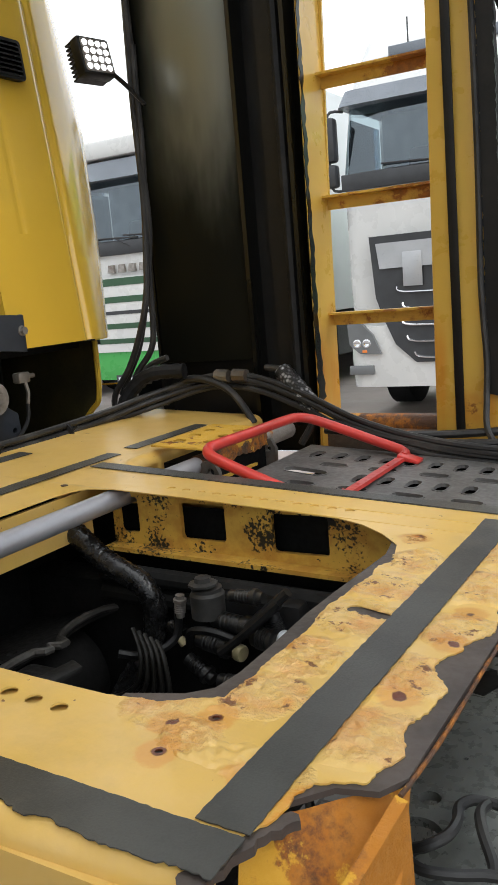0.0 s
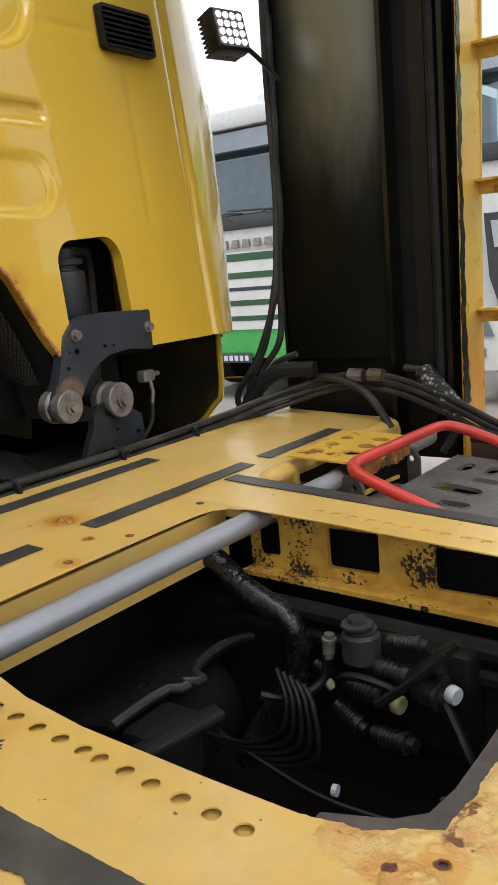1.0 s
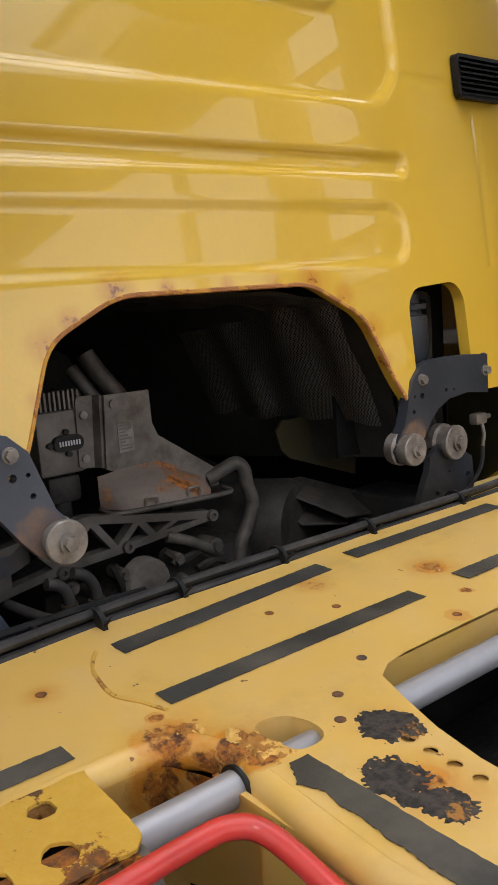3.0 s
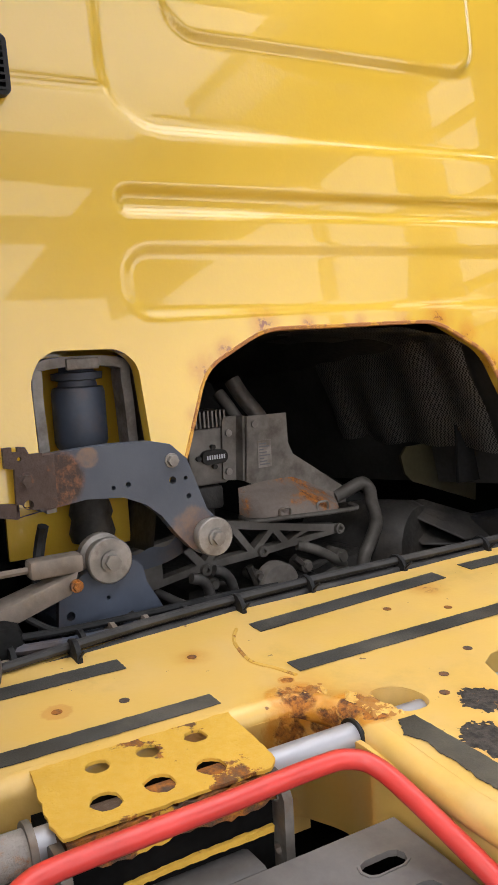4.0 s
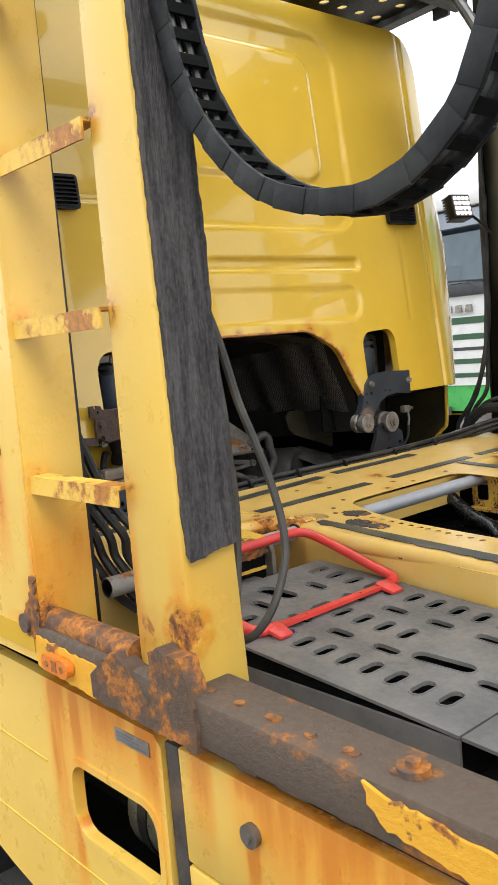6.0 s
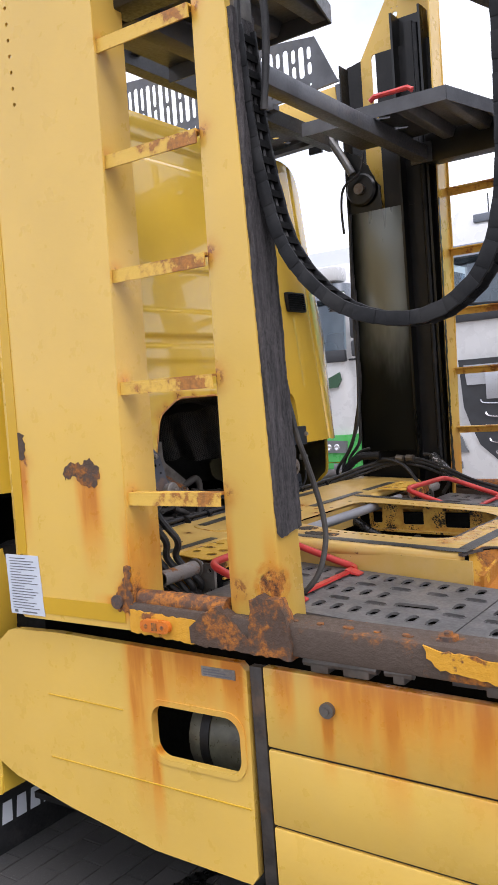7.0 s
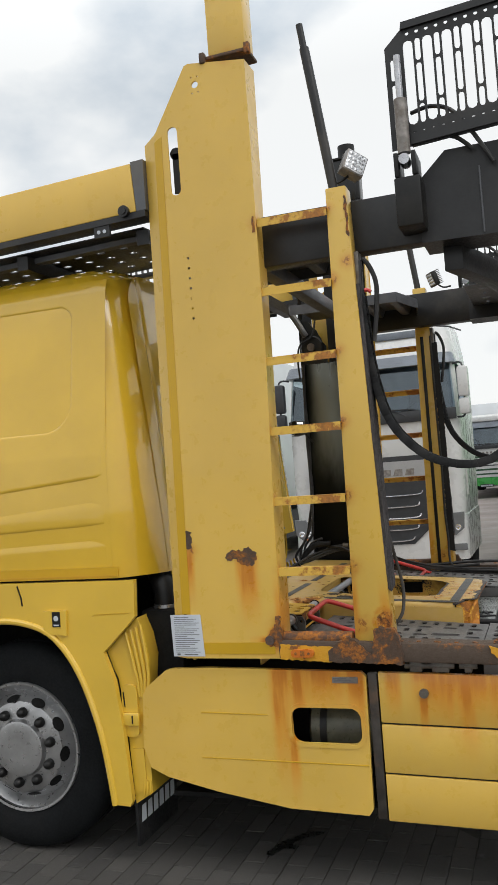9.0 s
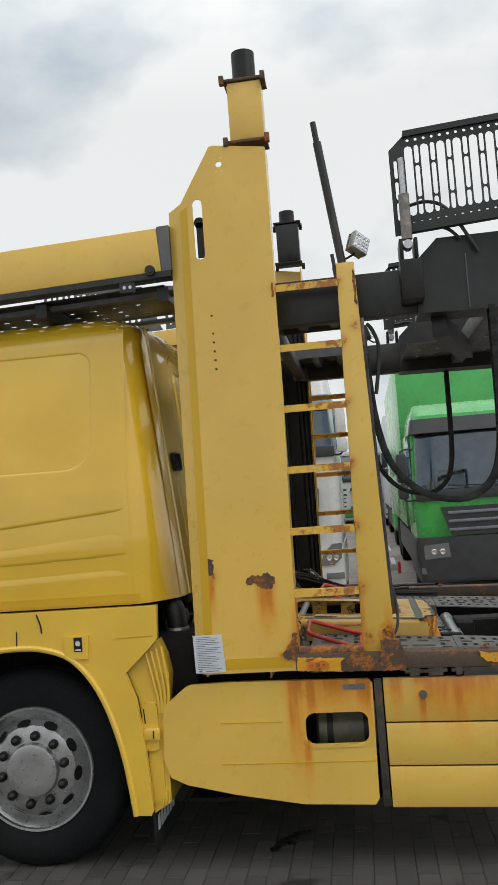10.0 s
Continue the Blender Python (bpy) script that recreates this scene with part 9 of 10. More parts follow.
cyl(bm, (0.46, 1.30, 0.70), (0.46, 1.58, 0.72), 0.10, 24)
part("drum", bm, M_DARKSTEEL, tc)
for z in (0.925, 0.885):
    bm = B()
    tube(bm, [(0.56, 1.60, z), (1.30, 1.60, z - 0.02)], 0.018, 10)
    solid("air_pipe", bm, M_DARKSTEEL, "dark pipe running under the far side of the well", "pipe", "", "air pipes")
# Black plates added so that the chassis well stays dark inside.
lining = thing("well_blackout", "black plates added to darken the chassis well", "lining", (0.7, C, 0.55))
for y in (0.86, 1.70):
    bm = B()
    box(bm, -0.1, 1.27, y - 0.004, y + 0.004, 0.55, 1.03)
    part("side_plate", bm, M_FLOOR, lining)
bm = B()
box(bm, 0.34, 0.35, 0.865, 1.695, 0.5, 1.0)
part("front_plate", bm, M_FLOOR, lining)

# ---- machinery behind the deck frame ----
M_OLIVE = plain("oily_olive_steel", (0.27, 0.28, 0.26), 0.30, 0.55, 0.3, 9, 0.15, (0.06, 0.056, 0.046))
rear = thing("rear_cross_beam", "oily dark steel cross beam with round holes", "cross beam", (1.42, 1.27, 0.80))
bm = B()
hs = [circle(1.352, 1.072, 0.026, 22), circle(1.348, 1.130, 0.0115, 14), circle(1.328, 1.478, 0.019, 16), circle(1.332, 1.415, 0.012, 14), circle(1.362, 1.21, 0.003, 8), circle(1.44, 1.30, 0.004, 8)]
plate(bm, [(1.29, 0.84), (1.46, 0.84), (1.455, 1.75), (1.29, 1.75)], 0.915, 0.925, "z", hs)
part("top_sheet", bm, M_OLIVE, rear)
bm = B()
box(bm, 1.29, 1.305, 0.84, 1.75, 0.72, 0.914)
part("front_web", bm, M_OLIVE, rear)
bm = B()
plate(bm, rag([(1.318, 1.355), (1.345, 1.35), (1.362, 1.385), (1.345, 1.42), (1.322, 1.405), (1.318, 1.355)], 0.004, 0.01, 3)[:-1], 0.9253, 0.9262, "z")
part("oil_stain", bm, M_BLACK, rear, "black patch of oil")
bm = B()
cyl(bm, (1.50, 0.90, 0.91), (1.50, 1.65, 0.91), 0.042, 20)
part("bright_tube", bm, M_STEEL, rear, "bright steel tube")
bm = B()
box(bm, 1.52, 1.62, 1.10, 1.40, 0.86, 0.97, 0.01)
box(bm, 1.33, 1.52, 0.86, 0.93, 0.86, 0.95, 0.006)
part("end_block", bm, M_DARKSTEEL, rear)
for pts in ([(1.350, 1.045, 0.90), (1.362, 1.035, 0.935), (1.378, 1.030, 0.948), (1.392, 1.045, 0.952), (1.394, 1.068, 0.952), (1.390, 1.088, 0.952), (1.398, 1.102, 0.952), (1.415, 1.107, 0.950), (1.45, 1.10, 0.95)], [(1.350, 1.050, 0.91), (1.356, 1.025, 0.940), (1.366, 1.008, 0.950), (1.386, 0.996, 0.951), (1.413, 1.001, 0.951), (1.436, 1.010, 0.951), (1.47, 1.015, 0.95)], [(1.412, 1.105, 0.950), (1.410, 1.085, 0.953), (1.420, 1.055, 0.955), (1.436, 1.024, 0.952), (1.44, 1.01, 0.950)]):
    bm = B()
    tube(bm, spline(pts, 6), 0.0052, 8)
    part("cable", bm, M_HOSE, rear)
# bits hanging under the side rail
for x, w in ((1.18, 0.05), (1.27, 0.07), (1.40, 0.03), (1.62, 0.05)):
    bm = B()
    box(bm, x, x + w, 0.05, 0.12, 0.90, 0.955, 0.004)
    cyl(bm, (x - 0.02, 0.06, 0.925), (x + w + 0.02, 0.06, 0.925), 0.012, 8)
    solid("rail_bracket", bm, M_DULL, "grimy bracket bolted under the side rail", "bracket", "", "rail brackets")


# ---- neighbouring lorries ----
M_WHITE = plain("white_lorry_paint", (0.58, 0.58, 0.57), 0.28, 0, 0.05, 2, 0.004, coat=0.3, fine=6)
M_GREENP = plain("green_lorry_paint", (0.055, 0.36, 0.075), 0.28, 0, 0.1, 2, 0.004, coat=0.3, fine=6)
M_GREEND = plain("dark_green_paint", (0.025, 0.075, 0.035), 0.35, 0, 0.1, 2, 0.02)
k = Mat("tinted_glass")
_clear, _gloss, _mix, _fres = (k.t.nodes.new(n) for n in ("ShaderNodeBsdfTransparent", "ShaderNodeBsdfGlossy", "ShaderNodeMixShader", "ShaderNodeFresnel"))
_clear.inputs[0].default_value = (0.50, 0.60, 0.64, 1)
_gloss.inputs["Roughness"].default_value = 0.03
_gloss.inputs["Color"].default_value = (0.78, 0.90, 1.0, 1)
_fres.inputs["IOR"].default_value = 2.1
k.link(_fres, 0, _mix, 0)
k.link(_clear, 0, _mix, 1)
k.link(_gloss, 0, _mix, 2)
k.link(_mix, 0, k.out, "Surface")
M_GLASS = k.m
M_TRIMGREY = plain("grey_cab_lining", (0.30, 0.33, 0.37), 0.7, 0, 0.2, 6, 0.05)
M_SLATE = plain("slate_visor", (0.16, 0.18, 0.21), 0.3, 0, 0.15, 3, 0.02)
M_SILVER = plain("silver_grille_paint", (0.42, 0.43, 0.45), 0.35, 0.4, 0.08, 4, 0.02)
M_CHARC = plain("charcoal_plastic", (0.032, 0.034, 0.038), 0.45, 0, 0.2, 6, 0.05)
M_CHROME = shine("chrome_strip", (0.75, 0.76, 0.78), 0.12, 0.9)
M_LAMPG = shine("headlamp_glass", (0.15, 0.155, 0.16), 0.10, 0.0)
M_BOXW = plain("box_body_white", (0.62, 0.64, 0.66), 0.45, 0, 0.06, 1.5, 0.004, fine=6)
M_ORANGE = shine("indicator_orange", (0.75, 0.22, 0.05), 0.15)


def loft(bm, rings, gaps=()):
    """A skin from ring to ring; gaps (ring, face) stay open."""
    vs = [[bm.verts.new(p) for p in r] for r in rings]
    for q, (a, b) in enumerate(zip(vs, vs[1:])):
        for i in range(len(a)):
            j = (i + 1) % len(a)
            if (q, i) not in gaps:
                bm.faces.new((a[i], a[j], b[j], b[i]))
    bm.faces.new(vs[0][::-1])
    bm.faces.new(vs[-1])


def cab_ring(x0, x1, y0, y1, z, r, bow=0.06):
    out = []
    for cx, cy, a0 in ((x1 - r, y0 + r, 270), (x1 - r, y1 - r, 0), (x0 + r, y1 - r, 90), (x0 + r, y0 + r, 180)):
        for i in range(6):
            a = radians(a0 + 18 * i)
            x, y = cx + r * math.cos(a), cy + r * math.sin(a)
            if y < y0 + r:
                y -= bow * (1 - ((x - (x0 + x1) / 2) / ((x1 - x0) / 2)) ** 2) * 0.5
            out.append((x, y, z))
    return out


solid_box = box


def lorry(x0, x1, yf, style, label, boxed=True):
    W, cx = x1 - x0, (x0 + x1) / 2
    th = thing("lorry", label, "lorry", (cx, yf + 1.0, 0), "parked lorries")
    body = M_GREENP if style == "green" else M_WHITE
    low = {"white": M_WHITE, "mixed": M_GREENP, "green": M_CHARC}[style]
    top = {"white": 3.72, "mixed": 3.30, "green": 2.95}[style]
    ws = {"white": (2.42, 3.08), "mixed": (2.08, 2.80), "green": (1.66, 2.52)}[style]
    yb = yf + 2.2
    bm = B()
    rows = [(x0 + 0.02, x1 - 0.02, yf + 0.02, yb, 0.95), (x0, x1, yf, yb, 1.3), (x0, x1, yf, yb, ws[0]), (x0 + 0.03, x1 - 0.03, yf + 0.13, yb, ws[1]), (x0 + 0.06, x1 - 0.06, yf + 0.22, yb, ws[1] + 0.25), (x0 + 0.12, x1 - 0.12, yf + 0.50, yb, top)]
    loft(bm, [cab_ring(a, b, c, d, z, 0.16) for a, b, c, d, z in rows], [(2, i) for i in (21, 22, 23, 0, 1, 5, 17)])
    part("cab_shell", bm, body, th)
    # behind the side windows the shell is closed; lining, dashboard and seats show through the glass
    bm = B()
    box(bm, x0 + 0.004, x1 - 0.004, yf + 1.16, yb - 0.01, ws[0] - 0.03, ws[1] + 0.02, 0.01)
    part("cab_rear", bm, body, th)
    bm = B()
    box(bm, x0 + 0.06, x1 - 0.06, yf + 1.10, yf + 1.15, ws[0] - 0.2, ws[1] + 0.05)
    part("cab_lining", bm, M_TRIMGREY, th)
    bm = B()
    box(bm, x0 + 0.06, x1 - 0.06, yf + 0.02, yf + 0.50, ws[0] - 0.25, ws[0] + 0.03, 0.03)
    box(bm, x0 + 0.06, x1 - 0.06, yf + 0.50, yf + 1.09, ws[0] - 0.30, ws[0] - 0.20)
    part("dashboard", bm, M_CHARC, th)
    for q in (-0.62, 0.62):
        bm = B()
        hexa(bm, [(cx + q - 0.25, yf + 0.85, ws[0] - 0.19), (cx + q + 0.25, yf + 0.85, ws[0] - 0.19), (cx + q + 0.25, yf + 0.99, ws[0] - 0.19), (cx + q - 0.25, yf + 0.99, ws[0] - 0.19), (cx + q - 0.20, yf + 0.93, ws[0] + 0.32), (cx + q + 0.20, yf + 0.93, ws[0] + 0.32), (cx + q + 0.20, yf + 1.05, ws[0] + 0.32), (cx + q - 0.20, yf + 1.05, ws[0] + 0.32)], 0.05)
        part("seat_back", bm, M_CHARC, th)
    bm = B()
    lathe(bm, (cx + 0.62, yf + 0.52, ws[0] + 0.02), (0, -0.75, 0.66), [(-0.012, 0.205), (0.0, 0.218), (0.012, 0.205), (0.0, 0.192), (-0.012, 0.205)], 24, False)
    part("steering_wheel", bm, M_CHARC, th)
    bm = B()
    loft(bm, [cab_ring(x0 + 0.01, x1 - 0.01, yf - 0.05, yb, 0.50 if style == "mixed" else 0.36, 0.14), cab_ring(x0, x1, yf - 0.08, yb, 0.62, 0.16), cab_ring(x0, x1, yf - 0.06, yb, 0.96, 0.16)])
    part("bumper", bm, low, th)
    # windscreen
    bm = B()
    n = 14
    lo_, hi_ = [], []
    for i in range(n + 1):
        s = i / n * 2 - 1
        lo_.append(bm.verts.new((cx + s * (W / 2 - 0.04), yf - 0.035 * (1 - s * s) - 0.012 + 0.05 * s ** 8, ws[0] + 0.02)))
        hi_.append(bm.verts.new((cx + s * (W / 2 - 0.08), yf + 0.115 - 0.035 * (1 - s * s) - 0.012 + 0.05 * s ** 8, ws[1] - 0.02)))
    for i in range(n):
        bm.faces.new((lo_[i], lo_[i + 1], hi_[i + 1], hi_[i]))
    part("windscreen", bm, M_GLASS, th, "dark tinted windscreen")
    bm = B()
    loft(bm, [cab_ring(x0 + 0.0, x1 - 0.0, yf - 0.06, yf + 0.5, ws[1] - 0.02, 0.14), cab_ring(x0 + 0.04, x1 - 0.04, yf + 0.02, yf + 0.5, ws[1] + (0.13 if style == "white" else 0.19), 0.14)])
    part("sun_visor", bm, M_CHARC if style == "green" else M_SLATE, th, "slate-grey sun visor")
    bm = B()
    box(bm, x0 + 0.03, x1 - 0.03, yf - 0.05, yf + 0.02, ws[0] - 0.14, ws[0] + 0.015, 0.012)
    part("scuttle", bm, M_CHARC, th)
    for s in (-0.35, 0.25):
        bm = B()
        tube(bm, [(cx + s - 0.42, yf - 0.045, ws[0] + 0.07), (cx + s + 0.38, yf - 0.05, ws[0] + 0.03)], 0.010, 5)
        tube(bm, [(cx + s + 0.05, yf - 0.05, ws[0] + 0.05), (cx + s + 0.25, yf - 0.05, ws[0] - 0.05)], 0.010, 5)
        part("wiper", bm, M_CHARC, th)
    if style == "white":
        bm = B()
        o = [(cx - 0.92, 1.82), (cx + 0.92, 1.82), (cx + 0.88, 1.24), (cx + 0.81, 1.03), (cx + 0.70, 0.78), (cx + 0.50, 0.60), (cx - 0.50, 0.60), (cx - 0.70, 0.78), (cx - 0.81, 1.03), (cx - 0.88, 1.24)]
        plate(bm, o, yf - 0.055, yf - 0.10, "y")
        soften(bm, 0.012, 2, 0.9)
        g = part("grille", bm, M_CHARC, th, "charcoal grille with bright strips")
        for i in range(5):
            bm = B()
            z = 1.28 - 0.157 * i
            w = (0.66, 0.61, 0.62, 0.58, 0.51)[i]
            tube(bm, spline([(cx - w, yf - 0.102, z + 0.05), (cx - w + 0.08, yf - 0.112, z), (cx, yf - 0.115, z - 0.008), (cx + w - 0.08, yf - 0.112, z), (cx + w, yf - 0.102, z + 0.05)], 5), 0.014, 6, flat=0.7)
            part("bright_strip", bm, M_CHROME, g)
        bm = B()
        plate(bm, [(cx - 0.85, 1.75), (cx + 0.85, 1.75), (cx + 0.82, 1.51), (cx - 0.82, 1.51)], yf - 0.10, yf - 0.118, "y")
        soften(bm, 0.01, 2, 0.9)
        part("badge_panel", bm, M_SILVER, g, "silver badge panel")
        for i in range(3):
            bm = B()
            hexa(bm, [(cx + 0.12 + 0.16 * i, yf - 0.123, 1.55), (cx + 0.25 + 0.16 * i, yf - 0.123, 1.55), (cx + 0.25 + 0.16 * i, yf - 0.117, 1.55), (cx + 0.12 + 0.16 * i, yf - 0.117, 1.55), (cx + 0.15 + 0.16 * i, yf - 0.123, 1.64), (cx + 0.25 + 0.16 * i, yf - 0.123, 1.64), (cx + 0.25 + 0.16 * i, yf - 0.117, 1.64), (cx + 0.15 + 0.16 * i, yf - 0.117, 1.64)])
            part("badge_bar", bm, M_PIN, g)
        bm = B()
        box(bm, cx - 0.585, cx - 0.395, yf - 0.128, yf - 0.120, 1.33, 1.65, 0.004)
        part("blank_plate", bm, M_SILVER, g)
    elif style == "mixed":
        bm = B()
        plate(bm, [(cx - 0.85, 1.69), (cx + 0.85, 1.69), (cx + 0.82, 0.90), (cx + 0.74, 0.83), (cx - 0.74, 0.83), (cx - 0.82, 0.90)], yf - 0.05, yf - 0.095, "y")
        soften(bm, 0.012, 2, 0.9)
        g = part("grille", bm, M_WHITE, th, "white grille with dark green slots")
        for i, (z, hz) in enumerate(((1.635, 0.042), (1.435, 0.035), (1.285, 0.020), (1.13, 0.031), (0.957, 0.028))):
            bm = B()
            w = 0.70 if i < 2 else 0.66
            plate(bm, rrect(cx - w, cx + w, z - hz, z + hz, 0.015, 3), yf - 0.0955, yf - 0.10, "y")
            part("grille_slot", bm, M_GREEND if i != 2 else M_CHARC, g)
        for i in range(6):
            bm = B()
            hexa(bm, [(cx - 0.45 + 0.15 * i, yf - 0.055, 1.74), (cx - 0.35 + 0.15 * i, yf - 0.055, 1.74), (cx - 0.35 + 0.15 * i, yf - 0.02, 1.74), (cx - 0.45 + 0.15 * i, yf - 0.02, 1.74), (cx - 0.43 + 0.15 * i, yf - 0.055, 1.83), (cx - 0.36 + 0.15 * i, yf - 0.055, 1.83), (cx - 0.36 + 0.15 * i, yf - 0.02, 1.83), (cx - 0.43 + 0.15 * i, yf - 0.02, 1.83)])
            part("badge_bar", bm, M_PIN, th)
        bm = B()
        lathe(bm, (cx + 0.79, yf - 0.096, 1.57), (0, -1, 0), [(0, 0.045), (0.012, 0.042), (0.014, 0.02), (0.014, 0.001)], 16)
        part("round_badge", bm, M_CHROME, g)
        bm = B()
        plate(bm, [(cx + 0.70, 1.62), (cx + 1.14, 1.80), (cx + 1.16, 1.70), (cx + 1.10, 1.60), (cx + 0.74, 1.58)], yf - 0.03, yf - 0.055, "y")
        part("green_flash", bm, M_GREEND, th)
    else:
        bm = B()
        plate(bm, [(cx - 0.92, 1.42), (cx + 0.92, 1.42), (cx + 0.78, 1.02), (cx - 0.78, 1.02)], yf - 0.06, yf - 0.10, "y")
        soften(bm, 0.012, 2, 0.9)
        g = part("grille", bm, M_CHARC, th, "charcoal grille with cross bars")
        for i in range(3):
            bm = B()
            box(bm, cx - 0.82, cx + 0.82, yf - 0.125, yf - 0.10, 1.08 + 0.12 * i, 1.12 + 0.12 * i, 0.008)
            part("grille_bar", bm, M_SLATE, g)
        bm = B()
        loft(bm, [cab_ring(x0 + 0.02, x1 - 0.02, yf - 0.10, yf + 0.5, 0.40, 0.14), cab_ring(x0, x1, yf - 0.12, yf + 0.5, 0.60, 0.14), cab_ring(x0, x1, yf - 0.10, yf + 0.5, 1.0, 0.14)])
        part("lower_bumper", bm, M_CHARC, th)
    for s in (-1, 1):
        hx = cx + s * (W / 2 - 0.27)
        z0, z1 = (0.70, 0.98) if style != "mixed" else (0.72, 0.96)
        o = [(hx - s * 0.10, z0 - 0.01), (hx + s * 0.12, z0), (hx + s * 0.23, z0 + 0.09), (hx + s * 0.245, z1 + 0.03), (hx + s * 0.10, z1 + 0.02), (hx - s * 0.02, z1 - 0.10)] if style == "white" else [(hx - s * 0.17, z0 + 0.02), (hx + s * 0.19, z0), (hx + s * 0.20, z1 - 0.08), (hx - s * 0.15, z1 - 0.06)]
        bm = B()
        plate(bm, o, yf - 0.05, yf - 0.115 if style != "green" else yf - 0.135, "y")
        soften(bm, 0.012, 2, 0.9)
        h = part("headlamp", bm, M_LAMPG, th, "clear headlamp")
        for q in ((0.05, 0.15) if style == "white" else (-0.06, 0.06)):
            bm = B()
            yl = yf - (0.116 if style != "green" else 0.136)
            lathe(bm, (hx + s * q, yl + 0.001, (z0 + z1) / 2 - 0.04), (0, -1, 0), [(0, 0.045), (0.004, 0.042), (0.005, 0.030), (0.002, 0.025), (0.002, 0.001)], 14)
            part("lamp_ring", bm, M_CHROME, h)
        if style == "white":
            bm = B()
            box(bm, hx + s * 0.07 - 0.025, hx + s * 0.07 + 0.025, yf - 0.120, yf - 0.113, z0 + 0.01, z0 + 0.035, 0.002)
            part("indicator", bm, M_ORANGE, h)
        bm = B()
        box(bm, hx + s * 0.12 - 0.13, hx + s * 0.12 + 0.13, yf - 0.10, yf - 0.060, 0.49, 0.58, 0.006)
        part("fog_lamp", bm, M_LAMPG, th)
        mx = cx + s * (W / 2 + (0.09 if style == "white" else 0.14))
        mc = M_WHITE if style == "white" and s > 0 else M_CHARC
        for zc, hh in ((ws[0] + 0.36, 0.21), (ws[0] + 0.02, 0.11)):
            bm = B()
            box(bm, mx - 0.075, mx + 0.075, yf - 0.06, yf + 0.07, zc - hh, zc + hh, 0.035)
            part("mirror", bm, mc, th)
        bm = B()
        tube(bm, spline([(cx + s * (W / 2 - 0.04), yf + 0.08, ws[0] + 0.62), (mx, yf, ws[0] + 0.60), (mx, yf, ws[0] + 0.3), (mx, yf, ws[0] - 0.08), (cx + s * (W / 2 - 0.02), yf + 0.06, ws[0] - 0.12)], 4), 0.014, 6)
        part("mirror_arm", bm, M_CHARC, th)
        bm = B()
        xs_ = cx + s * (W / 2 + 0.002)
        plate(bm, [(yf + 0.22, ws[0] - 0.02), (yf + 1.15, ws[0] - 0.02), (yf + 1.15, ws[1] - 0.08), (yf + 0.36, ws[1] - 0.08)], xs_ - 0.006, xs_ + 0.006, "x")
        part("side_window", bm, M_GLASS, th)
        bm = B()
        lathe(bm, (cx + s * (W / 2 - 0.02), yf + 1.25, 0.49), (-s, 0, 0), [(0, 0.28), (0.0, 0.40), (0.03, 0.48), (0.28, 0.48), (0.30, 0.40), (0.30, 0.2)], 24)
        part("tyre", bm, M_TYRE, th)
        bm = B()
        tube(bm, [(cx + s * (W / 2 + 0.01), yf + 0.3, 1.22), (cx + s * (W / 2 + 0.01), yf + 0.3, 1.72)], 0.015, 6)
        part("grab_handle", bm, body, th)
    if style == "white":
        bm = B()
        box(bm, x0 + 0.45, x1 - 0.45, yf + 0.30, yf + 0.36, 3.50, 3.60, 0.01)
        part("roof_strip", bm, M_SLATE, th)
        bm = B()
        tube(bm, [(cx - 0.6, yf + 0.4, 3.6), (cx - 0.6, yf + 0.4, 3.85)], 0.008, 5)
        tube(bm, [(x1 - 0.4, yf + 0.4, 3.66), (x1 - 0.05, yf + 0.1, 3.56), (x1 + 0.1, yf + 0.2, 3.50)], 0.012, 5)
        part("aerial", bm, M_CHARC, th)
        bm = B()
        box(bm, cx - 0.25, cx + 0.05, yf - 0.052, yf - 0.048, ws[0] + 0.05, ws[0] + 0.15)
        part("screen_sticker", bm, M_SILVER, th)
    if style == "mixed":
        bm = B()
        box(bm, x0 + 0.1, x1 - 0.1, yf - 0.02, yf + 0.3, 3.02, 3.22, 0.03)
        part("light_bar", bm, M_WHITE, th)
        bm = B()
        box(bm, cx - 0.45, cx + 0.05, yf - 0.102, yf - 0.088, 0.45, 0.56, 0.004)
        pl = part("plate", bm, M_CHARC, th)
        bm = B()
        for i in range(6):
            box(bm, cx - 0.42 + 0.075 * i, cx - 0.37 + 0.075 * i, yf - 0.104, yf - 0.101, 0.475, 0.535)
        part("bar", bm, M_LABEL, pl)
    if boxed:
        bm = B()
        box3 = (x0 - 0.02, x1 + 0.02, yb + 0.15, yb + 7.5)
        solid_box(bm, *box3, 1.05, 3.95 if style != "mixed" else 3.85, 0.02)
        part("box_body", bm, M_GREENP if style == "green" else M_BOXW, th, "tall plain box body")
        bm = B()
        solid_box(bm, x0 + 0.5, x1 - 0.5, yb, yb + 7.5, 0.75, 1.0)
        solid_box(bm, x0 + 0.03, x0 + 0.08, yb + 0.4, yb + 5.0, 0.45, 0.95)
        solid_box(bm, x1 - 0.08, x1 - 0.03, yb + 0.4, yb + 5.0, 0.45, 0.95)
        part("under_frame", bm, M_CHARC, th)
        for yy in (yb + 5.6, yb + 6.7):
            for xx in (x0 + 0.2, x1 - 0.2):
                bm = B()
                cyl(bm, (xx - 0.15, yy, 0.49), (xx + 0.15, yy, 0.49), 0.48, 20)
                part("tyre", bm, M_TYRE, th)
    return th


lorry(-1.78, 0.66, 8.4, "white", "tall white lorry with a charcoal grille and bright strips", False)
lorry(-5.55, -3.02, 8.4, "mixed", "white and green lorry with a slotted grille")
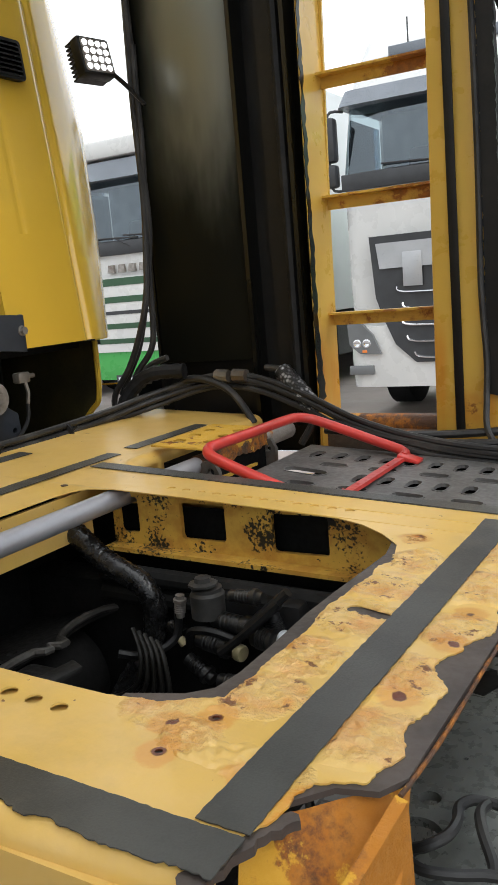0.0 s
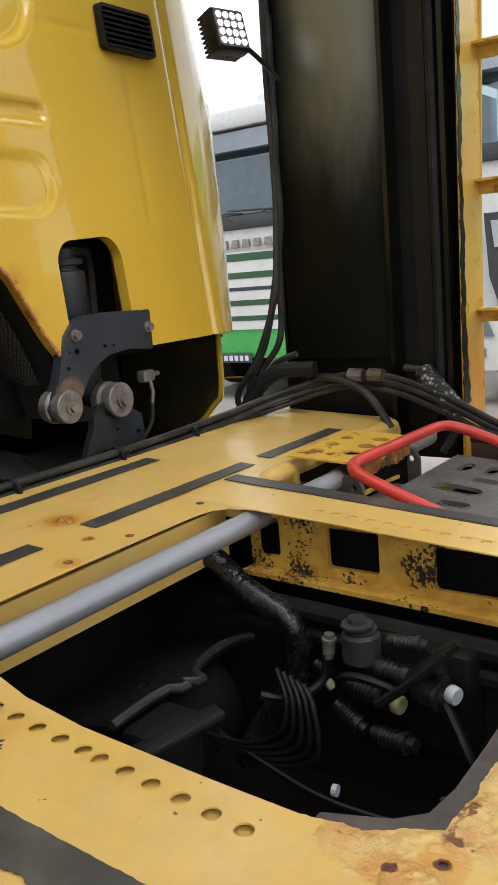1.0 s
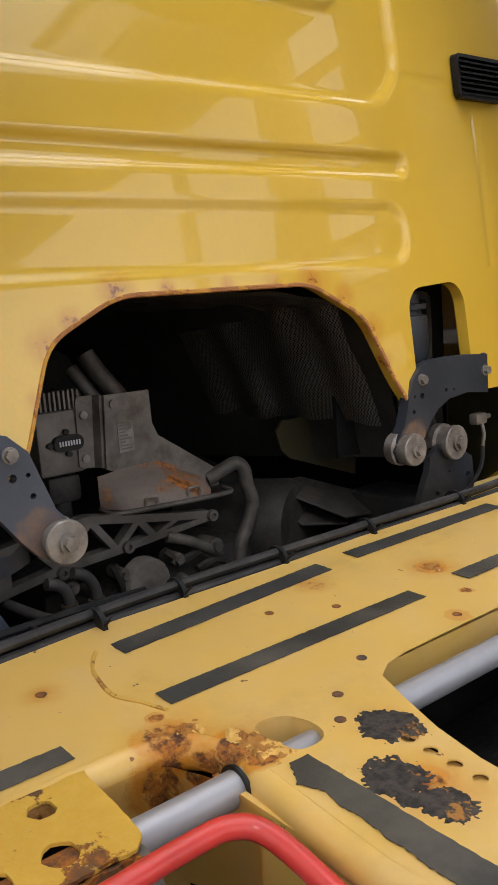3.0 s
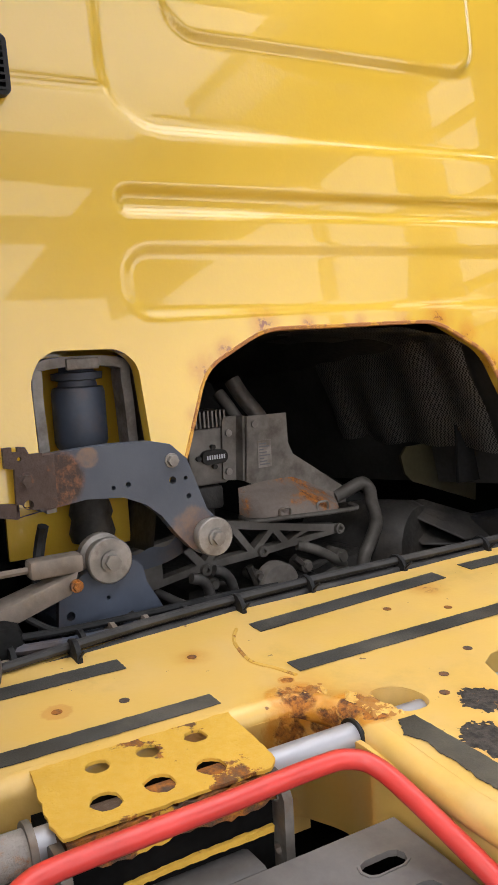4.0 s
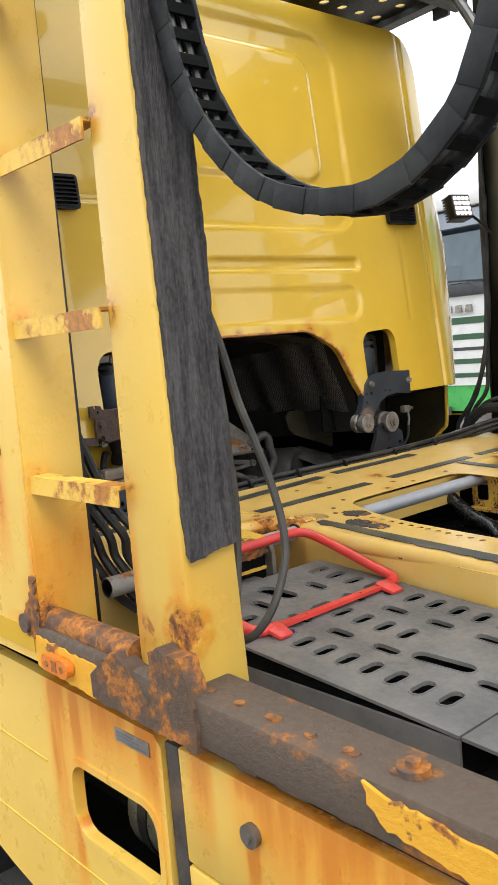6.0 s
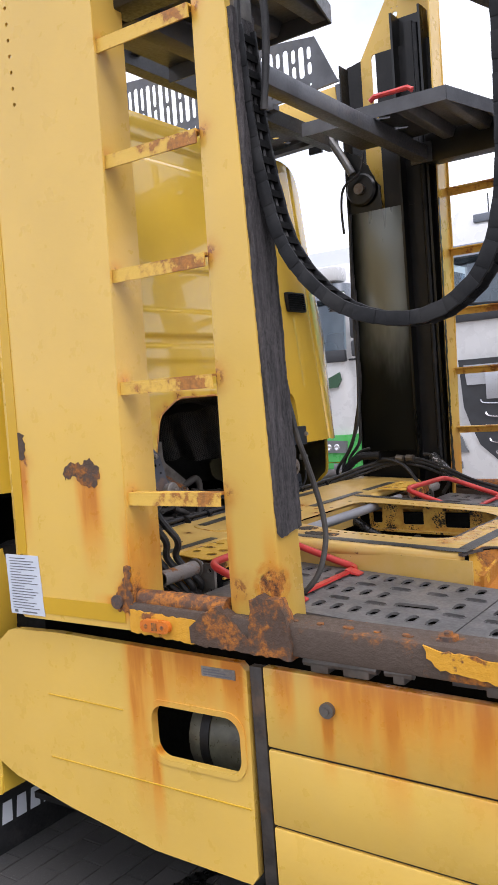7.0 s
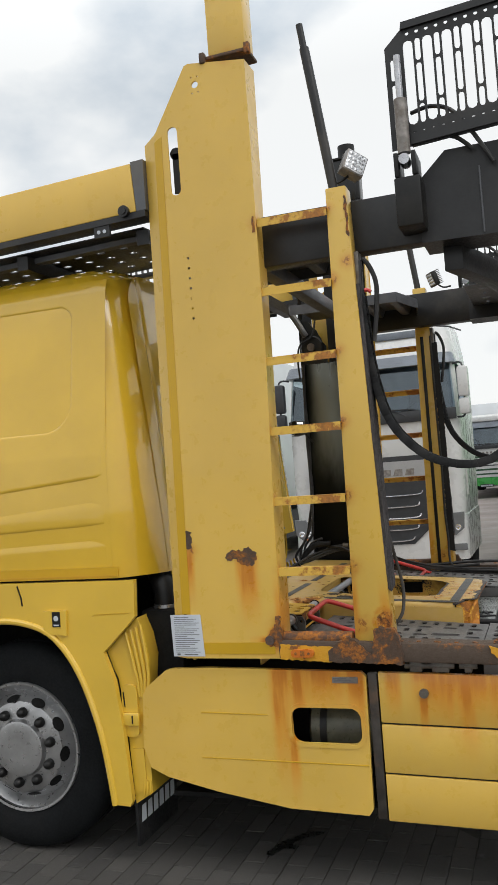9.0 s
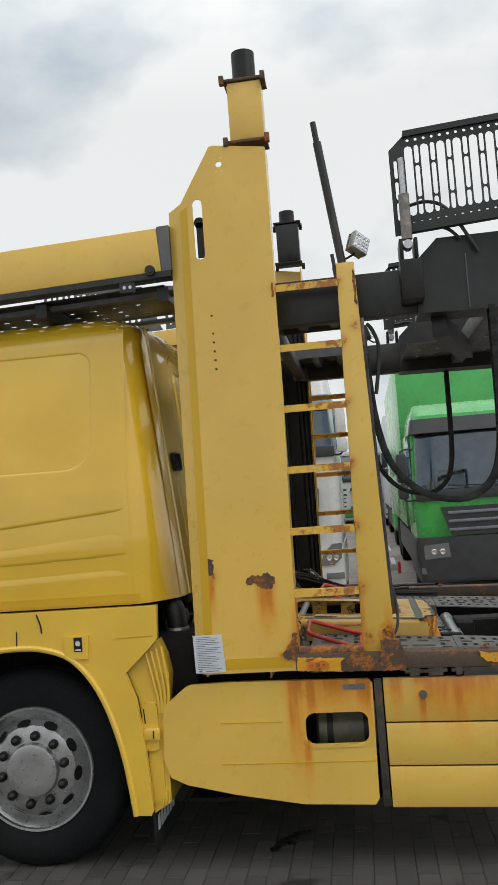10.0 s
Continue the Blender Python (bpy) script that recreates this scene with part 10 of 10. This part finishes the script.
lorry(1.72, 4.26, 8.3, "green", "bright green box lorry with a charcoal bumper")
# further rows
for x0, y, st in ((-1.7, 43.0, "white"), (1.75, 19.5, "mixed"), (-5.5, 19.5, "white"), (-1.7, 31.0, "mixed"), (1.75, 31.0, "white"), (-9.3, 10.0, "white"), (-9.3, 21.0, "mixed"), (5.6, 8.6, "white"), (5.6, 20.0, "white")):
    lorry(x0, x0 + 2.5, y, st, {"white": "distant white lorry in the next row", "mixed": "distant white and green lorry in the next row"}[st])
barrier = thing("barrier", "low white barrier board with red end posts on the paving", "barrier", (1.27, 13.2, 0))
bm = B()
box(bm, 1.0, 1.55, 13.18, 13.22, 0.07, 0.19, 0.01)
part("board", bm, M_LABEL, barrier)
for x in (0.97, 1.58):
    bm = B()
    box(bm, x - 0.03, x + 0.03, 13.15, 13.25, 0.0, 0.24, 0.008)
    part("end_post", bm, M_RED, barrier, "red end post")
bm = B()
plate(bm, rag([(0.40, 0.27), (0.43, 0.26), (0.47, 0.34), (0.53, 0.35), (0.54, 0.38), (0.50, 0.40), (0.55, 0.48), (0.62, 0.53), (0.61, 0.57), (0.55, 0.55), (0.49, 0.47), (0.45, 0.42), (0.43, 0.34), (0.40, 0.27)], 0.012, 0.012, 6)[:-1], 0.0015, 0.0032, "z")
solid("oil_streak", bm, plain("spilt_oil", (0.006, 0.006, 0.006), 0.3, 0, 0.3, 20, 0.1), "black streak of spilt oil on the paving", "oil stain")
# painted bay lines
for x in (1.28,):
    for y in (15.0, 19.0, 23.0, 27.0):
        bm = B()
        box(bm, x + 0.2, x + 0.3, y, y + 1.8, 0.0, 0.004)
        solid("bay_line", bm, M_LABEL, "white painted line on the paving", "road marking", "structure")
bm = B()
box(bm, -6.0, -1.7, 6.9, 7.0, 0.0, 0.004)
solid("bay_line", bm, M_LABEL, "white painted line on the paving", "road marking", "structure")


# ---- paving blocks beside and under the truck ----
bm = B()
box(bm, PAVED[0], PAVED[1], PAVED[2], PAVED[3], -0.3, -0.005)
part("sand_bed", bm, plain("joint_sand", (0.036, 0.033, 0.029), 0.95, 0, 0.3, 30, 0.6), ground, "dark sandy bed in the joints")
# Blocks kept darker than the open ground, painting in the truck's shade.
k = Mat("paving_block")
oi = k.t.nodes.new("ShaderNodeObjectInfo")
tone = k.mix(oi.outputs["Random"], (0.046, 0.043, 0.040), (0.070, 0.065, 0.059))
spill = k.ramp(k.noise(2.6, 7, 0.68), 0.56, 0.66)
grit = k.noise(210, 4, 0.6)
tone = k.mix(k.math("MULTIPLY", k.ramp(grit, 0.58, 0.72), 0.55), tone, (0.17, 0.16, 0.15))
tone = k.mix(k.math("MULTIPLY", spill, 0.8), tone, (0.018, 0.017, 0.017))
k.set(tone, k.ramp(spill, 0, 1, 0.85, 0.45))
k.bump(k.math("ADD", grit, k.math("MULTIPLY", k.noise(30, 4), 1.5)), 0.5, 0.003)
M_BLOCK = k.m
W_, L_, GAP = 0.1015, 0.203, 0.0036
bm = B()
box(bm, GAP / 2, W_ - GAP / 2, GAP / 2, L_ - GAP / 2, -0.06, 0.0, 0.003)
half = B()
box(half, GAP / 2, W_ - GAP / 2, GAP / 2, L_ / 2 - GAP / 2, -0.06, 0.0, 0.003)
meshes = []
for name_, b_ in (("brick", bm), ("half_brick", half)):
    me = bpy.data.meshes.new(name_)
    b_.to_mesh(me)
    me.materials.append(M_BLOCK)
    meshes.append(me)
rnd = random.Random(21)
for i in range(30):
    x = PAVED[0] + i * W_
    y, odd = PAVED[2], i % 2
    while y < PAVED[3] - 0.02:
        short = (odd and y == PAVED[2]) or y + L_ > PAVED[3] + 0.01
        ob = new("brick", meshes[1] if short else meshes[0])
        ob.parent = ground
        ob.location = (x, y, rnd.uniform(-0.0025, 0.0005))
        ob.rotation_euler = (rnd.gauss(0, 0.006), rnd.gauss(0, 0.006), rnd.gauss(0, 0.008))
        y += L_ / 2 if short else L_
